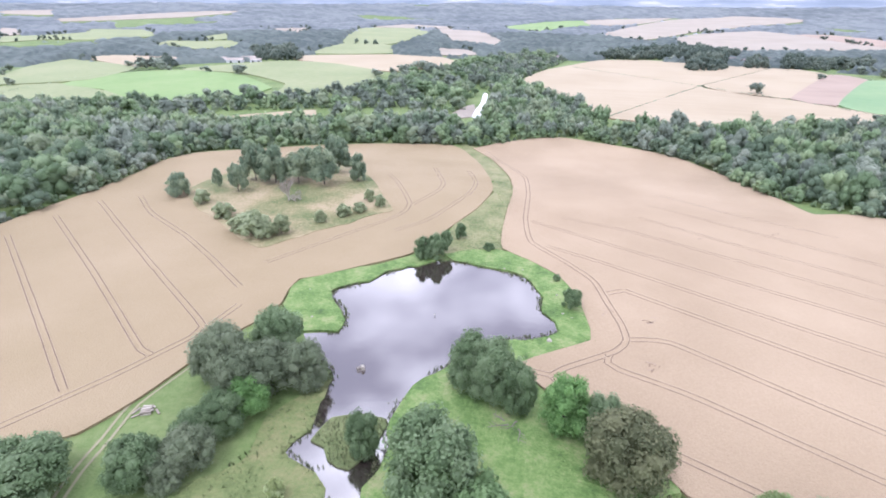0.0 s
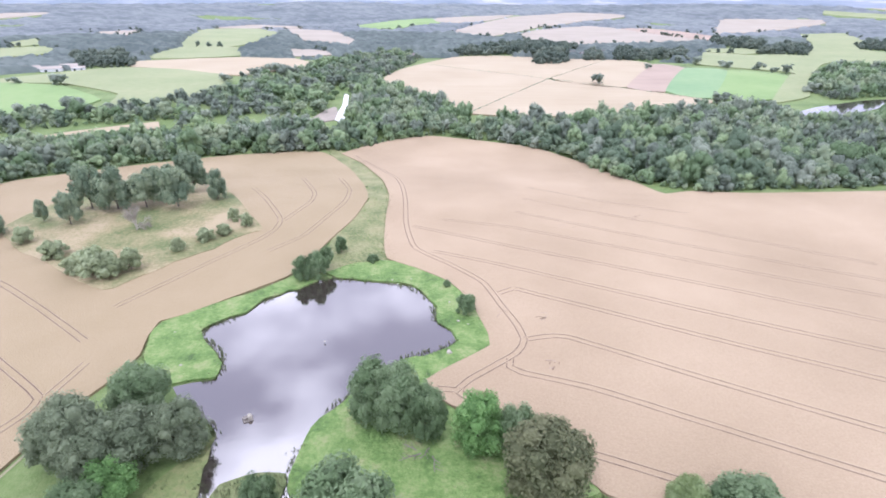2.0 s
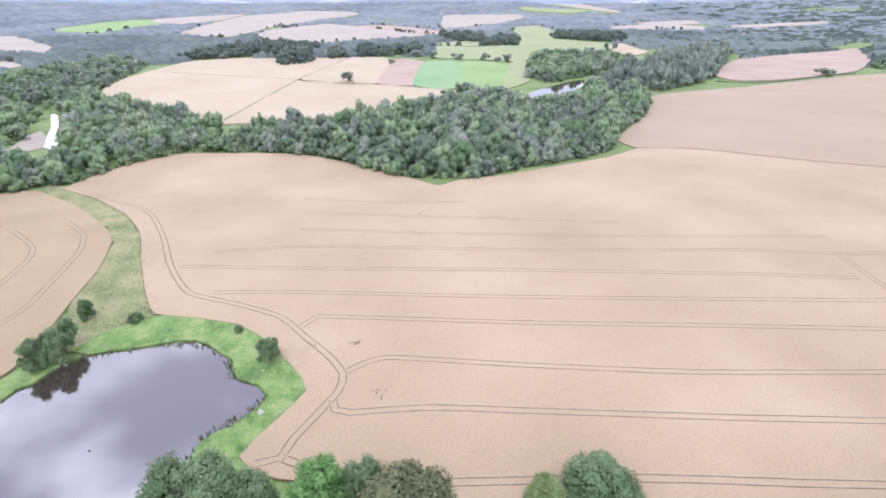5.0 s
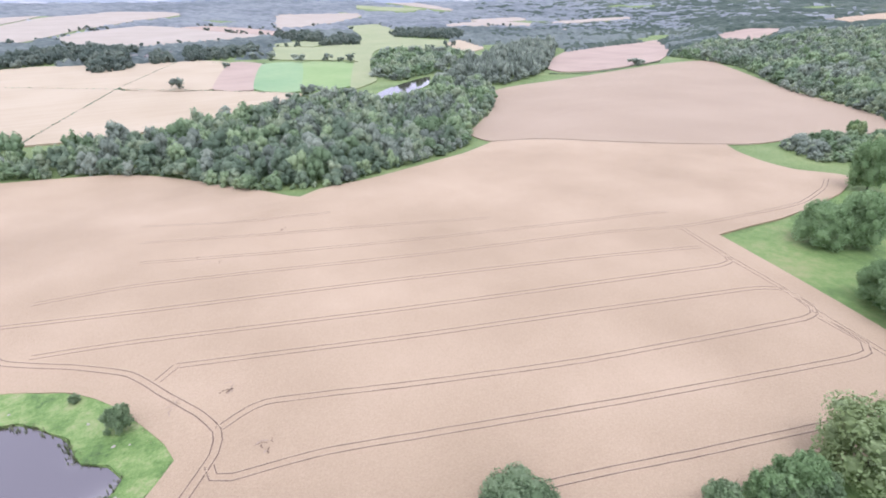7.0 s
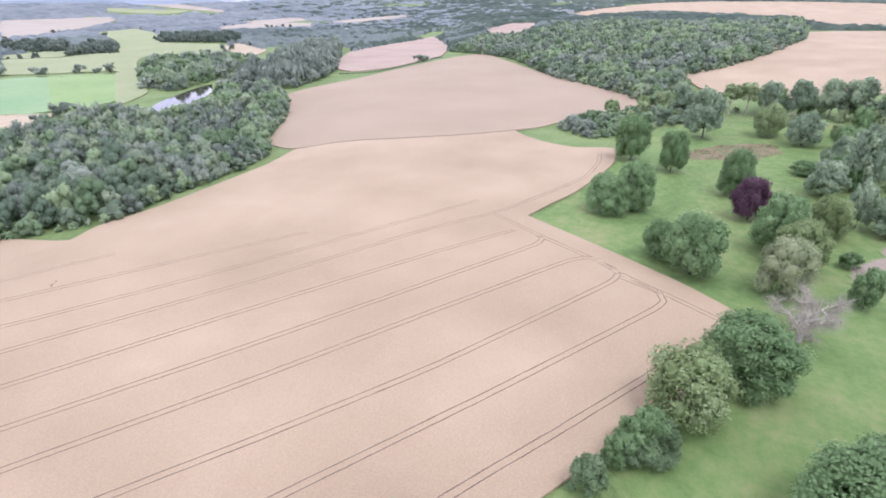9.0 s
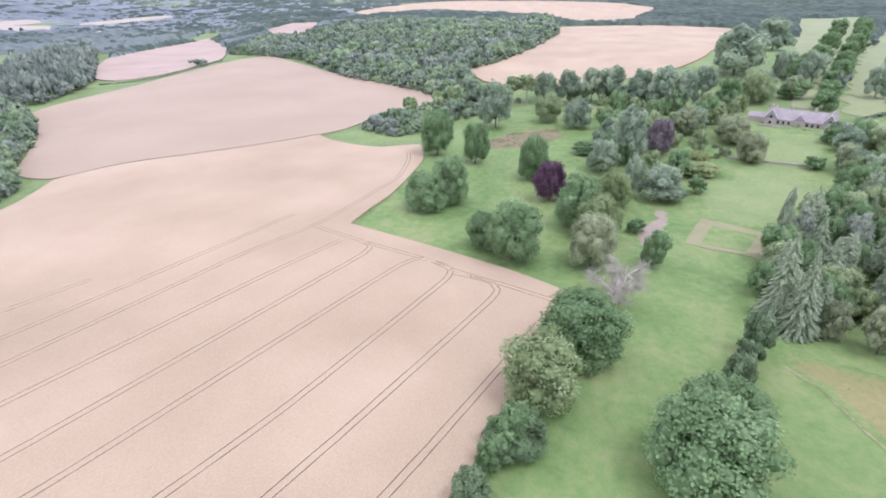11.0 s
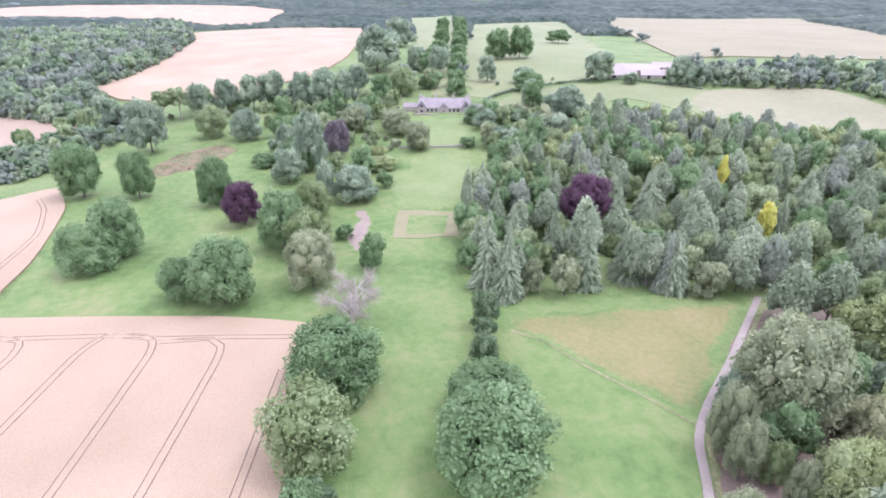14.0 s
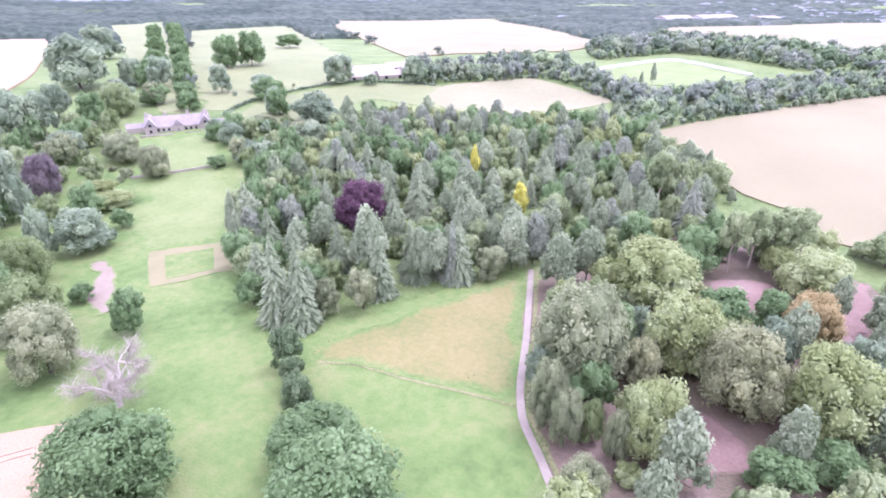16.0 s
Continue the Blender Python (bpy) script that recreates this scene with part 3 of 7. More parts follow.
def scatter(outline, gap, seed, avoid=(), trees=()):
    rng = np.random.default_rng(seed)
    xs, ys = [p[0] for p in outline], [p[1] for p in outline]
    gx, gy = np.meshgrid(np.arange(min(xs), max(xs), gap), np.arange(min(ys), max(ys), gap * 0.87))
    gx = gx + (np.arange(gx.shape[0]) % 2)[:, None] * gap / 2
    gx, gy = gx.ravel(), gy.ravel()
    gx, gy = gx + rng.uniform(-0.36, 0.36, len(gx)) * gap, gy + rng.uniform(-0.36, 0.36, len(gy)) * gap
    keep = inside(gx, gy, outline)
    for other in avoid:
        keep &= ~inside(gx, gy, other)
    for x, y, r, _ in trees:
        keep &= np.hypot(gx - x, gy - y) > 0.75 * r + 1
    return list(zip(gx[keep], gy[keep])), rng


def join_copies(name, protos, rows, mat, label, category):
    """One object of many trees. rows: x, y, radius, height, turn, which."""
    vs, ts, qs, tones, at = [], [], [], [], 0
    own = random.Random(len(rows))
    for x, y, r, h, turn, which in rows:
        v, t, q, shade = protos[which % len(protos)]
        ca, sa = math.cos(turn), math.sin(turn)
        w = np.empty_like(v)
        w[:, 0], w[:, 1] = x + r * (v[:, 0] * ca - v[:, 1] * sa), y + r * (v[:, 0] * sa + v[:, 1] * ca)
        w[:, 2] = height(x, y) - 0.2 + v[:, 2] * h
        vs.append(w), ts.append(t + at), qs.append(q + at)
        tones.append(0.5 * shade + own.uniform(-0.5, 0.5))
        at += len(v)
    me = mesh_fast(name, np.vstack(vs), np.vstack(ts), np.vstack(qs), mat, np.concatenate(tones))
    return tagged(new(name, me), label, category, kind="stuff")


# ---- plan of the place, in metres ----
FIELD_WEST = [(-186.3, 49.3), (-211.3, 89.8), (-214.2, 120.1), (-215, 134.4), (-214.7, 163.8), (-217.8, 193.2), (-222.4, 213.4), (-220.6, 237.2), (-203.1, 260.1), (-181, 287.8), (-148.9, 312.5), (-117.4, 324.9), (-94.5, 328), (-83, 317.1), (-65.2, 284.6), (-49.6, 245), (-43.2, 221.3), (-44, 195.9), (-48.1, 176.2), (-51.4, 158), (-55.2, 144.8), (-67, 131.4), (-77.4, 120.1), (-81.7, 117.1), (-81, 110.1), (-78.6, 102.2), (-79, 95), (-81.6, 86), (-83.7, 73.4), (-85.6, 57.7), (-89, 45.1), (-98.2, 35.9), (-109.5, 24.1), (-123.7, 9)]
FIELD_EAST = [(-79.1, 325.3), (-61.2, 299.7), (-42.8, 257.5), (-34.3, 224.9), (-31.6, 196.6), (-28.7, 172.6), (-25.5, 159.4), (-15.5, 153.2), (-4.5, 144.7), (2.1, 133.6), (7.3, 116.3), (7.7, 110.9), (-7.5, 96.4), (-1.6, 88.4), (11.3, 81.6), (23.1, 70.9), (27.2, 66.6), (70.4, 47.9), (85.9, 41.2), (100.8, 35.3), (122.8, 25), (147.3, 16.2), (163.1, 37), (176.4, 63.7), (190.6, 95.4), (192.8, 100.2), (197.2, 99.4), (209.8, 97.1), (225.8, 93.3), (242.5, 91.5), (280.9, 89.7), (312.2, 96.8), (303.5, 117.3), (306.5, 134.8), (315.5, 152), (325.5, 163.2), (324.2, 164.6), (312.4, 173.2), (291.2, 193), (268.2, 218), (248, 243.2), (229.5, 260.8), (226.5, 260.2), (198.7, 252.5), (134.1, 243), (105.3, 244), (91.7, 237.9), (87.9, 248.1), (84.1, 263.8), (67.7, 311.2), (51.7, 336.8), (32.2, 353.1), (-24.9, 374.6), (-51.6, 360.9), (-68.5, 341.7), (-76.9, 328.6)]
FIELD_NORTHEAST = [(243, 297), (304, 346), (390, 430), (449, 443), (574, 440), (695, 416), (749, 396), (678, 324), (572, 226), (510, 153), (451, 102), (424, 121), (391, 139), (343, 153), (314, 175), (293, 195), (270, 220), (250, 245), (231, 264)]
FAR_WHEAT = {}
FAR_WHEAT["copse_side"] = [(594, 102), (521, 80), (478, 28), (486, -8), (523, -73), (613, -133), (1005, -279), (1085, -168), (1015, 1), (714, 39), (627, 76)]
FAR_WHEAT["hilltop"] = [(1566, 572), (2037, 577), (2479, 484), (2650, 315), (2643, -20), (2535, -297), (2330, -392), (1207, -145), (1197, -40), (1581, 25), (1763, 207), (1859, 391), (1566, 498)]
FAR_WHEAT["south"] = [(909, -739), (1340, -1147), (1038, -1508), (482, -882), (344, -697), (324, -561), (407, -457), (428, -407), (662, -572)]
FAR_WHEAT["southwest"] = [(131, -271), (123, -300), (102, -348), (79, -411), (28, -531), (-125, -853), (-66, -187), (-4, -153), (19, -183), (35, -185), (50, -207), (70, -214), (90, -236), (110, -240)]
FAR_WHEAT["barn_side"] = [(352, -928), (376, -1130), (199, -1306), (54, -1768), (-234, -2287), (-75, -800), (55, -683), (107, -740), (182, -828), (306, -925)]
FAR_STUBBLE = {}
FAR_STUBBLE["river_bend"] = [(-92, 600), (-104, 673), (-92, 758), (-63, 838), (-26, 922), (44, 951), (139, 909), (205, 893), (93, 672), (161, 609), (230, 532), (170, 481), (99, 451), (43, 448), (1, 454), (-34, 496), (-60, 537)]
FAR_STUBBLE["upper"] = [(97, 681), (213, 900), (264, 843), (167, 612)]
FAR_STUBBLE["meadow"] = [(-402, 321), (-315, 336), (-283, 371), (-240, 406), (-228, 385), (-267, 348), (-320, 312)]
FAR_PLOUGH = {}
FAR_PLOUGH["pink_strip"] = [(169, 611), (267, 842), (295, 795), (200, 582)]
FAR_PLOUGH["small_east"] = [(585, 538), (762, 653), (916, 687), (1147, 717), (909, 546), (721, 451), (618, 457), (561, 488)]
FAR_PLOUGH["wood_gap"] = [(1148, 596), (1233, 576), (1228, 498), (1079, 470), (1028, 480)]
FAR_GREEN = {}
FAR_GREEN["river_green"] = [(234, 546), (345, 776), (397, 727), (318, 571), (278, 539)]
FAR_CLOVER = {}
FAR_CLOVER["clover"] = [(203, 586), (295, 795), (343, 776), (233, 546)]
FAR_LAND = {}
FAR_LAND["streak_a"] = ("pale", [(-2278, 1626), (-2205, 1781), (-2040, 1642), (-2188, 1559)])
FAR_LAND["streak_b"] = ("pale", [(-1925, 1551), (-1834, 1784), (-1687, 2090), (-1561, 2168), (-1597, 1829), (-1721, 1633), (-1827, 1500)])
FAR_LAND["west_a"] = ("pale", [(-1779, 1253), (-1699, 1250), (-1430, 1047), (-1399, 977)])
FAR_LAND["west_b"] = ("lime", [(-1376, 961), (-1339, 1043), (-1360, 1171), (-1515, 1327), (-1323, 1324), (-1108, 1150), (-1021, 1049), (-1093, 935), (-1189, 922), (-1206, 837)])
FAR_LAND["west_c"] = ("lime", [(-881, 897), (-909, 976), (-833, 988), (-786, 1018), (-727, 976), (-702, 890), (-756, 849)])
FAR_LAND["west_d"] = ("lime", [(-907, 1079), (-928, 1185), (-816, 1049), (-839, 1013)])
FAR_LAND["farm_front"] = ("wheat", [(-809, 682), (-796, 724), (-665, 730), (-627, 664), (-626, 604), (-714, 636)])
FAR_LAND["west_e"] = ("lime", [(-672, 431), (-778, 569), (-808, 656), (-624, 597), (-578, 478), (-633, 421), (-633, 404)])
FAR_LAND["west_f"] = ("lime", [(-629, 401), (-621, 413), (-587, 450), (-480, 423), (-421, 392), (-522, 341), (-530, 332)])
FAR_LAND["west_green"] = ("green", [(-578, 449), (-591, 556), (-537, 594), (-451, 583), (-346, 499), (-353, 433), (-414, 392), (-505, 433)])
FAR_LAND["west_pale"] = ("lime", [(-553, 602), (-486, 739), (-338, 723), (-285, 633), (-253, 546), (-316, 463), (-350, 532), (-451, 594)])
FAR_LAND["tan_west"] = ("wheat", [(-504, 814), (-362, 889), (-273, 874), (-242, 823), (-240, 760), (-283, 675), (-385, 728), (-467, 754)])
FAR_LAND["green_low"] = ("lime", [(-514, 862), (-546, 1065), (-443, 1059), (-373, 916), (-455, 863)])
FAR_LAND["green_top"] = ("lime", [(-565, 1083), (-770, 1641), (-631, 1694), (-485, 1429), (-450, 1082)])
FAR_LAND["streak_c"] = ("pale", [(-821, 1749), (-768, 2001), (-567, 1910), (-511, 1722), (-694, 1710)])
FAR_LAND["streak_d"] = ("pale", [(-973, 1405), (-911, 1527), (-815, 1395), (-784, 1285), (-850, 1311)])
FAR_LAND["far_green"] = ("green", [(-392, 1949), (-303, 2231), (-165, 2343), (-104, 2046), (-184, 1905), (-252, 1645), (-326, 1732)])
FAR_LAND["far_cream"] = ("pale", [(-155, 2343), (68, 2503), (179, 2573), (43, 2131), (-93, 2015)])
FAR_LAND["valley_pale"] = ("pale", [(-64, 1631), (7, 1939), (172, 2451), (430, 2709), (619, 2616), (649, 2491), (566, 2370), (403, 2162), (309, 1984), (194, 1797), (124, 1639), (37, 1486)])
FAR_LAND["valley_cream"] = ("pale", [(126, 1554), (186, 1714), (375, 1911), (440, 1805), (495, 1614), (553, 1484), (516, 1377), (367, 1299), (212, 1223), (131, 1294)])
FAR_LAND["quarry_a"] = ("pale", [(-557, 1693), (-397, 1626), (-255, 1263), (-253, 1143), (-368, 1243)])
FAR_LAND["quarry_b"] = ("pale", [(-336, 1042), (-268, 1021), (-228, 943), (-288, 908)])
FAR_LAND["quarry_c"] = ("wheat", [(-282, 861), (-220, 814), (-219, 746), (-242, 752)])
FAR_LAND["far_brown"] = ("plough", [(448, 1802), (537, 1820), (596, 1685), (622, 1405), (566, 1349), (502, 1514)])
FAR_LAND["east_pink"] = ("pale", [(978, 2363), (1298, 2270), (1258, 2152), (1003, 1895), (758, 1624), (641, 1583)])
FAR_LAND["east_lime"] = ("lime", [(465, 1151), (581, 1143), (560, 1087), (480, 1021), (427, 1083)])
FAR_LAND["east_pasture"] = ("grassy", [(418, 1061), (478, 1001), (531, 1033), (566, 999), (709, 1238), (858, 1576), (1002, 1632), (841, 1269), (732, 1122), (760, 960), (703, 876), (613, 838), (548, 889), (492, 827), (393, 671), (361, 640), (417, 755), (329, 852)])
FAR_LAND["east_strip"] = ("grassy", [(411, 744), (392, 673), (337, 566), (288, 527), (280, 526)])
FAR_LAND["east_tan"] = ("wheat", [(696, 891), (795, 972), (718, 805), (646, 755), (599, 735), (610, 766)])
FAR_LAND["east_row"] = ("pale", [(1115, 1421), (1386, 1572), (1423, 1365), (1251, 1183), (1149, 1244), (1044, 1300)])
FAR_LAND["streak_e"] = ("pale", [(1793, 2896), (1841, 2654), (1738, 2147), (1680, 2062), (1682, 2356), (1717, 2756)])
FAR_LAND["streak_f"] = ("lime", [(1486, 2580), (1649, 2273), (1522, 2211), (1412, 2458)])
FAR_LAND["streak_g"] = ("pale", [(1395, 1261), (1676, 1443), (1825, 1405), (1903, 1302), (1794, 1225), (1673, 1303)])
FAR_LAND["streak_h"] = ("pale", [(1420, 1668), (1670, 1672), (1636, 1539), (1385, 1473)])
PASTURE = {}
PASTURE["drive"] = [(382, -154), (1031, -508), (1084, -757), (876, -628), (468, -358), (404, -306), (388, -262), (390, -222), (385, -188)]
PASTURE["paddock"] = [(296, -281), (311, -321), (272, -390), (211, -370), (184, -351), (196, -302), (217, -263), (256, -255)]
PASTURE["hay"] = [(131.5, -31.3), (110.9, -91.4), (106.9, -91.1), (86.4, -54.5), (81.8, -45.7), (93.8, -39.2), (112.4, -34.8), (122.9, -30.1)]
PASTURE["house_field"] = [(350, -151), (375, -192), (378, -235), (365, -280), (340, -303), (314, -316), (254, -239), (281, -253), (325, -244), (309, -183), (321, -148)]
PASTURE["avenue_side"] = [(1380, -525), (1469, -687), (389, -141), (402, -133), (505, -172), (712, -253)]
POND = [(-68.3, 113.5), (-62.5, 121.8), (-56.9, 131.3), (-53.3, 137.2), (-45.3, 142.9), (-40, 145.1), (-29.9, 144), (-19.1, 142), (-12.1, 138.2), (-8.6, 131.9), (-6.9, 123.9), (-2.6, 117.4), (-1.2, 112.6), (-4.4, 108.8), (-8.6, 106.9), (-13.4, 104.6), (-16, 99.8), (-23.8, 90.7), (-27.2, 85.7), (-29.6, 78.9), (-30.6, 72.7), (-30.7, 68.1), (-28.5, 61.4), (-28.3, 55.5), (-27.6, 47.8), (-33.4, 45.3), (-37.3, 51.2), (-47.6, 54.2), (-45.4, 60), (-47.6, 71.1), (-49.7, 77.7), (-61.9, 88.3), (-64.3, 91), (-57.5, 93.8), (-56.9, 99.8), (-59.8, 105), (-65.9, 109.7)]
REED_ISLAND = [(-43, 57.5), (-42.5, 64.3), (-37.1, 67.9), (-31.2, 68), (-30.2, 64), (-31.6, 58.8), (-32.6, 53.4), (-37.1, 54.1), (-39.3, 57.1)]
BANK_WEST = [(-77.4, 100.9), (-80.6, 109.5), (-81.3, 116.4), (-66.7, 130.6), (-53.3, 145.4), (-46.7, 143.8), (-45.2, 142.5), (-53.2, 136.8), (-56.8, 130.9), (-62.3, 121.5), (-68.1, 113.2), (-65.9, 109.7), (-59.8, 105), (-56.9, 99.8), (-57.5, 93.8), (-64.4, 91.3), (-67.7, 91.1)]
BANK_EAST = [(-40.9, 144.8), (-30, 144.4), (-19.2, 142.4), (-12.2, 138.6), (-8.4, 132), (-6.7, 123.9), (-2.4, 117.5), (-1.1, 112.7), (-4.4, 108.5), (-8.6, 106.7), (-13.3, 104.3), (-16, 99.5), (-8.3, 96.9), (7.7, 110.3), (7.6, 116.4), (2.5, 133.7), (-4.2, 145.6), (-15.2, 154.1), (-25.4, 158.9), (-36.6, 154.3), (-44.1, 148.4)]
BANK_SOUTH = [(-23.7, 90.5), (-27.1, 85.5), (-29.6, 78.7), (-30.5, 72.5), (-30.6, 68), (-28.4, 61.2), (-28.2, 55.4), (-27.6, 47.8), (-10.2, 45.3), (27.2, 66.3), (23.1, 70.6), (11.3, 81.3), (-1.8, 87.9), (-7.9, 96.5), (-15.6, 99.4)]
ROUGH_COPSE = [(-107.7, 132.4), (-132.3, 146), (-159, 162.1), (-174.8, 175.4), (-175, 194.8), (-170.6, 215.5), (-155.3, 233.6), (-135.4, 247), (-116.5, 239.5), (-91.8, 203.1), (-77.3, 182.8), (-84.5, 168.5), (-95.3, 151.8), (-102.2, 139.8)]
STRIP = [(-89.6, 331.3), (-77.4, 329.1), (-60.6, 300), (-42.2, 257.8), (-33.8, 225.1), (-31.1, 196.7), (-28.3, 172.7), (-25.1, 159.5), (-36.3, 153.4), (-44.1, 148.4), (-52.6, 149), (-51.1, 160.3), (-48.5, 177.3), (-44.4, 197.3), (-43.6, 221.1), (-50.1, 244.8), (-65.8, 284.3)]
MARSH = [(-53.6, 51.8), (-56, 60.9), (-50.3, 72.2), (-49.4, 77.2), (-47.3, 70.8), (-45.2, 59.9), (-47.4, 54.1), (-37.1, 51.1), (-33.3, 45.4), (-56.4, 33.8), (-58.6, 40.4)]
PARK = [(85.2, 40.8), (100.4, 34.7), (122.3, 24.4), (147.3, 15.7), (162.7, 37.1), (176, 63.7), (189.8, 94.8), (192, 99.4), (196.5, 98.6), (223.7, 92.6), (290.4, 90), (348.3, 93.6), (404.3, 67.4), (413.9, 26), (438.4, -20.7), (409.1, -79.4), (354.2, -150.6), (336, -198.9), (253.8, -90.1), (153.6, -30), (138.3, -34.6), (113.2, -101.6), (104.8, -86.6), (80.7, -46), (65.7, -28), (67.2, 9.9), (78, 32.3)]
COURT = [(221.2, -32.8), (206.4, -55.2), (184.8, -43.6), (194.9, -20.3)]
COURT_LAWN = [(212.8, -35.0), (205.2, -48.3), (190.3, -39.4), (196.4, -26.5)]
HOUSE_LAWN = [(222, -30), (212.6, -57.6), (247, -86.3), (277.8, -96.5), (327.1, -124.9), (340.1, -99.6), (291.9, -74.5), (268.5, -50.6)]
WOOD_FLOOR = [(102.4, -93.8), (101.7, -148.5), (74.8, -177.4), (42.1, -173.3), (19.3, -151), (-3.1, -138.6), (4.3, -50.4), (48.0, -17.5), (60.5, -27.6), (69.3, -35.6), (77.5, -43.6), (90.4, -66.7)]
CLEARINGS = {}
CLEARINGS["a"] = [(52.4, -58.5), (50.6, -63.8), (45.9, -65.1), (38.6, -60.3), (35.5, -55.3), (38.4, -49.8), (45.0, -43.2), (48.2, -45.9)]
CLEARINGS["b"] = [(62.0, -127.3), (50.2, -138.5), (43.7, -134.6), (39.9, -105.7), (44.5, -98.4), (47.9, -102.7), (52.2, -110.0), (58.0, -117.2)]
CLEARINGS["c"] = [(32.6, -149.7), (22.2, -155.5), (20.5, -134.3), (20.7, -118.9), (26.5, -112.2), (30.1, -127.0)]
CLEARINGS["d"] = [(103.1, -149.3), (96.0, -162.7), (86.8, -166.4), (84.1, -153.9), (89.4, -144.1), (98.5, -140.7)]
BARE_PATCH = [(225.9, -16.2), (225.3, -22.0), (210.1, -18.4), (199.0, -12.4), (189.8, -7.4), (191.1, -2.7), (203.5, -6.4), (212.4, -12.0)]
BRACKEN = [(320.6, 61.8), (348.6, 46.2), (360.2, 21.2), (343.2, 15.1), (323.5, 29.5), (312.9, 48.7)]
GRAVEL_PATH = [(109.1, -101.5), (100.3, -84.6), (90.9, -66.4), (82.9, -49.8), (77.1, -40.5), (70.1, -34.1), (61.1, -25.7), (50.5, -15.8)]
DRIVE = [(361, -153), (375, -172), (384, -195), (386, -220), (386, -241), (383, -258), (378, -278), (365, -292), (341, -304), (317, -314)]
TRACKWAY = [(-78.5, 31.5), (-81, 37.9), (-82.9, 46.3), (-85.4, 56), (-84.1, 70), (-82.7, 82.9)]
RIVER_WEST = [(-127, 554), (-120, 541), (-108, 478), (-100, 432), (-101, 417), (-107, 425), (-112, 463), (-115, 491)]
RIVER_BAR = [(-126, 423), (-124, 465), (-119, 480), (-111, 454), (-107, 424), (-113, 417), (-122, 411)]
RIVER_EAST = [(276, 476), (312, 508), (376, 546), (403, 554), (365, 507), (329, 483), (287, 460)]
WALLED_GARDEN = [(243, -466), (206, -562), (126, -530), (154, -455), (178, -435), (200, -423), (225, -430)]
TRAMLINES = {}
TRAMLINES["t1"] = [(15.8, 81), (23.4, 77), (60.2, 62.9), (87.1, 50.6), (111.7, 39.6), (134.3, 29.7)]
TRAMLINES["t2"] = [(12.5, 105.5), (12.2, 102.3), (14.9, 100.2), (30.8, 95.3), (56.5, 83.3), (92.8, 66.3), (144.4, 43.3), (150.4, 41.7), (154.7, 43.7), (158.8, 55.3)]
TRAMLINES["t3"] = [(16.8, 113.8), (27.4, 115.8), (56.8, 100.6), (94.1, 82.3), (154.1, 57.8), (160.1, 57), (163.7, 59.2), (167.4, 68.2), (161, 73.9), (113.6, 95.6), (69.1, 115.4), (34.8, 131.8), (15.7, 140.9)]
TRAMLINES["t4"] = [(11, 137.6), (15.7, 140.9)]
TRAMLINES["t5"] = [(-10.9, 165.9), (10, 157.8), (71.2, 129.5), (147.2, 96.5), (168.2, 87.5), (174.4, 87.2), (178, 91.9)]
TRAMLINES["t6"] = [(-19.8, 188.1), (13.5, 173.1), (78.8, 145), (143.2, 115.8), (176.7, 98.9)]
TRAMLINES["t7"] = [(-8.7, 195.5), (17.2, 189.3), (54.1, 173.3), (99.9, 152.7), (160.8, 127.7), (189.9, 112.5), (218.4, 103.7), (252.5, 95.4), (281.9, 97.1), (297.9, 101.3)]
TRAMLINES["t8"] = [(20.9, 205.5), (59.7, 185.4), (108.3, 162.8), (167.4, 137.6), (198.8, 125)]
TRAMLINES["t9"] = [(25, 224.3), (59.1, 204.3), (99.9, 184), (137.3, 164.2)]
TRAMLINES["t10"] = [(29.4, 245.4), (57.5, 223.6), (91.4, 208)]
TRAMLINES["h_right"] = [(187.2, 111.1), (176.2, 88), (167.6, 67.4), (160.4, 55), (154.2, 40.7), (146.9, 25.2)]
TRAMLINES["h_pond"] = [(-69.3, 319.1), (-35.9, 261.1), (-26.9, 222.8), (-22.6, 189.6), (-16.9, 168.3), (-3.4, 155.3), (6.4, 144.3), (11.2, 131.4), (15.3, 120.3), (16.5, 113.7), (14.1, 107.8), (2.6, 96.9), (-0.2, 93.1), (-4.9, 93.3)]
TRAMLINES["h_low"] = [(-0.2, 93.1), (3.4, 89.6), (15.8, 81)]
TRAMLINES["w1"] = [(-200.5, 113.2), (-146, 80.2), (-103.4, 54.1)]
TRAMLINES["w2"] = [(-201.8, 133.5), (-143.8, 99.2), (-99.3, 71.8), (-95.1, 70.7)]
TRAMLINES["w3"] = [(-200.2, 152.8), (-138, 113.9), (-96, 88.3), (-91.9, 85.5), (-91.1, 80.2), (-94.3, 70.2), (-97.3, 61.3), (-105.7, 41.4)]
TRAMLINES["w4"] = [(-188.2, 162.9), (-168, 148), (-138.8, 133.6), (-115, 119.2), (-96.1, 107)]
TRAMLINES["w5"] = [(-89.5, 98), (-90.3, 84.6)]
TRAMLINES["c1"] = [(-98.2, 123.4), (-86.8, 146.9), (-74.1, 172.6), (-71.5, 183.3), (-73.6, 193.4), (-88.9, 218.7), (-99.2, 232.9)]
TRAMLINES["c2"] = [(-82.9, 256.7), (-68.8, 227.1), (-66.8, 212.1), (-71.2, 190.5)]
TRAMLINES["c3"] = [(-64.2, 257.9), (-54.1, 233.6), (-52.3, 212.9), (-59.1, 177.5), (-67.7, 162.6)]
HEDGES = {}
HEDGES["n_cross"] = [(-61, 811), (93, 672), (161, 609), (229, 529)]
HEDGES["n_cut"] = [(203, 884), (93, 672), (2, 462)]
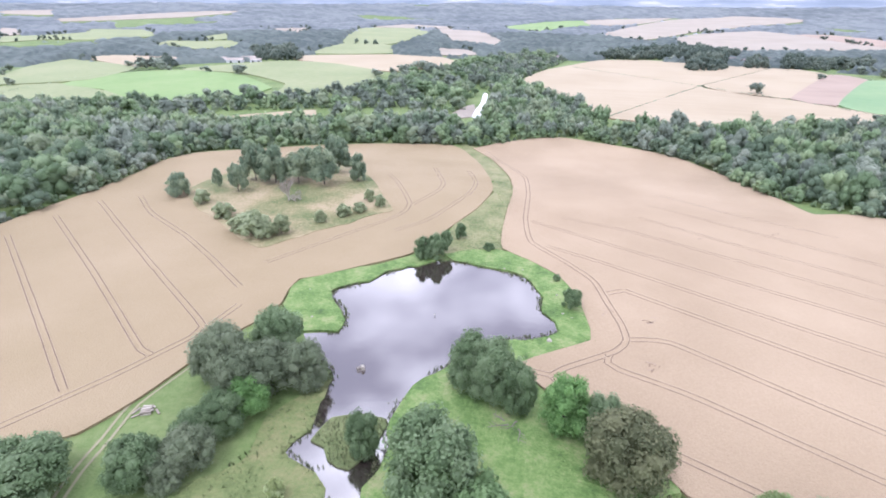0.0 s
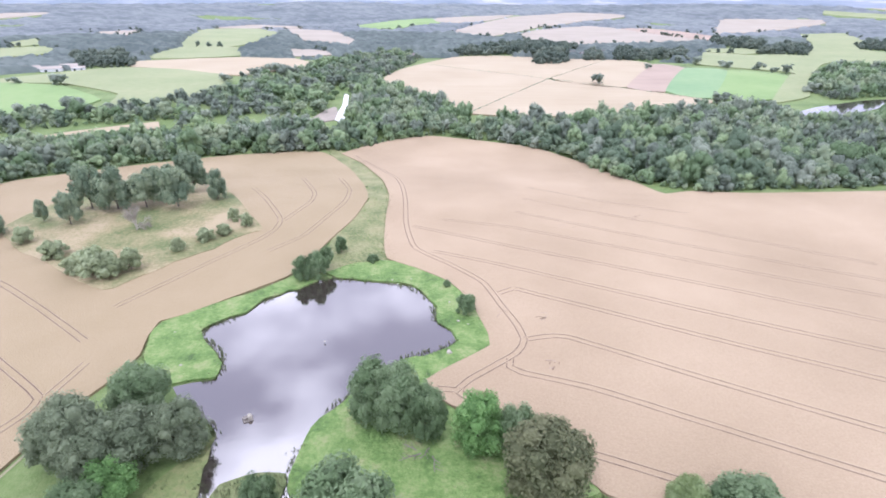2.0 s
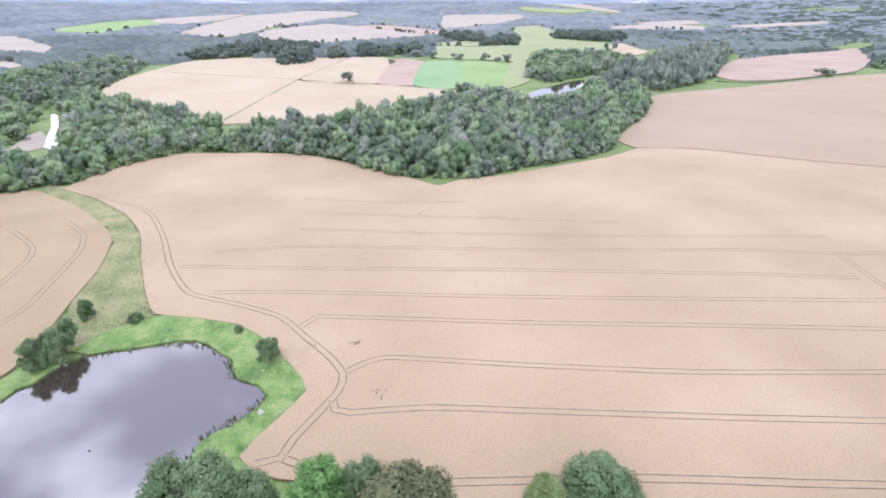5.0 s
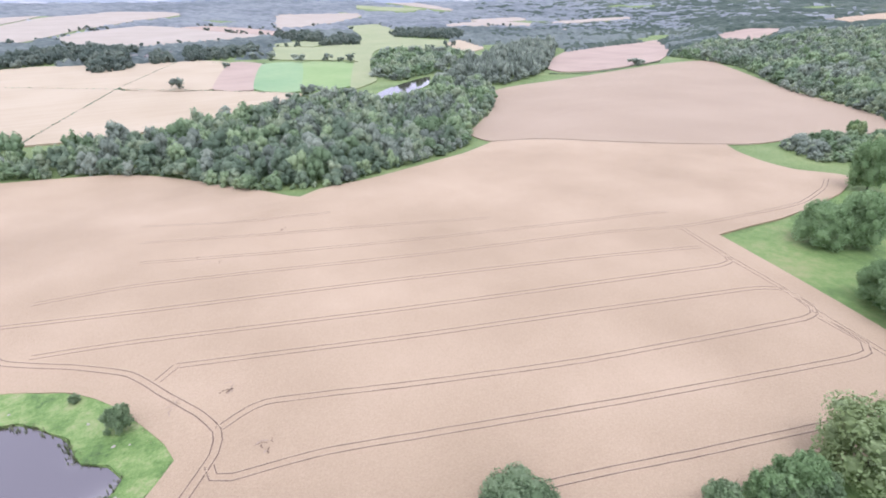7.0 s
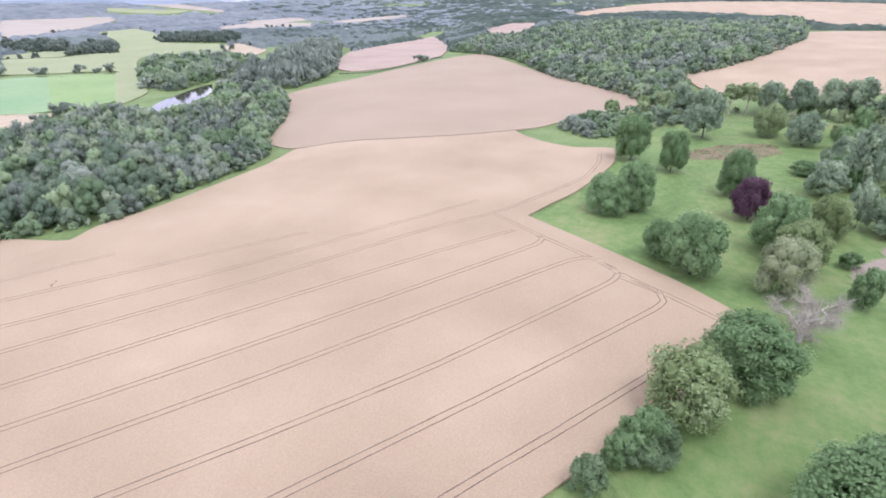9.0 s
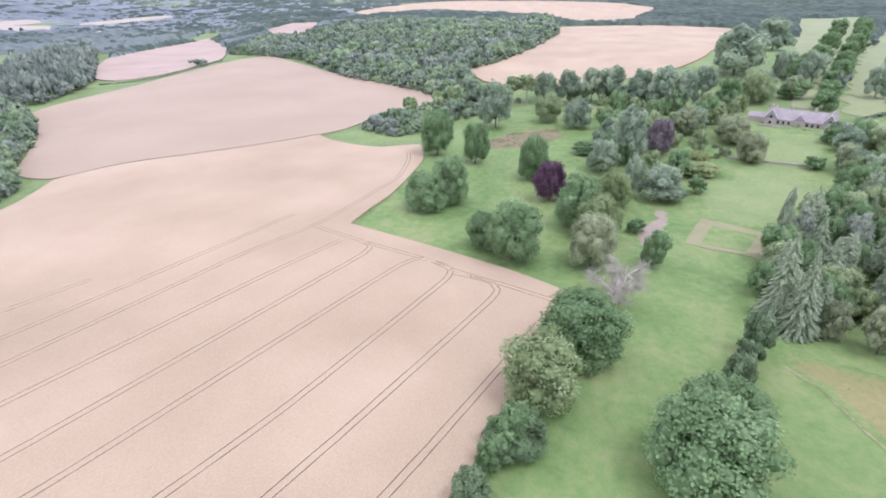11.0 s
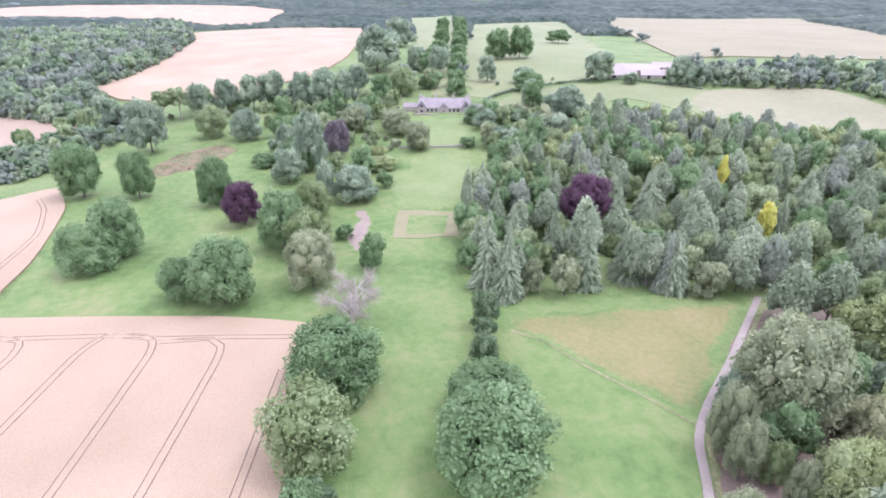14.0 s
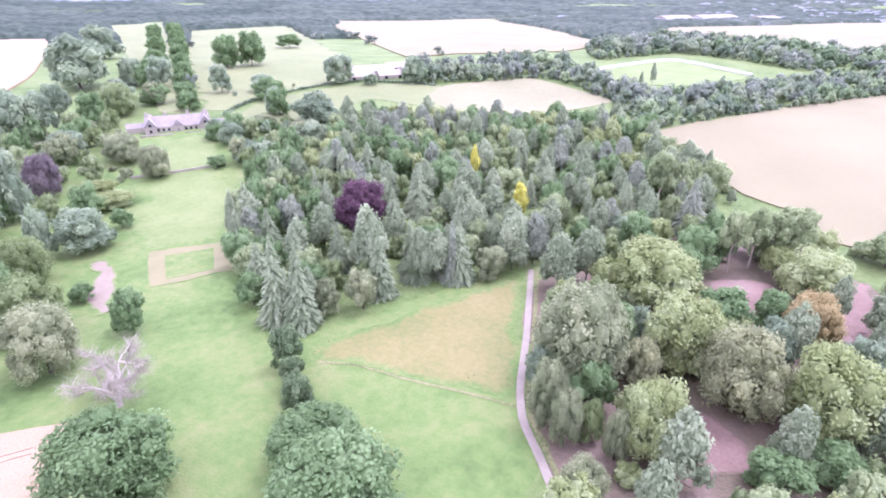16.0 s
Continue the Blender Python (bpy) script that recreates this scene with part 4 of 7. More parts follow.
HEDGES["n_top"] = [(224, 879), (286, 813), (398, 727)]
HEDGES["w_line"] = [(-579, 382), (-605, 486), (-596, 569), (-561, 621)]
HEDGES["w_low"] = [(-379, 904), (-538, 875), (-509, 854)]
HEDGES["field_join"] = [(229.9, 261.9), (248.7, 244.4), (269, 219.2), (291.7, 194.3), (313, 174.2), (338, 154.7)]
HEDGES["far_top"] = [(537, 486), (591, 452), (705, 440)]
WOODS = {}
WOODS["w_belt"] = [(-201, 62), (-217, 122), (-217, 136), (-218, 167), (-222, 197), (-226, 218), (-225, 243), (-208, 267), (-185, 295), (-152, 319), (-96, 332), (-87, 342), (-113, 390), (-158, 374), (-209, 351), (-261, 333), (-309, 300), (-413, 325), (-496, 322), (-505, 216)]
WOODS["w_valley"] = [(-525, 259), (-521, 339), (-384, 394), (-283, 483), (-242, 537), (-248, 608), (-225, 723), (-214, 816), (-174, 922), (-129, 996), (-81, 910), (-96, 764), (-110, 669), (-107, 598), (-118, 553), (-114, 485), (-129, 442), (-183, 446), (-236, 419), (-298, 392), (-366, 342), (-482, 311)]
WOODS["mid"] = [(-110, 522), (-115, 582), (-107, 633), (-90, 585), (-49, 518), (-6, 455), (-1, 378), (-25, 379), (-52, 364), (-69, 344), (-79, 333), (-91, 347), (-96, 422)]
WOODS["river"] = [(-1, 377), (33, 357), (52, 341), (69, 315), (76, 289), (85, 267), (107, 247), (126, 251), (181, 260), (213, 271), (244, 303), (325, 366), (390, 437), (409, 478), (350, 478), (283, 440), (251, 442), (230, 467), (199, 471), (141, 443), (75, 422), (22, 415)]
WOODS["across"] = [(360, 607), (453, 757), (543, 810), (602, 779), (585, 682), (436, 589), (359, 552)]
WOODS["poplars"] = [(422, 486), (426, 545), (540, 617), (665, 708), (821, 759), (850, 753), (715, 639), (556, 513), (499, 486), (432, 459)]
WOODS["east"] = [(720, 343), (572, 226), (510, 153), (451, 102), (463, 80), (571, 100), (604, 76), (684, 42), (851, 7), (1345, -2), (1152, 129), (1242, 336), (999, 407), (988, 522), (784, 467)]
WOODS["hedgewood"] = [(348.3, 139.9), (389.7, 131), (427.2, 102.8), (449.6, 70.7), (410.7, 68.4), (367.4, 96.4), (331.2, 113.3)]
WOODS["parkwood"] = [(168.4, -150.8), (173.8, -172.5), (148.9, -205.8), (116.9, -198.3), (104.4, -199.5), (87.5, -212.5), (73.7, -173.1), (82.5, -154), (98.8, -141.5), (106.5, -98.6), (113.4, -91.4), (125.9, -75.7), (143.2, -74.3), (143.3, -41.8), (149.6, -27.9), (182.9, -43.9), (215.6, -64.6), (240.5, -84), (214.5, -115.7)]
WOODS["backwood"] = [(243.2, -85.8), (264.2, -113.1), (271.3, -151.6), (281.8, -196.6), (229.1, -219.3), (202.4, -239.6), (178.8, -266), (144.5, -268.2), (127.3, -261), (107.5, -232.4), (87.5, -212.5), (104.4, -199.5), (116.9, -198.3), (148.9, -205.8), (173.8, -172.5), (168.4, -150.8), (214.5, -115.7)]
WOODS["farmbelt"] = [(340, -306), (315, -334), (257, -403), (184, -354), (136, -290), (96, -371), (28, -513), (30, -600), (93, -514), (114, -466), (139, -412), (163, -371), (222, -418), (273, -457), (327, -443), (369, -355)]
WOODS["gardenbelt"] = [(269, -526), (219, -625), (143, -614), (95, -596), (32, -652), (34, -734), (105, -723), (236, -815), (332, -657)]
WOODS["lowwood"] = [(98.1, -90.4), (98.8, -141.5), (72.7, -161.5), (41.5, -168.2), (19.2, -146.8), (3, -127.7), (7.3, -53.6), (54.8, -17), (73.1, -39.5)]
WOODS["house_grove"] = [(106, 980), (131, 1034), (162, 1006), (141, 861), (97, 831)]
WOODS["cottage_grove"] = [(194, 999), (225, 1034), (205, 901), (177, 890)]
WOODS["lane_grove"] = [(250, 1004), (276, 1036), (247, 902), (227, 895)]
WOODS["lane_row"] = [(278, 1016), (385, 1062), (349, 943), (250, 904)]
WOODS["north_belt"] = [(-40, 949), (23, 1083), (123, 1193), (205, 1120), (187, 1061), (102, 999), (22, 965)]
WOODS["farm_grove"] = [(-617, 855), (-547, 880), (-472, 762), (-531, 740)]
WOODS["farm_trees"] = [(-671, 650), (-651, 690), (-588, 631), (-633, 616)]
WOODS["pasture_belt"] = [(798, 1223), (925, 1157), (883, 1053), (794, 1000), (744, 1129)]
WOODS["pasture_clump"] = [(546, 1339), (610, 1238), (547, 1121), (506, 1226)]
WOODS["pasture_hook"] = [(610, 1179), (663, 1167), (576, 1023), (506, 1022), (529, 1064)]
OPENINGS = {}
OPENINGS["west_river"] = [(-135, 575), (-123, 573), (-95, 428), (-93, 395), (-113, 392), (-126, 421), (-125, 479)]
OPENINGS["east_river"] = [(272, 477), (323, 524), (386, 559), (413, 560), (338, 466), (288, 425), (251, 417)]
SHRUBBERY = {}
SHRUBBERY["a"] = [(430.2, -19.2), (395.9, -100.3), (344.4, -85.9), (270, -48.1), (259.8, -19.4), (301.4, 6.5)]
SHRUBBERY["b"] = [(341.4, -143.3), (337, -204.4), (258, -148.6), (246.4, -101.9), (284.5, -107.2)]
SHRUBBERY["c"] = [(413.8, 137.2), (460.5, 64.5), (445.7, -9.9), (414.4, -16.4), (428, 47.3), (349.2, 101.5)]
SHRUBBERY["d"] = [(903, -241), (972, -411), (412, -149), (422, -111), (475, -82)]
SHRUBBERY["e"] = [(415, -185), (400, -252), (369, -261), (340, -207), (346, -151)]
SALLOWS = [(-71.5, 68.6, 6.7, 14.7), (-65.3, 81.5, 6.2, 13.1), (-61.3, 70.4, 7.6, 11.5), (-53.3, 73.1, 5.7, 11.6), (-65.1, 65.2, 5.6, 11.8), (-74.6, 68.8, 4.9, 10.3), (-61.7, 45.6, 5.0, 9.1), (-62.9, 40.5, 4.1, 7.1), (289.8, -71.5, 6.6, 14.9), (321.1, -72.6, 9.6, 12.8), (72.2, -41.4, 3.9, 16.2), (66.8, -38.4, 3.3, 13.9), (58.4, -28.7, 4.2, 9.5), (57.6, -40.9, 2.6, 12.0), (172.0, 13.4, 7.8, 17.6)]
BROADLEAVES = [(-17.0, 84.0, 5.7, 13.9), (-11.8, 81.7, 5.5, 15.0), (-6.2, 79.2, 4.5, 12.2), (11.8, 76.2, 3.9, 10.8), (-62.0, 55.3, 4.8, 9.0), (-65.8, 51.4, 4.5, 6.9), (-68.5, 39.4, 5.3, 9.8), (-84.9, 31.2, 8.3, 10.2), (-32.0, 58.2, 3.4, 10.0), (-15.2, 51.6, 8.8, 18.8), (50.2, 62.4, 6.9, 7.6), (90.3, 34.7, 5.8, 5.5)]
CLUMP_TREES = [(-172.6, 169.0, 5.2, 11.1), (-163.7, 183.6, 2.3, 9.7), (-151.1, 181.4, 4.4, 14.0), (-153.8, 198.4, 6.0, 19.4), (-143.0, 198.6, 7.9, 19.0), (-132.3, 201.2, 6.0, 15.3), (-119.9, 203.2, 6.8, 18.5), (-124.2, 225.6, 6.8, 19.4), (-107.5, 213.8, 4.3, 14.1), (-134.0, 211.8, 5.5, 14.9)]
BRIGHT_OAKS = [(225.5, 0.4, 7.2, 15.6), (192.8, 9.6, 8.0, 16.5), (376.7, 24.2, 9.3, 18.9), (410.8, -113.3, 10.0, 20.2), (63.5, -42.6, 2.6, 9.9), (40.3, 64.5, 3.9, 6.9)]
ROUND_OAKS = [(16.4, 67.5, 7.9, 14.1), (123.8, 19.8, 10.6, 15.6), (87.6, 0.5, 11.0, 17.3), (101.0, -6.0, 8.5, 11.0), (173.2, 38.1, 9.4, 19.4), (181.0, 48.5, 6.3, 12.6), (213.1, 74.7, 8.9, 15.5), (221.5, 67.0, 8.6, 19.7), (293.7, 83.9, 8.8, 23.7), (282.3, 62.2, 7.1, 20.4), (259.2, 32.6, 7.2, 20.3), (203.2, 15.7, 8.4, 20.4)]
DARK_TREES = [(239.6, -21.7, 9.7, 14.7), (241.1, -9.5, 4.4, 18.2), (318.2, -7.4, 5.7, 16.6), (288.0, -13.7, 8.0, 28.9), (276.0, -0.3, 8.3, 15.7), (362.3, 57.4, 10.7, 28.5), (358.7, 6.9, 8.9, 18.1), (349.0, -57.0, 10.3, 13.9), (262.8, -141.6, 10.6, 14.0), (298.3, -178.7, 11.9, 11.7), (513.7, -129.1, 22.1, 37.4), (659.9, -209.7, 18.9, 31.5), (497.6, -162.9, 9.6, 19.6), (471.2, -171.3, 10.3, 22.8), (302.4, -120.1, 6.8, 12.4), (272.3, -108.5, 6.2, 11.3), (263.0, -114.7, 6.7, 10.8)]
OPEN_TREES = [(104.6, 29.2, 9.2, 17.0)]
FARM_TREES = [(380.5, -270.3, 12.2, 22.0), (336.4, -311.9, 10.2, 21.1), (358.4, -282.6, 6.2, 9.0)]
FRESH_TREES = [(-60.2, 61.6, 4.6, 8.6), (4.8, 76.3, 5.7, 13.4)]
FIELD_ROW = [(97.8, -188.9, 5.7, 19.9), (80.8, -201.3, 5.7, 16.0), (86.9, -187.8, 6.1, 18.5), (110.6, -234.1, 7.8, 12.0), (99.2, -232.1, 5.6, 12.0), (88.7, -224.6, 3.4, 6.0), (82.5, -216.3, 6.7, 12.0), (76.1, -212.4, 2.5, 4.0), (49.5, -196.0, 4.1, 6.0), (44.4, -188.8, 5.8, 9.0), (40.7, -181.0, 2.5, 4.0), (36.3, -178.6, 2.9, 4.0), (25.3, -176.4, 4.2, 6.0), (19.0, -172.5, 7.0, 12.0), (12.1, -162.1, 2.6, 3.0), (7.2, -156.5, 2.7, 4.0), (1.9, -150.2, 7.3, 12.0)]
LOW_GREY = [(73.2, -59.1, 10.2, 24.0)]
LOW_LIMES = [(72.0, -103.1, 12.4, 19.2), (56.4, -77.1, 8.6, 19.5), (52.3, -45.0, 5.8, 18.5), (36.8, -136.6, 10.2, 14.1), (28.0, -71.8, 8.8, 20.5)]
LOW_OLIVES = [(42.8, -70.2, 8.6, 19.0), (62.0, -66.0, 4.5, 12.0)]
LOW_TAN = [(33.8, -106.0, 6.4, 14.7)]
LOW_SHRUBS = [(53.7, -102.6, 6.8, 6.5), (32.2, -51.7, 5.2, 7.5), (25.0, -59.1, 5.2, 8.0), (43.3, -114.6, 3.8, 8.5), (47.0, -97.0, 4.0, 5.0), (24.5, -60.6, 3.2, 8.3)]
EDGE_LIGHT = [(140.0, -43.8, 3.4, 10.6), (134.7, -51.6, 4.5, 12.0), (116.7, -88.7, 5.0, 10.8)]
EDGE_CONES = [(146.9, -66.6, 6.3, 23.0), (131.7, -73.8, 4.3, 17.9), (114.2, -97.9, 5.4, 17.6), (193.4, -50.6, 2.6, 22.0), (92.9, -208.9, 4.1, 20.0), (98.6, -202.7, 4.2, 17.8), (84.1, -207.8, 3.2, 17.5), (71.5, -200.7, 2.0, 6.3)]
BLUE_SPRUCES = [(124.6, -80.1, 4.8, 19.6), (77.4, -161.4, 8.2, 21.3)]
AVENUE = [(506.4, -250.5, 12.2, 27.8), (500.7, -272.0, 12.1, 29.8), (377.2, -199.6, 10.2, 14.9), (334.2, -175.7, 7.5, 16.8), (405.2, -93.3, 8.0, 18.3), (316.2, -120.3, 6.3, 9.1)]
TREELINE = [(429.4, 79.7, 7.6, 19.6), (417.2, 64.1, 8.2, 19.0), (432.7, 26.4, 8.5, 21.6), (433.2, 9.3, 9.5, 22.2), (427.5, -7.3, 8.8, 24.0), (423.4, -21.5, 9.5, 25.6), (407.9, -37.6, 9.2, 25.1), (394.0, -48.9, 10.8, 28.4), (397.1, -63.3, 9.0, 25.2), (435.7, -85.4, 8.5, 20.7)]
PINES = [(430.6, 49.9, 7.6, 20.4), (432.5, 39.3, 7.2, 20.9), (59.1, -137.8, 4.6, 20.7), (54.0, -144.2, 4.9, 20.5), (49.1, -148.5, 4.9, 19.2), (42.6, -150.8, 4.4, 18.7), (18.1, -79.2, 4.8, 18.3), (93.3, -174.5, 5.6, 23.9)]
COPPER = [(231.4, 25.3, 7.1, 16.9), (303.6, -31.7, 7.0, 18.6), (174.3, -91.1, 9.5, 19.0)]
GOLDEN = [(168.8, -156.0, 2.5, 17.0), (133.3, -134.6, 3.3, 15.0), (137.0, -233.8, 4.9, 18.0)]
SPRUCES = [(214.2, -68.7, 5.2, 17.0), (185.6, -58.3, 6.1, 17.0), (165.8, -52.9, 6.5, 18.0), (166.2, -40.5, 6.3, 16.0), (188.7, -86.7, 7.6, 18.0), (206.7, -126.9, 8.7, 19.0), (168.2, -116.6, 8.5, 19.0), (129.7, -84.1, 7.1, 17.0), (159.2, -78.8, 8.1, 18.0), (157.7, -63.9, 5.5, 17.0), (162.9, -95.6, 7.0, 18.0), (134.7, -75.1, 6.8, 14.0), (145.9, -42.4, 5.8, 14.0), (141.3, -107.6, 6.5, 17.0), (140.9, -167.4, 8.4, 18.0), (126.1, -172.6, 7.0, 18.0), (148.0, -33.2, 6.7, 25.3), (141.2, -35.5, 6.1, 24.0), (136.2, -60.5, 5.9, 19.5), (123.3, -81.8, 6.2, 18.4)]
YELLOW_BUSHES = [(-42.3, 43.9, 1.8, 4.3), (53.6, -38.0, 2.8, 4.1), (272.9, -44.2, 8.5, 6.5), (283.4, -43.3, 8.6, 8.7)]
BUSHES = [(-49.5, 143.3, 3.4, 8.2), (-45.5, 144.7, 3.4, 9.2), (-43.8, 150.8, 2.5, 8.4), (-42.3, 163.8, 2.3, 6.2), (1.3, 125.7, 2.9, 6.8), (-4.6, 141.3, 1.2, 2.6), (-30.1, 157.0, 2.0, 3.0), (76.1, 41.7, 3.5, 8.1), (85.8, 37.2, 3.2, 6.6), (91.2, 32.4, 4.1, 8.1), (129.6, -21.6, 3.9, 11.6), (122.6, -17.9, 3.0, 8.2), (114.3, -13.3, 3.6, 9.8), (118.9, -15.9, 2.4, 6.5)]
PARK_BUSHES = [(174.9, -6.7, 4.2, 12.0), (202.3, -5.5, 3.4, 5.2), (248.3, -37.3, 4.1, 7.7), (424.8, -141.3, 9.6, 13.0), (278.6, -95.9, 4.5, 6.3), (314.2, -148.0, 9.7, 6.5), (307.0, 5.0, 7.1, 6.2), (616.8, -405.8, 14.9, 16.1), (89.9, 35.1, 4.5, 10.4), (41.9, -108.0, 4.5, 10.7), (52.0, -98.3, 6.6, 13.2), (24.3, -62.1, 4.6, 6.9), (84.7, 38.4, 2.9, 7.6), (-7.2, 48.9, 5.1, 11.1)]
PALE_BUSHES = [(-115.6, 141.6, 6.2, 9.7), (-106.4, 146.1, 3.8, 8.1), (-110.9, 141.9, 4.7, 6.9), (-137.3, 153.9, 4.5, 6.7), (-156.4, 164.0, 3.6, 6.8), (-98.4, 160.8, 2.4, 5.6), (-92.8, 170.1, 3.4, 5.4), (-88.8, 175.8, 3.0, 4.8), (-90.3, 189.1, 2.4, 6.0), (-83.5, 184.1, 2.4, 5.8), (-123.1, 143.6, 4.2, 5.9), ]
AVENUE_ROW = [(814.4, -368.0, 11.2, 25.9), (718.5, -318.0, 10.4, 21.6), (626.5, -270.4, 9.6, 18.9), (563.6, -237.2, 8.6, 16.9), (519.2, -213.7, 8.2, 15.6), (484.5, -195.3, 8.1, 14.6), (450.5, -177.4, 7.8, 13.6), (420.1, -161.5, 7.7, 12.8), (391.8, -147.1, 7.4, 12.0), (841.9, -353.9, 11.6, 23.5), (659.5, -263.5, 10.0, 18.5), (550.7, -208.3, 9.9, 16.3), (513.0, -185.8, 10.5, 16.1), (486.0, -168.7, 10.7, 16.2)]
GARDEN_TREES = [(424.7, -140.1, 7.4, 15.1), (341.7, -53.6, 8.3, 14.5), (327.9, -74.3, 8.4, 12.8), (287.7, -72.5, 5.4, 15.0), (274.0, -106.6, 5.6, 12.6), (317.4, -150.9, 8.5, 7.6), (267.5, -141.0, 8.8, 13.7)]
GARDEN_SHADE = [(424.0, -120.0, 9.0, 18.5), (498.3, -159.9, 8.6, 19.7), (319.1, -123.9, 7.4, 10.9), (262.5, -111.4, 5.1, 11.4), (340.4, -176.2, 6.6, 16.9), (404.2, -214.0, 9.9, 12.5), (304.5, -178.4, 13.2, 17.8), (423.0, -191.1, 8.0, 20.2)]
CYPRESS = [(182.6, -433.1, 2.5, 18.1), (186.1, -415.0, 2.2, 13.2)]
DEAD_TREES = [(147.4, 8.8, 8.3, 13.4), (-123.3, 177.9, 4.8, 10.2)]
HOUSE_WEST = (362.0, -95.9)
HOUSE_EAST = (339.3, -137.9)
FARM_A = (383.1, -287.7)
FARM_B = (357.4, -330.1)
RAFT = (-43.7, 81.9)
STACK = (-81.1, 55.0)
FARMSTEAD_A = (-610.1, 672.3)
FARMSTEAD_B = (-525.7, 717.7)
BARN_A = (483.1, -1399.8)
BARN_B = (222.2, -1937.6)
WHITE_COTTAGE = (-97.0, 905.6)
VAN_A = (131.3, -298.6)
VAN_B = (96.1, -389.3)
FALLEN_LOG = (20.1, -81.3)
BRANCHES = (-6.6, 74.2)
BOULDERS = [(-3.5, 131.8, 0.55), (-0.6, 121.8, 0.60), (-2.5, 107.3, 1.10), (-21.8, 144.1, 0.50), (-16.0, 145.1, 0.45), (-34.5, 110.1, 0.40), (2.0, 120.4, 0.35), (-58.2, 139.2, 0.40), (-2.6, 108.3, 0.50), (-66.5, 98.6, 0.60), (-74.9, 112.2, 0.40)]
TERRACE_WALL = [(297.7, -63.6), (291, -74.1), (283.6, -89.2), (279.9, -98.4)]
MEADOW_LINE = [(125.6, -27.5), (117.9, -31.9), (104.6, -35.4), (93.5, -39), (83.6, -41.9), (78.6, -42.8)]
FLATTENED = {}
FLATTENED["a"] = [(21, 126.5), (22.7, 126.5), (24.4, 124.8), (23.1, 123.3), (21.1, 123.5)]
FLATTENED["b"] = [(21.5, 104.7), (23.7, 104), (24.9, 103.1), (23.7, 102.9)]
FLATTENED["c"] = [(11.3, 128.2), (12.5, 128.8), (13, 126.9), (11.8, 126.4)]
FLATTENED["d"] = [(54.2, 209), (64.6, 210.7), (70.1, 204.9), (63.9, 201)]
FLATTENED["e"] = [(36.1, 196.8), (42, 197.7), (43.1, 192.7), (37.3, 191.8)]


# ---- the land ----
def ground():
    rings = [0.0] + [8.0 * (i + 1) for i in range(62)]
    while rings[-1] < 4900:
        rings.append(rings[-1] * 1.045)
    seg = 256
    verts, faces = [(30, 30, height(30, 30))], []
    for r in rings[1:]:
        for k in range(seg):
            a = math.tau * k / seg
            x, y = 30 + r * math.cos(a), 30 + r * math.sin(a)
            verts.append((x, y, height(x, y)))
    faces += [(0, 1 + k, 1 + (k + 1) % seg) for k in range(seg)]
    for i in range(len(rings) - 2):
        a, b = 1 + i * seg, 1 + (i + 1) * seg
        faces += [(a + k, b + k, b + (k + 1) % seg, a + (k + 1) % seg) for k in range(seg)]
    tagged(new("ground", mesh_of("ground", verts, faces, GRASS, True)), "uneven green meadow grass over the whole valley", "ground", kind="structure")


ground()


def hills():
    """Hills outside all that stands in the valley, haze painted as colour and glow."""
    m = bpy.data.materials.new("haze_painted_hills")
    m.use_nodes = True
    n, l = m.node_tree.nodes, m.node_tree.links
    b = n["Principled BSDF"]
    b.inputs["Roughness"].default_value = 1.0
    geo = n.new("ShaderNodeNewGeometry")
    squash = n.new("ShaderNodeMapping")
    squash.inputs["Scale"].default_value = (1, 1, 9)
    tex = n.new("ShaderNodeTexNoise")
    tex.inputs["Scale"].default_value, tex.inputs["Detail"].default_value = 0.004, 5
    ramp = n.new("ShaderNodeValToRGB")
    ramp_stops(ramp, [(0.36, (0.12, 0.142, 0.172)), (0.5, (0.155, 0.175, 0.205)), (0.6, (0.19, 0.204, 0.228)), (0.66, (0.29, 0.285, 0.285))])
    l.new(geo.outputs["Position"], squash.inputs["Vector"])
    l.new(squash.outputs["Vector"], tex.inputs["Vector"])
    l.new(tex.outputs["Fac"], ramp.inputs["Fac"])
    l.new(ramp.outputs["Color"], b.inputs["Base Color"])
    # Faint emission lightens the hills the way haze would.
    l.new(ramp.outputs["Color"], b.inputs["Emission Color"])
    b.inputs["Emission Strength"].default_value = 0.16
    seg, rings = 360, [3050, 3150, 3280, 3420, 3560, 3800, 4100, 4450, 4880]
    verts, faces = [], []
    for j, r in enumerate(rings):
        for k in range(seg):
            a = math.tau * k / seg
            x, y = 30 + r * math.cos(a), 30 + r * math.sin(a)
            rough = 38 + 55 * noise.noise((x / 900, y / 900, 0.3)) + 16 * noise.noise((x / 260, y / 260, 3.1))
            verts.append((x, y, height(x, y) + (-12, 6, 16, 28, 44, 66, 92, 125, 165)[j] + rough * min(j, 5) / 5))
    for j in range(len(rings) - 1):
        a, b2 = j * seg, (j + 1) * seg
        faces += [(a + k, b2 + k, b2 + (k + 1) % seg, a + (k + 1) % seg) for k in range(seg)]
    tagged(new("backdrop_hills", mesh_of("backdrop_hills", verts, faces, m, True)), "wooded hills closing the valley, haze painted as blue colour and glow", "hills", kind="structure")


hills()

sheet("field_west", FIELD_WEST, 0.6, WHEAT_GOLD, "ripe pinkish-gold wheat field beside the pond", "field")
sheet("field_east", FIELD_EAST, 0.6, WHEAT, "large ripe pinkish-gold wheat field with tramlines", "field")
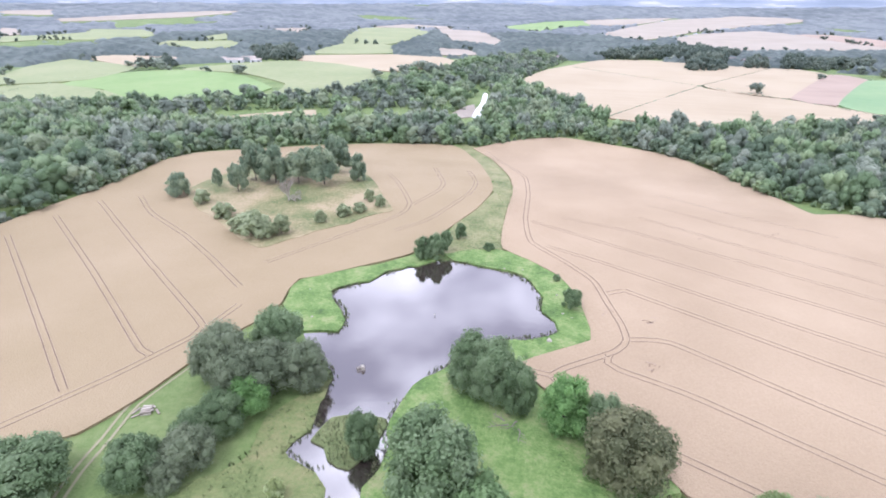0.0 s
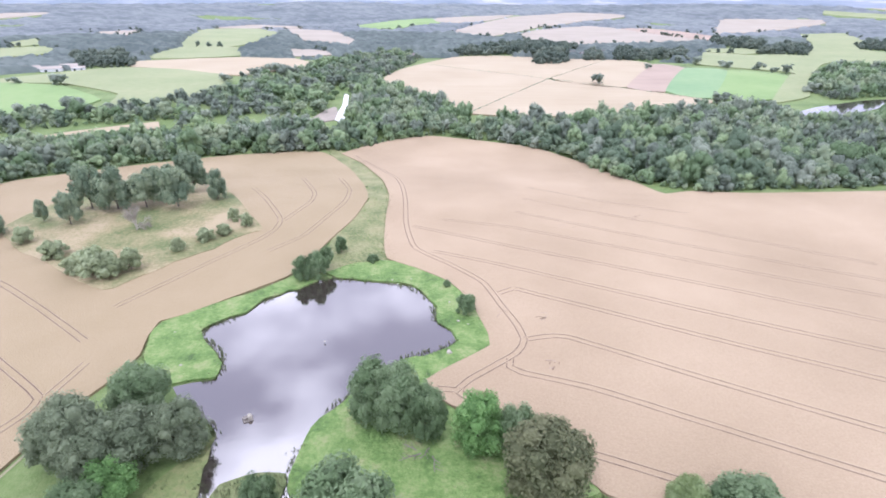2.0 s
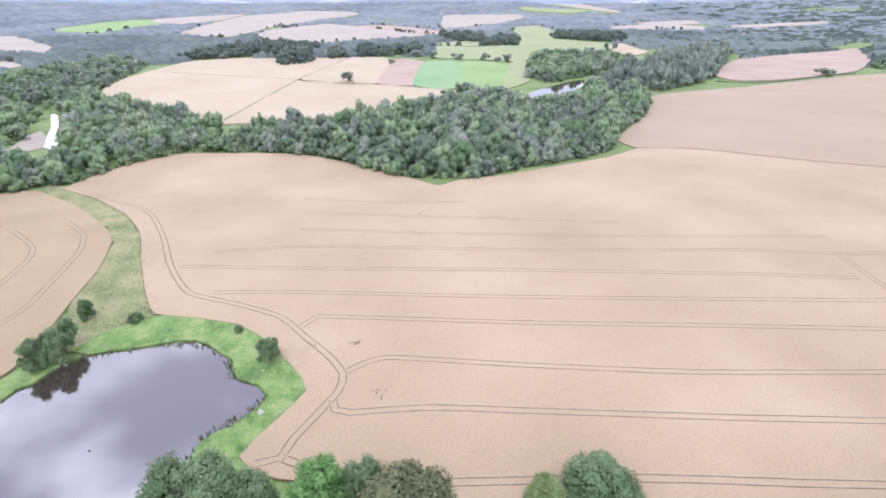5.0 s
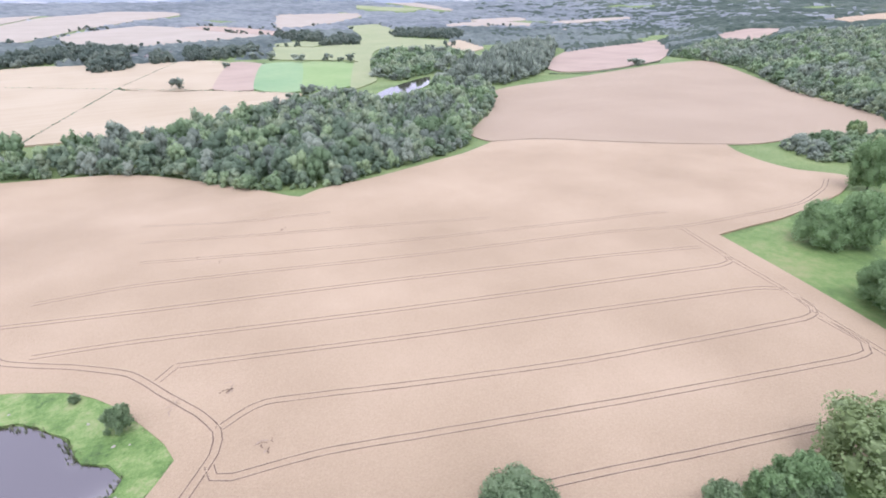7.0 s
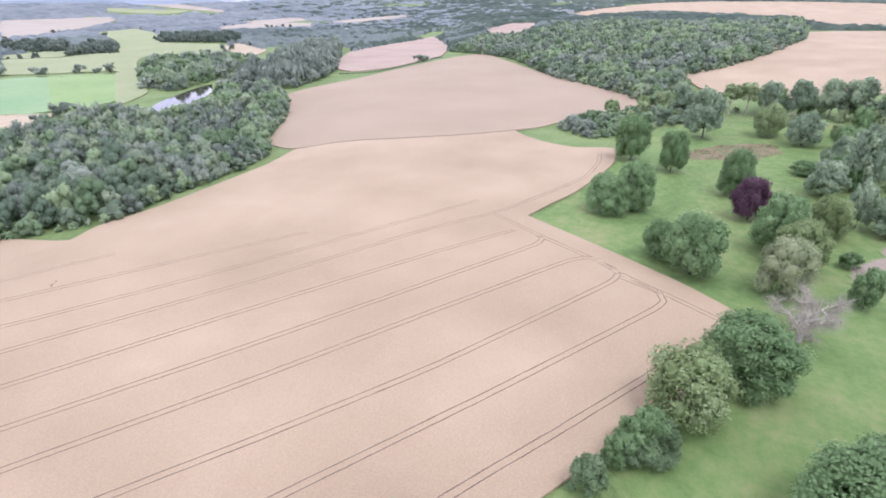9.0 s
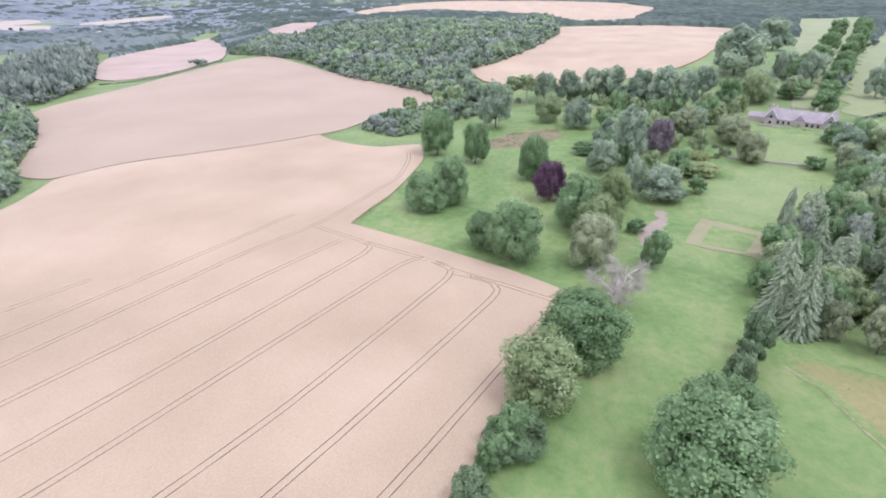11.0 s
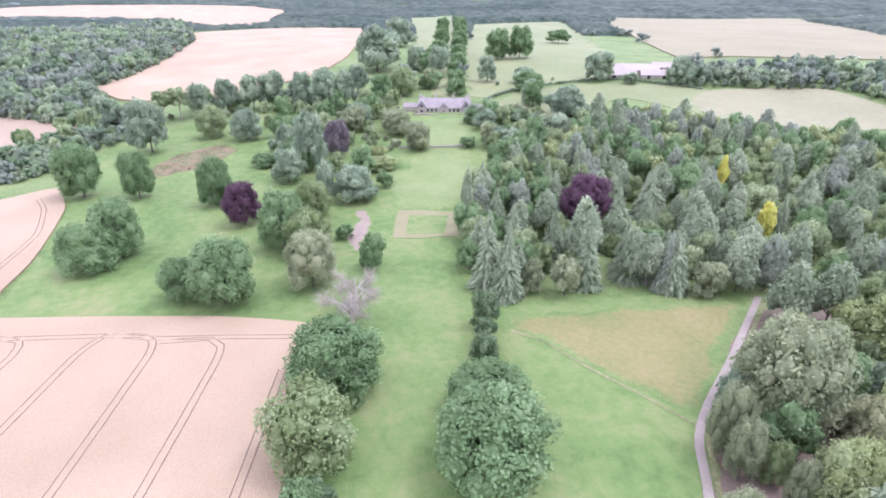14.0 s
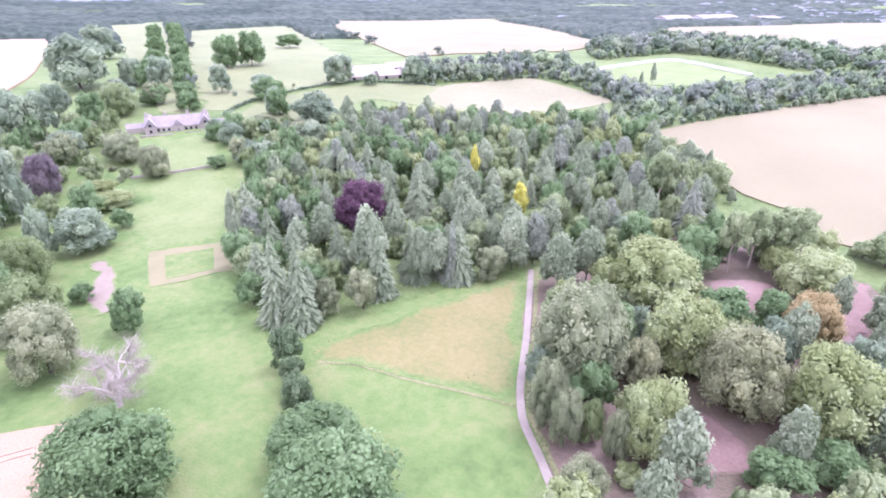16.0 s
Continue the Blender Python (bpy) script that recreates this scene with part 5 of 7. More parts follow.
sheet("field_northeast", FIELD_NORTHEAST, 0.6, FAR_CORN, "ripe wheat field beyond a low hedge bank", "field", cell=14)
for key, pts in FAR_WHEAT.items():
    near = key == "southwest"
    sheet("field_far", pts, 0.6 if near else 1.2, SOUTH_CORN if key.startswith(("south", "barn")) else WHEAT, "distant pale ripe cornfield among woods", "field", cell=18 if near else 40, skirt=0.8 if near else 4, ragged=2 if near else 0)
FAR_COVER = {"pale": (PALE_WHEAT, "far bleached cornfield across the valley"), "wheat": (STUBBLE, "tan ripe field in the valley"), "lime": (LIME_GRASS, "pale yellow-green grass field in the valley"), "green": (GREEN_CROP, "bright green grass field in the valley"), "grassy": (LIME_GRASS, "wide yellow-green grazing pasture in the valley"), "plough": (PLOUGH, "brownish tilled field under the hills")}
for i, (cover_kind, pts) in enumerate(FAR_LAND.values()):
    sheet("field_valley", pts, 1.2 + 0.02 * (i % 8), *FAR_COVER[cover_kind], "field", cell=40, skirt=4)
for key, pts in FAR_STUBBLE.items():
    sheet("field_stubble", pts, 1.2, STUBBLE, "cut golden stubble field beside the river", "field", cell=30, skirt=4)
for key, pts in FAR_PLOUGH.items():
    sheet("field_tilled", pts, 1.3, PLOUGH, "pinkish tilled strip of field", "field", cell=30, skirt=4)
for key, pts in FAR_GREEN.items():
    sheet("field_green", pts, 1.25, GREEN_CROP, "bright green grass field in the valley", "field", cell=30, skirt=4)
for key, pts in FAR_CLOVER.items():
    sheet("field_clover", pts, 1.35, CLOVER, "darker green crop strip in the valley", "field", cell=30, skirt=4)
sheet("pasture_drive", PASTURE["drive"], 0.3, PALE_PASTURE, "pale grazed pasture behind the country house", "pasture", cell=12, skirt=1, ragged=10)
sheet("pasture_house_field", PASTURE["house_field"], 0.25, PALE_PASTURE, "pale green field below the drive wall", "pasture", cell=12, skirt=1, ragged=4)
sheet("pasture_avenue", PASTURE["avenue_side"], 0.2, PALE_PASTURE, "pale pasture beside the avenue", "pasture", cell=14, skirt=1, ragged=6)
sheet("pasture_paddock", PASTURE["paddock"], 0.3, PASTURE_MAT, "pale tan paddock beside the farm wood", "pasture", cell=20, skirt=1)
sheet("hay_meadow", PASTURE["hay"], 0.07, HAY, "golden-brown seeding hay grass beside the path", "meadow", cell=2.5, skirt=0.03, ragged=3, fade=9)
sheet("bank_west", BANK_WEST, 0.55, BANK, "lush green grass bank of the pond", "bank", cell=5, ragged=2.6)
sheet("bank_east", BANK_EAST, 0.5, BANK, "lush green grass bank of the pond", "bank", cell=5, ragged=2.6)
sheet("bank_south", BANK_SOUTH, 0.45, BANK, "lush green grass between pond and wheat", "bank", cell=5, ragged=2.6)
sheet("rough_ground", ROUGH_COPSE, 0.75, ROUGH, "tawny rough grass square with scattered trees", "grass", cell=6, ragged=1.5)
sheet("rough_strip", STRIP, 0.3, STRIP_GRASS, "olive tussocky grass strip between the fields", "grass", cell=5, ragged=3.0)
sheet("marsh", MARSH, 0.3, MARSH_GRASS, "brownish marsh grass beside the pond narrows", "marsh", cell=5, ragged=1.5)
sheet("pond_water", POND, 0.08, WATER, "still pond reflecting the cloudy sky", "pond", cell=6, skirt=0.5, ragged=1.6, level=height(-40, 90))
sheet("reed_island", REED_ISLAND, 0.5, REEDS, "low reedy island in the pond narrows", "island", cell=4, ragged=1.2)
sheet("river_water_west", RIVER_WEST, 0.5, WATER, "pale bright river bend among trees", "river", cell=15, skirt=2)
sheet("river_bar", RIVER_BAR, 0.55, GRAVEL, "pale gravel bar in the river bend", "gravel", cell=10, skirt=2)
sheet("river_water_east", RIVER_EAST, 0.5, WATER, "pale bright river reach among trees", "river", cell=15, skirt=2)
sheet("park_grass", PARK, 0.03, PARK_GRASS, "fresh green park grass with pale patches", "park", cell=8, skirt=0.1, ragged=3)
sheet("house_lawn", HOUSE_LAWN, 0.07, LAWN, "pale mown lawn before the country house", "lawn", cell=4, skirt=0.06, ragged=8, fade=12)
sheet("court_border", COURT, 0.12, DRY_GRASS, "bleached mown border of an old lawn court", "lawn", cell=1.5, skirt=0.08, ragged=0.8, straight=True, fade=2.5)
sheet("court_lawn", COURT_LAWN, 0.16, PARK_GRASS, "green rectangle of an old lawn court", "lawn", cell=5, skirt=0.1, ragged=0.8, straight=True)
sheet("wood_floor", WOOD_FLOOR, 0.12, SHADY, "dull brownish-green floor under open woodland", "woodland floor", skirt=0.4, ragged=3)
sheet("bare_patch", BARE_PATCH, 0.14, PATCH, "pale bare stony patch beside shrubs", "bare ground", cell=1.5, skirt=0.08, ragged=3, fade=4)
for key, pts in CLEARINGS.items():
    sheet("clearing", pts, 0.22, FLOOR_LITTER, "pinkish-brown bare clearing in the woodland", "clearing", cell=2, skirt=0.2, ragged=2, fade=3.5)
sheet("bracken_bed", BRACKEN, 0.12, BRACKEN_MAT, "reddish-brown bed of old bracken", "bracken", cell=4, ragged=6)
sheet("garden_lawn", WALLED_GARDEN, 0.3, LAWN, "pale green lawn inside the walled garden", "lawn", cell=12, skirt=1, fade=6)
for key, pts in TRAMLINES.items():
    ruts(pts, WHEAT_GOLD if key[0] in "wc" else WHEAT)
ribbon("path_gravel", GRAVEL_PATH, (0,), 1.75, 0.2, GRAVEL, "pale gravel estate path beside woodland", "path")
ribbon("track_grass", TRACKWAY, (-0.95, 0.95), 0.6, 0.1, WORN, "worn twin wheel track through grass", "track")


# ---- single trees and bushes ----
oak = dict(clumps=80, leaves=185, base=0.0, tall=1.9, level=1, size=0.036, core=0.76)
mid = dict(clumps=36, leaves=100, base=0.0, tall=1.9, level=1, size=0.056)
low = dict(clumps=30, leaves=100, base=0.02, tall=1.3, level=1, size=0.058, category="bush", trunk=0.03)
plant(ROUND_OAKS[:1], "round_field_tree", "dense dull dark green round tree at the wheat edge", "umber", 15, 1, **dict(oak, clumps=96))
plant(ROUND_OAKS[1:], "parkland_tree", "large round dense green parkland tree", "round", 11, 5, **dict(oak, clumps=96))
plant(BROADLEAVES, "broadleaf_tree", "full green broadleaf tree near the pond", "oak", 31, 4, **oak)
plant(BRIGHT_OAKS, "fresh_green_tree", "light yellowish-green leafy tree", "bright", 41, 4, **oak)
plant(SALLOWS[1:2], "pondside_tree", "dark green leafy tree beside the pond", "oak", 57, 1, **oak)
plant(SALLOWS[:1] + SALLOWS[2:8], "willow_tree", "soft grey-green willow on the pond bank", "willow", 54, 4, **dict(oak, size=0.031))
plant(SALLOWS[8:], "sallow_tree", "soft grey-green sallow near garden or woodland", "sallow", 51, 4, **dict(oak, size=0.031))
plant(CLUMP_TREES, "copse_tree", "upright dark green tree in rough grass", "wood", 61, 4, **dict(mid, base=0.06))
plant(DARK_TREES, "dark_park_tree", "dark blue-green parkland tree near lawns", "dark", 71, 4, **mid)
plant(AVENUE, "avenue_tree", "green avenue tree beside the house drive", "round", 81, 3, **mid)
plant(TREELINE, "boundary_tree", "tall boundary tree along the park edge", "dark", 91, 3, **dict(mid, base=0.05))
plant(PINES, "pine_tree", "tall pine with bare pale trunk", "mossy", 101, 3, **dict(mid, clumps=30, base=0.42, trunk=0.07, bark=PALE_BARK))
plant(COPPER[1:2], "plum_tree", "dull plum-coloured ornamental tree by the lawn", "plum", 115, 1, **oak)
plant(COPPER[::2], "copper_beech", "rounded dark purple copper beech", "copper", 111, 2, **oak)
plant(GOLDEN[:2], "golden_conifer", "narrow bright yellow golden tree", "golden", 121, 2, **dict(mid, shape="cone", base=0.02, clumps=34))
plant(GOLDEN[2:], "pale_conifer", "slender pale yellow-green tree in the wood", "yellow", 125, 1, **dict(mid, shape="cone", base=0.02, clumps=34))
plant(OPEN_TREES, "open_ash_tree", "tall loose-crowned yellow-green ash at the wheat edge", "bright", 227, 1, **dict(oak, clumps=62, leaves=150, core=0.6, size=0.036))
plant(FARM_TREES, "farmyard_tree", "broad dark green tree beside the farm buildings", "dark", 223, 3, **mid)
plant(FRESH_TREES, "fresh_leaved_tree", "bright mid-green leafy tree by the pond", "fresh", 219, 2, **dict(oak, clumps=62, core=0.66))
plant(FIELD_ROW, "field_edge_tree", "mixed green tree at the pale cornfield edge", "mossy", 215, 4, **mid)
plant(LOW_GREY, "grey_wood_tree", "wide grey-green tree beside the estate path", "sallow", 231, 1, **dict(oak, clumps=110))
plant(LOW_LIMES, "lime_tree", "tall yellow-green lime tree in open woodland", "yellow", 236, 4, **oak)
plant(LOW_OLIVES, "olive_wood_tree", "dull olive broadleaf tree in open woodland", "olive", 241, 2, **oak)
plant(LOW_TAN, "tan_tree", "tawny yellowing tree beside a bare clearing", "tan", 246, 1, **oak)
plant(LOW_SHRUBS, "woodland_shrub", "spreading green shrub at a woodland clearing", "round", 251, 3, **low)
plant(EDGE_LIGHT, "edge_birch", "soft pale green tree at the meadow edge", "sallow", 256, 3, **mid)
plant(EDGE_CONES, "edge_conifer", "tall grey-green conifer at the wood edge", "conifer", 261, 3, **dict(mid, shape="cone", base=0.02, clumps=44))
plant(BLUE_SPRUCES, "blue_spruce", "pale blue-grey spruce with drooping boughs", "blue", 266, 1, shape="spruce", clumps=30, leaves=20, base=0.04, tall=3, trunk=0.05)
plant(CYPRESS, "cypress_tree", "narrow dark cypress by the kitchen garden", "dark", 127, 2, **dict(mid, shape="cone", base=0.02, clumps=20))
plant(AVENUE_ROW, "drive_tree", "close-set clipped green tree of the avenue", "round", 181, 3, **mid)
plant(GARDEN_TREES, "garden_tree", "rounded grey-green garden tree near the house", "sallow", 191, 4, **mid)
plant(GARDEN_SHADE, "garden_shade_tree", "dark green tree beside the house lawn", "dark", 195, 4, **mid)
plant(SPRUCES, "spruce_tree", "tall grey-green spruce at the wood edge", "conifer", 131, 4, shape="spruce", clumps=30, leaves=20, base=0.04, tall=3, trunk=0.05)
plant(BUSHES, "hedge_bush", "dense dark green bush beside the field", "oak", 141, 3, **low)
plant(PARK_BUSHES, "park_shrub", "dense rounded green park shrub", "round", 151, 3, **low)
plant(PALE_BUSHES, "scrub_bush", "pale olive scrub bush in rough grass", "pale", 161, 3, **low)
plant(YELLOW_BUSHES, "yellow_shrub", "yellow-green rounded garden shrub", "yellow", 171, 2, **low)


def dead_tree(x, y, r, h, seed):
    """A few thick crooked limbs, forking and bleached, inside a haze of fine dead twigs."""
    rng = random.Random(seed)
    root = tagged(new("dead_tree"), "bleached leafless dead tree with crooked limbs", "tree")
    verts, quads, twigs, tips = [], [], [], []

    def drift(amount, up):
        return Vector((rng.uniform(-1, 1), rng.uniform(-1, 1), rng.uniform(-1, 1) + up)) * amount

    def limb(a, d, length, rad, depth):
        steps = 5
        for k in range(steps):
            b = a + d * length / steps
            side = d.orthogonal().normalized()
            other = d.cross(side)
            at, thin = len(verts), 1 - 0.13 * k
            for q, w in ((a, rad * thin), (b, rad * (thin - 0.13))):
                verts.extend(tuple(q + (side * math.cos(math.tau * i / 6) + other * math.sin(math.tau * i / 6)) * w) for i in range(6))
            quads.extend((at + i, at + (i + 1) % 6, at + 6 + (i + 1) % 6, at + 6 + i) for i in range(6))
            if depth < 2:
                for _ in range(13):
                    p = a.lerp(b, rng.random())
                    end = p + (Vector((p.x, p.y, 0)) * rng.uniform(0.05, 0.3) + drift(r * 0.24, 0.1))
                    wide = drift(0.028, 0)
                    k0 = len(twigs)
                    twigs.extend((tuple(p - wide), tuple(p + wide), tuple(end)))
                    tips.append((k0, k0 + 1, k0 + 2))
            a, d = b, (d + drift(0.42, 0.12)).normalized()
            if depth and k in (1, 3):
                limb(b, (d * 0.5 + drift(0.8, 0.25)).normalized(), length * rng.uniform(0.5, 0.75), rad * 0.55, depth - 1)
        if depth:
            limb(a, (d + drift(0.5, 0.3)).normalized(), length * 0.55, rad * 0.4, depth - 1)

    limb(Vector((0, 0, -0.3)), Vector((0.05, 0.02, 1)).normalized(), h * 0.5, r * 0.085, 0)
    for k in range(9):
        a, up = math.tau * (k + 0.5 * rng.random()) / 9, 0.35 + 1.1 * (k * 4 % 9) / 9
        limb(Vector((0, 0, h * (0.1 + 0.04 * k))), Vector((math.cos(a), math.sin(a), up)).normalized(), h * rng.uniform(0.36, 0.5), r * 0.048, 2)
    reaches = sorted(math.hypot(v[0], v[1]) for v in verts)
    most = reaches[int(0.93 * len(reaches))] / (0.9 * r)
    tall = max(v[2] for v in verts) / h
    verts = [(v[0] / most, v[1] / most, max(v[2] / tall, -0.3)) for v in verts]
    twigs = [(v[0] / most, v[1] / most, max(v[2] / tall, 0.1)) for v in twigs]
    for name, mesh in (("trunk", mesh_of("trunk", verts, quads, BLEACHED)), ("crown", mesh_of("crown", twigs, tips, TWIG))):
        ob = new(name, mesh)
        ob.parent = root
    root.matrix_basis = pose(x, y, height(x, y))


for i, (x, y, r, h) in enumerate(DEAD_TREES):
    dead_tree(x, y, r, h, 7 + i)

# ---- woods ----
# Treeless gaps, stretched towards the camera so the river stays in view.
RIVER_SIGHT_GAPS = list(OPENINGS.values())


def estate_wood(outline, gap, seed, mix, avoid=()):
    """A mixed wood whose trees stand as single things."""
    spots, rng = scatter(outline, gap, seed, avoid, [*((x, y, 1.5 * r + 2, h) for x, y, r, h in (*COPPER, *GOLDEN)), *((x - 5.5, y + 3.5, 1.3 * r + 4, h) for x, y, r, h in (*COPPER, *GOLDEN)), *SPRUCES, *PINES, *ROUND_OAKS, *BRIGHT_OAKS, *SALLOWS, *YELLOW_BUSHES, *PALE_BUSHES, *GARDEN_TREES, *GARDEN_SHADE, *FIELD_ROW, *LOW_GREY, *LOW_LIMES, *LOW_OLIVES, *LOW_TAN, *LOW_SHRUBS, *EDGE_LIGHT, *EDGE_CONES, *BLUE_SPRUCES])
    for i, (x, y) in enumerate(spots):
        kind = mix[int(rng.integers(len(mix)))]
        pool = WOOD_KINDS[kind]
        h = rng.uniform(*pool["tall"])
        m = stand(x, y, h * rng.uniform(*pool["wide"]), h, rng.random() * math.tau)
        if len(pool["made"]) < 3:
            pool["made"].append(make_tree(seed=seed + 29 * i, **pool["how"]))
            pool["made"][-1].matrix_basis = m
        else:
            again(pool["made"][int(rng.integers(3))], m)


WOOD_KINDS = {
    "lime": dict(made=[], tall=(9, 14), wide=(0.38, 0.48), how=dict(name="wood_lime_tree", label="yellow-green broadleaf tree in the estate wood", leaf="yellow", clumps=25, leaves=62, base=0.02, tall=2, size=0.055, group="estate wood")),
    "conifer": dict(made=[], tall=(13, 19), wide=(0.22, 0.3), how=dict(name="wood_conifer", label="soft conical green conifer in the estate wood", leaf="conifer", shape="cone", clumps=40, leaves=66, base=0.02, tall=3, size=0.052, group="estate wood")),
    "blue": dict(made=[], tall=(13, 18), wide=(0.24, 0.32), how=dict(name="wood_cedar", label="grey-blue conical cedar in the estate wood", leaf="blue", shape="cone", clumps=40, leaves=66, base=0.02, tall=3, size=0.052, group="estate wood")),
    "spruce": dict(made=[], tall=(12, 18), wide=(0.24, 0.32), how=dict(name="wood_spruce", label="grey-green spruce in the mixed estate wood", leaf="conifer", shape="spruce", clumps=26, leaves=17, base=0.03, tall=3, group="estate wood")),
    "broad": dict(made=[], tall=(10, 16), wide=(0.36, 0.48), how=dict(name="wood_tree", label="green broadleaf tree in the estate wood", leaf="round", clumps=25, leaves=62, base=0.03, tall=2, size=0.055, group="estate wood")),
    "light": dict(made=[], tall=(8, 13), wide=(0.36, 0.46), how=dict(name="wood_pale_tree", label="pale olive broadleaf tree in the estate wood", leaf="mossy", clumps=25, leaves=62, base=0.02, tall=2, size=0.055, group="estate wood")),
    "bright": dict(made=[], tall=(7, 12), wide=(0.4, 0.5), how=dict(name="wood_fresh_tree", label="fresh yellow-green tree in the estate wood", leaf="bright", clumps=25, leaves=62, base=0.02, tall=2, size=0.055, group="estate wood")),
    "shrub": dict(made=[], tall=(2.5, 5), wide=(0.6, 0.9), how=dict(name="shrub", label="mixed green shrub in the park", leaf="pale", clumps=16, leaves=70, base=0.0, tall=1.3, size=0.085, category="bush", trunk=0.03, group="park shrubs")),
    "small_dark": dict(made=[], tall=(4, 8), wide=(0.35, 0.5), how=dict(name="small_tree", label="small dark green ornamental park tree", leaf="dark", clumps=18, leaves=70, base=0.0, tall=2, size=0.075, group="park shrubs")),
    "dark": dict(made=[], tall=(9, 14), wide=(0.34, 0.45), how=dict(name="wood_dark_tree", label="dark green tree in the estate wood", leaf="dark", clumps=25, leaves=62, base=0.03, tall=2, size=0.055, group="estate wood")),
}
estate_wood(WOODS["parkwood"], 8.2, 5, ["conifer", "spruce", "conifer", "broad", "light", "bright", "spruce", "broad", "light", "conifer", "bright", "light", "blue"])
estate_wood(WOODS["backwood"], 8.8, 6, ["bright", "broad", "lime", "conifer", "light", "light", "blue", "broad"])
for i, (key, gap) in enumerate((("a", 13), ("b", 11), ("c", 14), ("e", 24))):
    estate_wood(SHRUBBERY[key], gap, 300 + i, ["shrub", "broad", "shrub", "bright", "light", "small_dark", "shrub"], [COURT, HOUSE_LAWN, PASTURE["house_field"]])
OPEN_FLOOR = []
for pts in CLEARINGS.values():
    cx, cy = sum(p[0] for p in pts) / len(pts), sum(p[1] for p in pts) / len(pts)
    OPEN_FLOOR += [[(cx + 1.12 * (x - cx), cy + 1.12 * (y - cy)) for x, y in pts], [(x - 1.5, y + 3.5) for x, y in pts]]
estate_wood(WOODS["lowwood"], 10.4, 8, ["broad", "light", "dark", "lime", "bright", "broad", "light", "conifer"], OPEN_FLOOR)

rng_low = np.random.default_rng(77)
WOOD_SHAPES = [crown_arrays(rng_low, 11, 34, 0.0, 1.7, 1, 0.085, core=0.9) for _ in range(7)]
PLAIN_SHAPES = [crown_arrays(rng_low, 8, 14, 0.0, 1.7, 0, 0.13, core=0.95) for _ in range(7)]
POPLAR_SHAPES = [crown_arrays(rng_low, 6, 12, 0.02, 3.0, 0, 0.18, "column", core=0.95) for _ in range(4)]
FAR_SHAPES = [crown_arrays(rng_low, 4, 6, 0.0, 1.4, 0, 0.25, core=0.95) for _ in range(5)]
TINY_SHAPES = [crown_arrays(rng_low, 1, 4, 0.0, 1.4, 0, 0.35, core=0.95) for _ in range(5)]


def wood(key, gap, tall, wide, seed, leaf="wood", shapes=WOOD_SHAPES, label="dense mixed green woodland along the river"):
    spots, rng = scatter(WOODS[key], gap, seed, RIVER_SIGHT_GAPS)
    edge = [v for v in smooth_line(WOODS[key], gap * 0.55, True)]
    rows = [(v.x + rng.uniform(-2, 2), v.y + rng.uniform(-2, 2), h * rng.uniform(0.45, 0.7), h, rng.random() * 6, int(rng.integers(9))) for v in edge for h in [rng.uniform(0.2, 0.62) * tall[1]] if not any(inside(np.array([v.x]), np.array([v.y]), p)[0] for p in RIVER_SIGHT_GAPS)]
    for x, y in spots:
        h = rng.uniform(*tall) * rng.choice((0.65, 0.85, 1.0, 1.0, 1.25))
        rows.append((x, y, h * rng.uniform(*wide), h, rng.random() * math.tau, int(rng.integers(9))))
    tints = WOOD_TINTS if leaf == "wood" else (leaf,)
    groups = {}
    for q in rows:
        d = math.hypot(q[0] - 30, q[1] - 30)
        forms = shapes if shapes is POPLAR_SHAPES or d < 345 else PLAIN_SHAPES
        pick = noise.noise((q[0] / 45, q[1] / 45, 2.6)) + 0.9 * (rng.random() - 0.5)
        tint = tints[0 if len(tints) == 1 or abs(pick) < 0.27 else 1 if pick > 0 else 2]
        groups.setdefault((d < 345, tint), (forms, []))[1].append(q)
    for (_, tint), (forms, some) in groups.items():
        join_copies("woodland", forms, some, LEAF[tint], label, "woodland")


WOOD_TINTS = ("wood", "wood_grey", "wood_fresh")
wood("w_belt", 8.8, (9, 14), (0.4, 0.55), 21)
wood("river", 8.8, (9, 15), (0.38, 0.52), 22)
wood("mid", 9.5, (9, 14), (0.4, 0.55), 23)
wood("w_valley", 13.0, (7, 12), (0.5, 0.75), 24)
wood("across", 13.0, (10, 15), (0.45, 0.6), 25)
wood("poplars", 9.0, (14, 19), (0.2, 0.3), 26, "wood_grey", POPLAR_SHAPES, "tall grey-green poplar plantation by the river")
wood("east", 11.0, (9, 14), (0.42, 0.6), 27)
wood("hedgewood", 6.0, (4, 9), (0.5, 0.7), 28, label="overgrown hedge trees between the fields")
wood("farmbelt", 11.0, (9, 14), (0.42, 0.58), 29, label="shelter belt of trees behind the park")
for i, (key, tall) in enumerate((("house_grove", (12, 18)), ("cottage_grove", (8, 13)), ("lane_grove", (11, 16)), ("lane_row", (9, 13)), ("north_belt", (11, 16)), ("farm_grove", (10, 15)), ("farm_trees", (7, 11)), ("pasture_belt", (10, 14)), ("pasture_clump", (11, 16)), ("pasture_hook", (10, 14)))):
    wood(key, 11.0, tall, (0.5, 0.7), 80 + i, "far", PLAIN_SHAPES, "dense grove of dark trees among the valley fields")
wood("gardenbelt", 13.0, (11, 16), (0.45, 0.65), 30, label="shelter belt of trees by the walled garden")


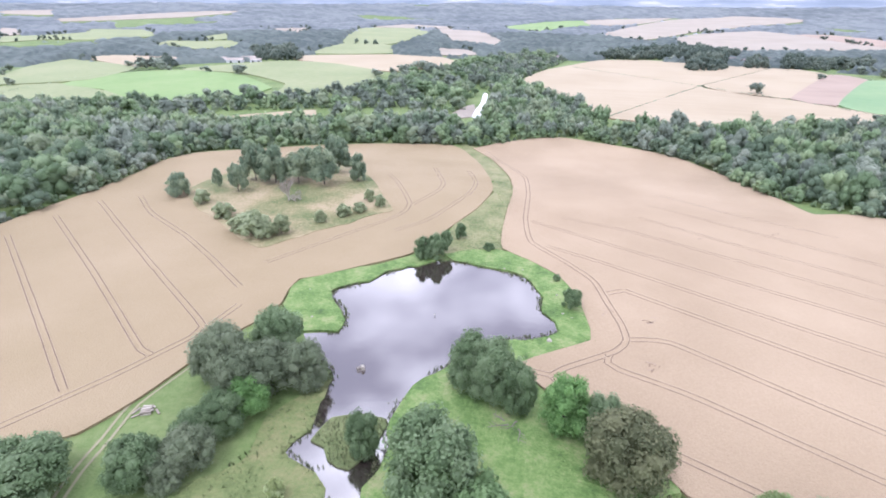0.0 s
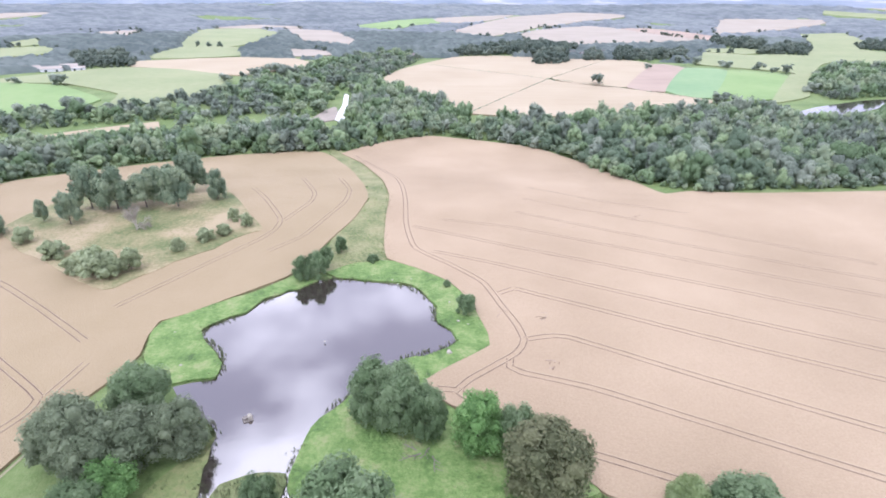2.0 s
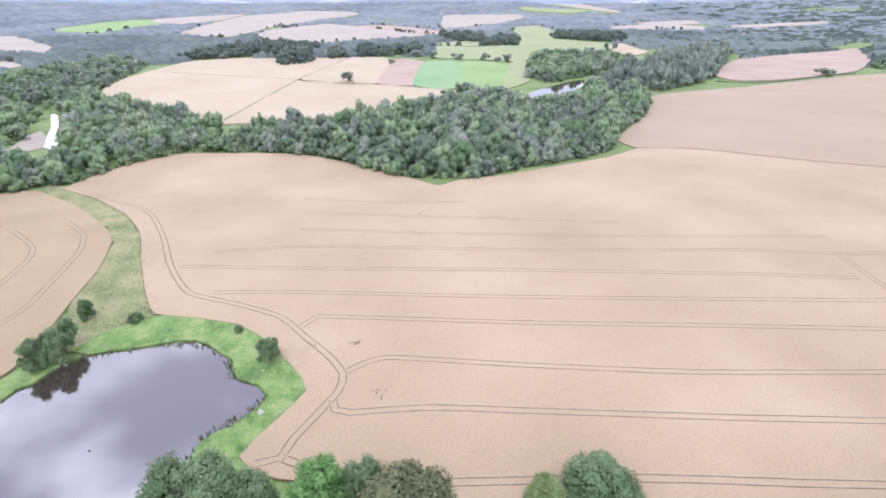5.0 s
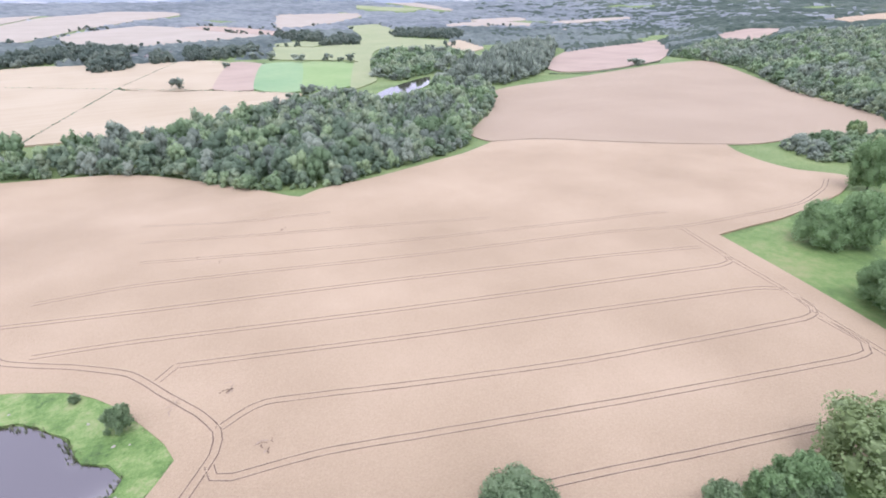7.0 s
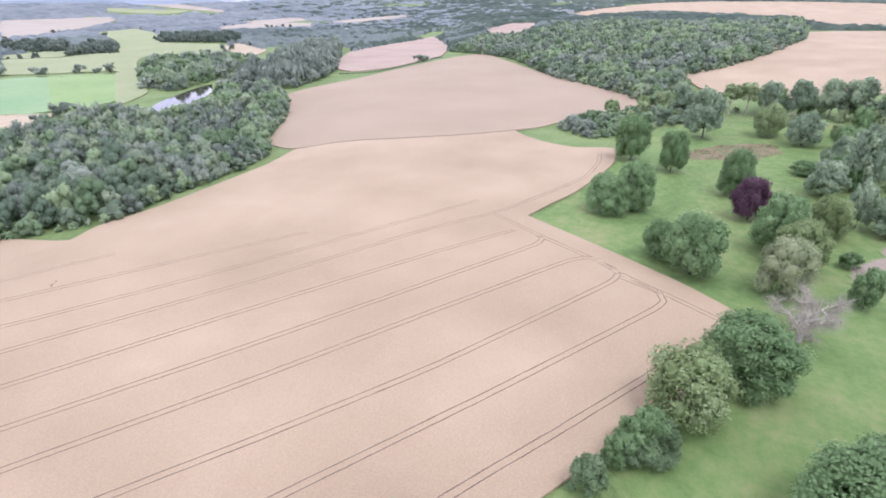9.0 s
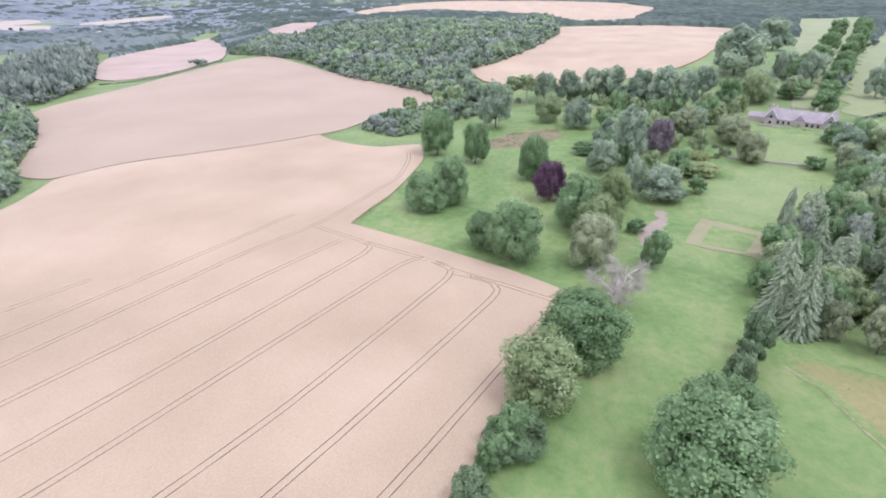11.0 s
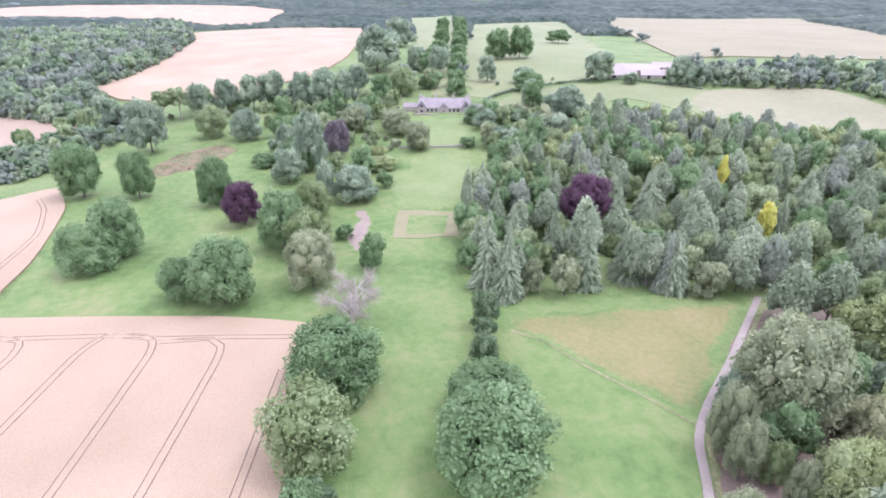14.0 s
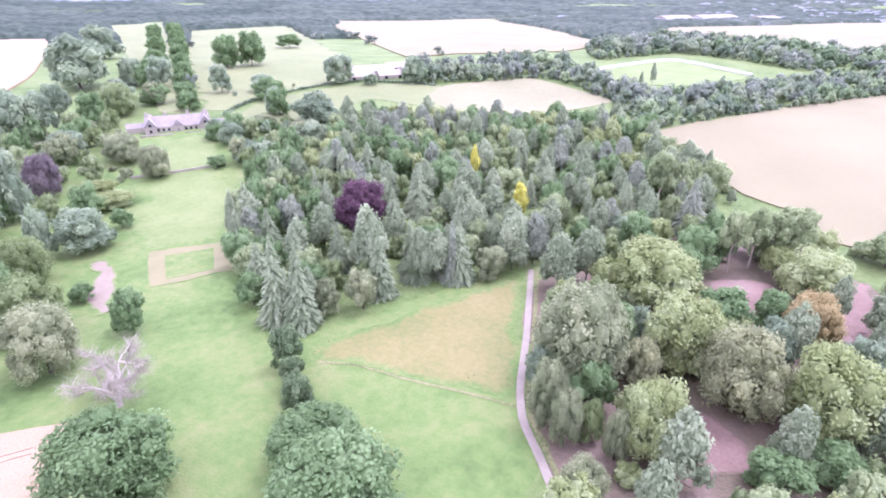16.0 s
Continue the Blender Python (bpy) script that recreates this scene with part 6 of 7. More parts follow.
CLEARED = [FIELD_WEST, FIELD_EAST, FIELD_NORTHEAST, WALLED_GARDEN, *FAR_WHEAT.values(), *FAR_STUBBLE.values(), *FAR_PLOUGH.values(), *FAR_GREEN.values(), *FAR_CLOVER.values(), *(pts for _, pts in FAR_LAND.values()), *PASTURE.values(), *WOODS.values(), *RIVER_SIGHT_GAPS]


def far_woods():
    """Copses of the nearer valley, outside the fields and the larger woods."""
    rng = np.random.default_rng(99)
    n = 2700
    r, a = np.sqrt(rng.uniform(430**2, 930**2, n)), rng.uniform(0, math.tau, n)
    xs, ys = 30 + r * np.cos(a), 30 + r * np.sin(a)
    keep = np.ones(n, bool)
    for poly in CLEARED:
        keep &= ~inside(xs, ys, poly)
    rows = []
    for x, y in zip(xs[keep], ys[keep]):
        if noise.noise((x / 210, y / 210, 4.2)) + 0.5 * noise.noise((x / 70, y / 70, 1.7)) < -0.1:
            continue
        if 0.8 * x - 0.6 * y > 150 and noise.noise((x / 40, y / 40, 8)) < 0.25:
            continue
        h = rng.uniform(7, 13)
        rows.append((x, y, h * rng.uniform(0.6, 0.95), h, rng.random() * math.tau, int(rng.integers(9))))
    join_copies("far_woodland", FAR_SHAPES, rows, LEAF["wood_grey"], "broken woods and copses of the valley", "woodland")


def far_canopy():
    """The closed tree cover of the wider valley: a rough sheet of crowns round all open land."""
    rng = np.random.default_rng(12)
    seg, rings = 880, [880.0]
    while rings[-1] < 3300:
        rings.append(rings[-1] * 1.0105)
    rr, aa = np.meshgrid(rings, np.arange(seg) * math.tau / seg, indexing="ij")
    rr, aa = rr + rng.uniform(-3, 3, rr.shape) * rr / 900, aa + rng.uniform(-0.0025, 0.0025, aa.shape)
    xs, ys = (30 + rr * np.cos(aa)).ravel(), (30 + rr * np.sin(aa)).ravel()
    clear = np.zeros(len(xs), bool)
    for poly in CLEARED:
        clear |= inside(xs, ys, poly) | inside(30 + (xs - 30) * 1.045, 30 + (ys - 30) * 1.045, poly)
    lumps = np.array([noise.noise((x / 90, y / 90, 2)) for x, y in zip(xs, ys)])
    glades = np.array([noise.noise((x / 420, y / 300, 7)) + 0.4 * noise.noise((x / 120, y / 120, 3)) for x, y in zip(xs, ys)])
    clear |= glades > 0.42
    land = np.array([height(x, y) for x, y in zip(xs, ys)])
    clear[:seg] = True
    zs = np.where(clear, land - 5, land + 6 + 3 * lumps + rng.uniform(-4, 4, len(xs)))
    verts = np.stack([xs, ys, zs], 1)
    tones = np.where(clear, 0, 0.4 * lumps + 0.6 * glades + rng.uniform(-0.45, 0.45, len(xs)))
    i, k = np.meshgrid(np.arange(len(rings) - 1), np.arange(seg), indexing="ij")
    i, k = i.ravel(), k.ravel()
    quads = np.stack([i * seg + k, (i + 1) * seg + k, (i + 1) * seg + (k + 1) % seg, i * seg + (k + 1) % seg], 1)
    wooded = ~clear[quads].all(1)
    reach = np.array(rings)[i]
    # Only the northern woods carry the haze tint; the south keeps dark green.
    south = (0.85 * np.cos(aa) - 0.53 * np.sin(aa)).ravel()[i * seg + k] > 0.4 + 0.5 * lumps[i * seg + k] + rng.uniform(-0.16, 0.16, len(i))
    for name, lo, hi, side, leaf, label in (("distant_woodland", 0, 1500, False, "hazy", "distant woods across the valley, haze tinted into the leaf colour"), ("remote_woodland", 1500, 9000, False, "remote", "remote woods under the hills, blue-grey haze in the leaf colour"), ("fir_plantation", 0, 9000, True, "fir", "dark dense fir plantation on rising ground")):
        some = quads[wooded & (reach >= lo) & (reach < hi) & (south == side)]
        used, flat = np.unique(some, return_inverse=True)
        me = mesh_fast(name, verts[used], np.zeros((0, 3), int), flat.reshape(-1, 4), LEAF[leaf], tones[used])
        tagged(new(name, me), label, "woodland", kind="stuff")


def hedgerow_trees():
    """Scattered trees along the edges of the valley fields."""
    rng = np.random.default_rng(31)
    rows = []
    for _, pts in FAR_LAND.values():
        for v in smooth_line(pts, 15, True):
            if 1000 < math.hypot(v.x, v.y) < 1900 and noise.noise((v.x / 60, v.y / 60, 1)) > 0.12:
                h = rng.uniform(5, 11)
                rows.append((v.x + rng.uniform(-3, 3), v.y + rng.uniform(-3, 3), h * rng.uniform(0.45, 0.7), h, rng.random() * 6, int(rng.integers(9))))
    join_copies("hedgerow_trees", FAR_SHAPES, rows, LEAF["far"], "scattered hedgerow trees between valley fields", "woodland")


far_woods()
far_canopy()
hedgerow_trees()


def hedge(pts, tall, wide, seed):
    rng = np.random.default_rng(seed)
    rows = [(v.x + rng.uniform(-0.3, 0.3), v.y + rng.uniform(-0.3, 0.3), wide * rng.uniform(0.8, 1.3), tall * rng.uniform(0.6, 1.3), rng.random() * 6, int(rng.integers(9))) for v in smooth_line(pts, wide * 0.75)]
    join_copies("hedge", TINY_SHAPES, rows, LEAF["wood"], "low dark green field hedge", "hedge")


for i, (key, pts) in enumerate(HEDGES.items()):
    if key == "field_join":
        ribbon("field_bank", pts, (-0.5,), 1.4, 0.5, MARGIN, "narrow brown grass bank between two wheat fields", "bank")
    else:
        hedge(pts, 1.6, 1.6, 40 + i)
hedge(DRIVE, 2.4, 1.6, 60)


# ---- buildings ----
def box(bm, x0, y0, z0, x1, y1, z1):
    v = [bm.verts.new(p) for p in ((x0, y0, z0), (x1, y0, z0), (x1, y1, z0), (x0, y1, z0), (x0, y0, z1), (x1, y0, z1), (x1, y1, z1), (x0, y1, z1))]
    for f in ((3, 2, 1, 0), (4, 5, 6, 7), (0, 1, 5, 4), (1, 2, 6, 5), (2, 3, 7, 6), (3, 0, 4, 7)):
        bm.faces.new([v[i] for i in f])


def gable(bm, x0, y0, x1, y1, z0, z1, along="x", over=0.35):
    """A pitched roof body from the eaves z0 to the ridge z1."""
    x0, y0, x1, y1 = x0 - over, y0 - over, x1 + over, y1 + over
    if along == "x":
        m = (y0 + y1) / 2
        p = [(x0, y0, z0), (x1, y0, z0), (x1, y1, z0), (x0, y1, z0), (x0, m, z1), (x1, m, z1)]
        f = ((0, 1, 5, 4), (2, 3, 4, 5), (1, 2, 5), (3, 0, 4), (3, 2, 1, 0))
    else:
        m = (x0 + x1) / 2
        p = [(x0, y0, z0), (x1, y0, z0), (x1, y1, z0), (x0, y1, z0), (m, y0, z1), (m, y1, z1)]
        f = ((1, 2, 5, 4), (3, 0, 4, 5), (0, 1, 4), (2, 3, 5), (3, 2, 1, 0))
    v = [bm.verts.new(q) for q in p]
    for q in f:
        bm.faces.new([v[i] for i in q])


def solid(name, mat, parent, *boxes, label=""):
    bm = bmesh.new()
    for b in boxes:
        box(bm, *b)
    return part(name, bm, mat, parent, label)


def roof(name, mat, parent, *args, label="", **kw):
    bm = bmesh.new()
    gable(bm, *args, **kw)
    return part(name, bm, mat, parent, label)


def country_house():
    a, b = Vector(HOUSE_WEST), Vector(HOUSE_EAST)
    mid_p, d = (a + b) / 2, (b - a).normalized()
    house = tagged(new("country_house"), "long pale stone country house with grey slate roofs", "house")
    turn = math.atan2(d.y, d.x)
    base = min(height(*(a + Vector((0, 0)))), height(*b)) - 0.2
    house.matrix_basis = Matrix.Translation((mid_p.x, mid_p.y, base)) @ Matrix.Rotation(turn, 4, "Z")
    # the front looks along -y of the house
    solid("wall", STONE, house, (-17, 0, 0, 17, 14, 3.6))
    roof("roof", SLATE, house, -17, 0, 17, 14, 3.6, 8.8)
    for x in (-17.5, 11.5):
        wing = solid("wing", STONE, house, (x, -2.0, 0, x + 6, 14.4, 4.2))
        roof("wing_roof", SLATE, house, x, -2.0, x + 6, 14.4, 4.2, 9.4, along="y")
        for z in (1.0, 4.4):
            solid("window", DARK_GLASS, wing, (x + 2.3, -2.06 - (0.34 if z > 4 else 0), z, x + 3.7, -1.94, z + 1.5))
    for x in (-17.5, 11.5):
        bm = bmesh.new()
        for side in (-1, 1):
            v = [bm.verts.new((x + 3 + side * u, -2.62 + dy, z + dz)) for dy in (0, 0.24) for u, z, dz in ((0, 9.4, 0.25), (3.6, 4.2, 0.2), (3.6, 4.2, -0.25), (0, 9.4, -0.3))]
            for f in ((0, 1, 2, 3), (7, 6, 5, 4), (0, 4, 5, 1), (1, 5, 6, 2), (2, 6, 7, 3)):
                bm.faces.new([v[i] for i in f])
        part("bargeboard", bm, WHITE_PAINT, house, "white painted gable boards")
    bay = solid("bay", STONE, house, (-2.6, -1.6, 0, 2.6, 0.2, 4.0))
    roof("bay_roof", SLATE, house, -2.6, -1.6, 2.6, 6, 4.0, 7.4, along="y")
    for i in range(8):
        x = -10.6 + 2.7 * i + (1.0 if i > 3 else 0)
        if abs(x) < 2.8:
            continue
        for z in (1.1,):
            solid("window", DARK_GLASS, house, (x - 0.6, -0.06, z, x + 0.6, 0.06, z + 1.6))
    solid("door", TIMBER, bay, (-0.7, -1.66, 0.1, 0.7, -1.54, 2.4))
    for x, y in ((-16, 7), (-6, 7), (6, 7), (16, 7)):
        stack = solid("chimney", STONE, house, (x - 0.8, y - 0.5, 7.0, x + 0.8, y + 0.5, 10.6))
        for dx in (-0.4, 0.4):
            solid("chimney_pot", PALE_ROOF, stack, (x + dx - 0.18, y - 0.18, 10.6, x + dx + 0.18, y + 0.18, 11.2))
    solid("service_wing", STONE, house, (-27, 3, 0, -17.4, 9, 3.4))
    roof("service_roof", SLATE, house, -27, 3, -17.4, 9, 3.4, 5.6)
    solid("service_wing", STONE, house, (17.4, 2, 0, 25, 8, 3.2))
    roof("service_roof", SLATE, house, 17.4, 2, 25, 8, 3.2, 5.2)
    terrace = tagged(new("terrace"), "pale stone terrace before the house front", "terrace")
    terrace.matrix_basis = house.matrix_basis
    solid("paving", GRAVEL, terrace, (-20, -7, -0.6, 20, -2.6, 0.35))
    solid("balustrade", STONE, terrace, (-20, -7.3, 0.2, -3, -7.0, 1.1), (3, -7.3, 0.2, 20, -7.0, 1.1))


country_house()


def barn(x, y, turn, length, depth, eaves, ridge, roof_mat=PALE_ROOF, wall_mat=STONE, label="farm building with a pale weathered sheet roof", doors=2):
    ob = tagged(new("farm_building"), label, "barn")
    ob.matrix_basis = Matrix.Translation((x, y, height(x, y) - 0.3)) @ Matrix.Rotation(turn, 4, "Z")
    solid("wall", wall_mat, ob, (-length / 2, -depth / 2, 0, length / 2, depth / 2, eaves))
    roof("roof", roof_mat, ob, -length / 2, -depth / 2, length / 2, depth / 2, eaves, ridge)
    for i in range(doors):
        u = -length / 2 + length * (i + 0.5) / doors
        solid("door", DARK_GLASS, ob, (u - 1.3, -depth / 2 - 0.06, 0, u + 1.3, -depth / 2 + 0.05, min(3, eaves - 0.4)))
    return ob


fa, fb = Vector(FARM_A), Vector(FARM_B)
fd = (fb - fa).normalized()
ft = math.atan2(fd.y, fd.x)
fn = Vector((-fd.y, fd.x))
if fn.x < 0:
    fn = -fn
for along, back, length, depth, eaves, ridge in ((6, 2, 24, 11, 2.6, 6.2), (33, 0, 24, 12, 2.8, 6.8), (20, 19, 40, 15, 3.4, 8), (54, 10, 18, 12, 3.2, 7.4), (0, 26, 22, 12, 3.0, 7.0), (50, 30, 26, 12, 3.2, 7.2)):
    p = fa + fd * along + fn * back
    barn(p.x, p.y, ft, length, depth, eaves, ridge)
for (ax, ay), (bx, by), spots in ((FARMSTEAD_A, FARMSTEAD_B, ((0, 0, 32, 13, 4, 7), (34, 22, 20, 11, 4, 7), (48, 4, 26, 12, 5, 8), (66, 20, 18, 10, 4, 7), (74, -4, 24, 11, 4, 7), (92, 10, 20, 12, 5, 8), (104, -8, 16, 9, 4, 6))), (BARN_A, BARN_B, ((40, 0, 90, 40, 10, 15), (190, 10, 130, 45, 11, 16), (380, 0, 80, 40, 9, 14)))):
    d = (Vector((bx, by)) - Vector((ax, ay))).normalized()
    for along, off, length, depth, eaves, ridge in spots:
        barn(ax + d.x * along - d.y * off, ay + d.y * along + d.x * off, math.atan2(d.y, d.x), length, depth, eaves, ridge, label="distant pale farm shed in the valley", wall_mat=WHITE_PAINT)
for x, y, turn in ((168, 978, 0.3), (183, 962, 1.2), (206, 985, 0.5), (222, 1000, 0.2)):
    barn(x, y, turn, 14, 8, 4.5, 8, SLATE, WHITE_PAINT, "white cottage among valley trees by a lane", 1)
barn(1164, 989, 0.8, 46, 18, 5, 9, PALE_ROOF, WHITE_PAINT, "long white shed across the valley", 2)
barn(WHITE_COTTAGE[0], WHITE_COTTAGE[1], 0.4, 13, 8, 5, 8, SLATE, WHITE_PAINT, "small white cottage among valley trees", 1)


def garden_wall():
    line = smooth_line(WALLED_GARDEN[:3], 6)
    ob = tagged(new("garden_wall"), "pale stone wall round the kitchen garden", "wall", kind="structure")
    bm = bmesh.new()
    for a, b in zip(line[:-1], line[1:]):
        d = (b - a).normalized() * 0.3
        nrm = Vector((-d.y, d.x))
        za, zb = height(a.x, a.y), height(b.x, b.y)
        v = [bm.verts.new(q) for q in ((a.x - nrm.x, a.y - nrm.y, za - 0.5), (b.x - nrm.x, b.y - nrm.y, zb - 0.5), (b.x + nrm.x, b.y + nrm.y, zb - 0.5), (a.x + nrm.x, a.y + nrm.y, za - 0.5), (a.x - nrm.x, a.y - nrm.y, za + 3), (b.x - nrm.x, b.y - nrm.y, zb + 3), (b.x + nrm.x, b.y + nrm.y, zb + 3), (a.x + nrm.x, a.y + nrm.y, za + 3))]
        for f in ((4, 5, 6, 7), (0, 1, 5, 4), (1, 2, 6, 5), (2, 3, 7, 6), (3, 0, 4, 7)):
            bm.faces.new([v[i] for i in f])
    part("masonry", bm, WHITE_PAINT, ob)


garden_wall()


# ---- grasses, reeds and small things ----
def tuft_arrays(rng, blades, wide):
    verts, tris = [], []
    for _ in range(blades):
        a = rng.random() * math.tau
        lean = rng.uniform(0.1, 0.5)
        base = Vector((math.cos(a + 1.3), math.sin(a + 1.3), 0)) * rng.uniform(0, 0.35)
        side = Vector((-math.sin(a), math.cos(a), 0)) * wide
        k = len(verts)
        verts += [tuple(base - side), tuple(base + side), tuple(base + Vector((math.cos(a) * lean, math.sin(a) * lean, rng.uniform(0.6, 1.0))))]
        tris.append((k, k + 1, k + 2))
    return np.array(verts), np.array(tris), np.zeros((0, 4), int), np.zeros(3 * blades)


rng_tuft = np.random.default_rng(5)
TUFTS = [tuft_arrays(rng_tuft, 7, 0.16) for _ in range(5)]


def tufts(name, outlines, gap, tall, wide, mat, label, seed, lift=0.3, avoid=(), patchy=-0.1):
    rows = []
    for k, outline in enumerate(outlines):
        spots, rng = scatter([(v.x, v.y) for v in smooth_line(outline, 6, True)], gap, seed + k, avoid)
        for x, y in spots:
            if noise.noise((x * 0.12, y * 0.12, seed)) + 0.6 * noise.noise((x * 0.5, y * 0.5, 2)) < patchy:
                continue
            rows.append((x, y, rng.uniform(*wide), rng.uniform(*tall) + lift, rng.random() * 6, int(rng.integers(9))))
    return join_copies(name, TUFTS, rows, mat, label, "grass")


LUSH = leafage("lush_grass_blades", (0.1, 0.16, 0.05), (0.17, 0.26, 0.08), (0.27, 0.33, 0.13))
STRAW = leafage("straw_grass_blades", (0.16, 0.17, 0.08), (0.25, 0.25, 0.13), (0.36, 0.33, 0.2))
RUSH = leafage("dark_rush_blades", (0.085, 0.105, 0.045), (0.135, 0.16, 0.075), (0.2, 0.21, 0.115))
tufts("bank_grass", [BANK_WEST, BANK_EAST, BANK_SOUTH], 1.5, (0.25, 0.7), (0.4, 0.8), LUSH, "lush uneven grass tufts on the pond bank", 3, 0.5, [POND], 0.05)
tufts("strip_grass", [STRIP], 1.5, (0.4, 0.9), (0.5, 0.9), LUSH, "tussocks along the grass strip", 13, 0.3, [], 0.0)
tufts("copse_grass", [ROUGH_COPSE], 1.9, (0.4, 0.9), (0.5, 1.0), STRAW, "tall tawny grass tufts in the copse", 23, 0.7, [], -0.05)
tufts("marsh_grass", [MARSH], 1.3, (0.5, 1.1), (0.5, 0.9), RUSH, "brownish rushes beside the water", 33, 0.3, [POND], 0.0)
tufts("island_reeds", [REED_ISLAND], 0.9, (0.9, 1.7), (0.5, 0.9), RUSH, "grey-green reeds on the island", 43, 0.5, [], -0.6)
tufts("bracken_fronds", [BRACKEN], 1.6, (0.5, 1.3), (0.7, 1.3), BRACKEN_MAT, "clumps of browning bracken in the park", 73, 0.1, [], 0.05)
tufts("hay_grass", [PASTURE["hay"]], 2.2, (0.3, 0.6), (0.5, 0.9), STRAW, "seeding hay grass tufts", 53, 0.1, [], 0.05)


def field_margin(name, line, seed):
    """Dry and seeding grass along the foot of the wheat."""
    rng = np.random.default_rng(seed)
    rows = []
    for v in smooth_line(line, 0.8):
        for _ in range(3):
            x, y = v.x + rng.normal() * 0.9, v.y + rng.normal() * 0.9
            rows.append((x, y, rng.uniform(0.4, 0.9), rng.uniform(0.8, 1.3), rng.random() * 6, int(rng.integers(9))))
    join_copies(name, TUFTS, rows, STRAW, "dry grass margin along the wheat field", "grass")


field_margin("margin_grass", BANK_EAST[-9:], 61)
field_margin("margin_grass", BANK_WEST[:5], 62)
field_margin("margin_grass", STRIP[1:8], 63)
field_margin("margin_grass", BANK_SOUTH[8:13], 64)


def shore_reeds():
    rng = np.random.default_rng(8)
    rows = []
    for v in smooth_line(POND, 0.7, True):
        if noise.noise((v.x * 0.09, v.y * 0.09, 6)) < -0.22:
            continue
        for _ in range(4):
            x, y = v.x + rng.normal() * 0.7, v.y + rng.normal() * 0.7
            rows.append((x, y, rng.uniform(0.4, 0.8), rng.uniform(0.7, 1.5), rng.random() * 6, int(rng.integers(9))))
    join_copies("shore_reeds", TUFTS, rows, RUSH, "dark reed fringe round the pond", "reeds")


shore_reeds()


def slab(bm, cx, cy, z, lx, ly, lz, turn=0.0, tilt=0.0):
    m = Matrix.Translation((cx, cy, z)) @ Matrix.Rotation(turn, 4, "Z") @ Matrix.Rotation(tilt, 4, "Y")
    v = [bm.verts.new(m @ Vector((sx * lx / 2, sy * ly / 2, sz * lz / 2))) for sx in (-1, 1) for sy in (-1, 1) for sz in (-1, 1)]
    for f in ((0, 1, 3, 2), (4, 6, 7, 5), (0, 4, 5, 1), (2, 3, 7, 6), (0, 2, 6, 4), (1, 5, 7, 3)):
        bm.faces.new([v[i] for i in f])


def timber_stack():
    root = tagged(new("timber_stack"), "untidy stack of pale sawn boards on grass", "timber stack")
    rng = random.Random(4)
    for i in range(14):
        bm = bmesh.new()
        layer = i // 5
        slab(bm, rng.uniform(-0.3, 0.3), (i % 5 - 2) * 0.55 + rng.uniform(-0.15, 0.15), 0.16 + layer * 0.26, 2.2 + rng.uniform(-0.5, 0.5), 0.4, 0.2, rng.uniform(-0.22, 0.22), rng.uniform(-0.03, 0.03))
        part("board", bm, GRAVEL if i % 3 else BLEACHED, root)
    for x, y, t in ((-2.3, 0.6, 0.9), (-2.0, -1.0, 0.3), (2.1, -0.9, 2.0)):
        bm = bmesh.new()
        slab(bm, x, y, 0.12, 2.0, 0.4, 0.18, t)
        part("board", bm, GRAVEL, root)
    root.matrix_basis = pose(*STACK, height(*STACK) + 0.02, 0, 0, 35)


timber_stack()


def raft():
    root = tagged(new("raft"), "small weathered nesting raft afloat on the pond", "raft")
    bm = bmesh.new()
    for k in range(5):
        slab(bm, (k - 2) * 0.42, 0, 0.12, 0.36, 1.7, 0.16)
    part("deck", bm, TIMBER, root)
    bm = bmesh.new()
    bmesh.ops.create_cone(bm, cap_ends=True, segments=10, radius1=0.55, radius2=0.4, depth=1.1, matrix=Matrix.Translation((0.35, 0, 0.6)) @ Matrix.Rotation(radians(80), 4, "X"))
    part("barrel", bm, STONE, root, "pale drum lying on the raft")
    bm = bmesh.new()
    slab(bm, -0.6, 0.2, 0.4, 0.8, 0.9, 0.45, 0.4)
    part("box", bm, TIMBER, root)
    root.matrix_basis = pose(*RAFT, height(-40, 90) + 0.06, 0, 0, 30)


raft()


def stone(x, y, r, lift, seed):
    rng = random.Random(seed)
    bm = bmesh.new()
    bmesh.ops.create_icosphere(bm, subdivisions=2, radius=1)
    for v in bm.verts:
        v.co *= 1 + 0.25 * noise.noise(v.co * 1.7 + Vector((seed, 0, 0)))
        v.co = Vector((v.co.x * r, v.co.y * r * 0.8, max(v.co.z, -0.2) * r * 0.6))
    root = tagged(new("boulder"), "pale boulder lying on the grassy pond bank", "boulder", group="bank boulders")
    part("rock", bm, STONE, root)
    root.matrix_basis = pose(x, y, height(x, y) + lift, 0, 0, rng.random() * 360)


for i, (x, y, r) in enumerate(BOULDERS):
    stone(x, y, r * 0.7, 0.55, 60 + i)


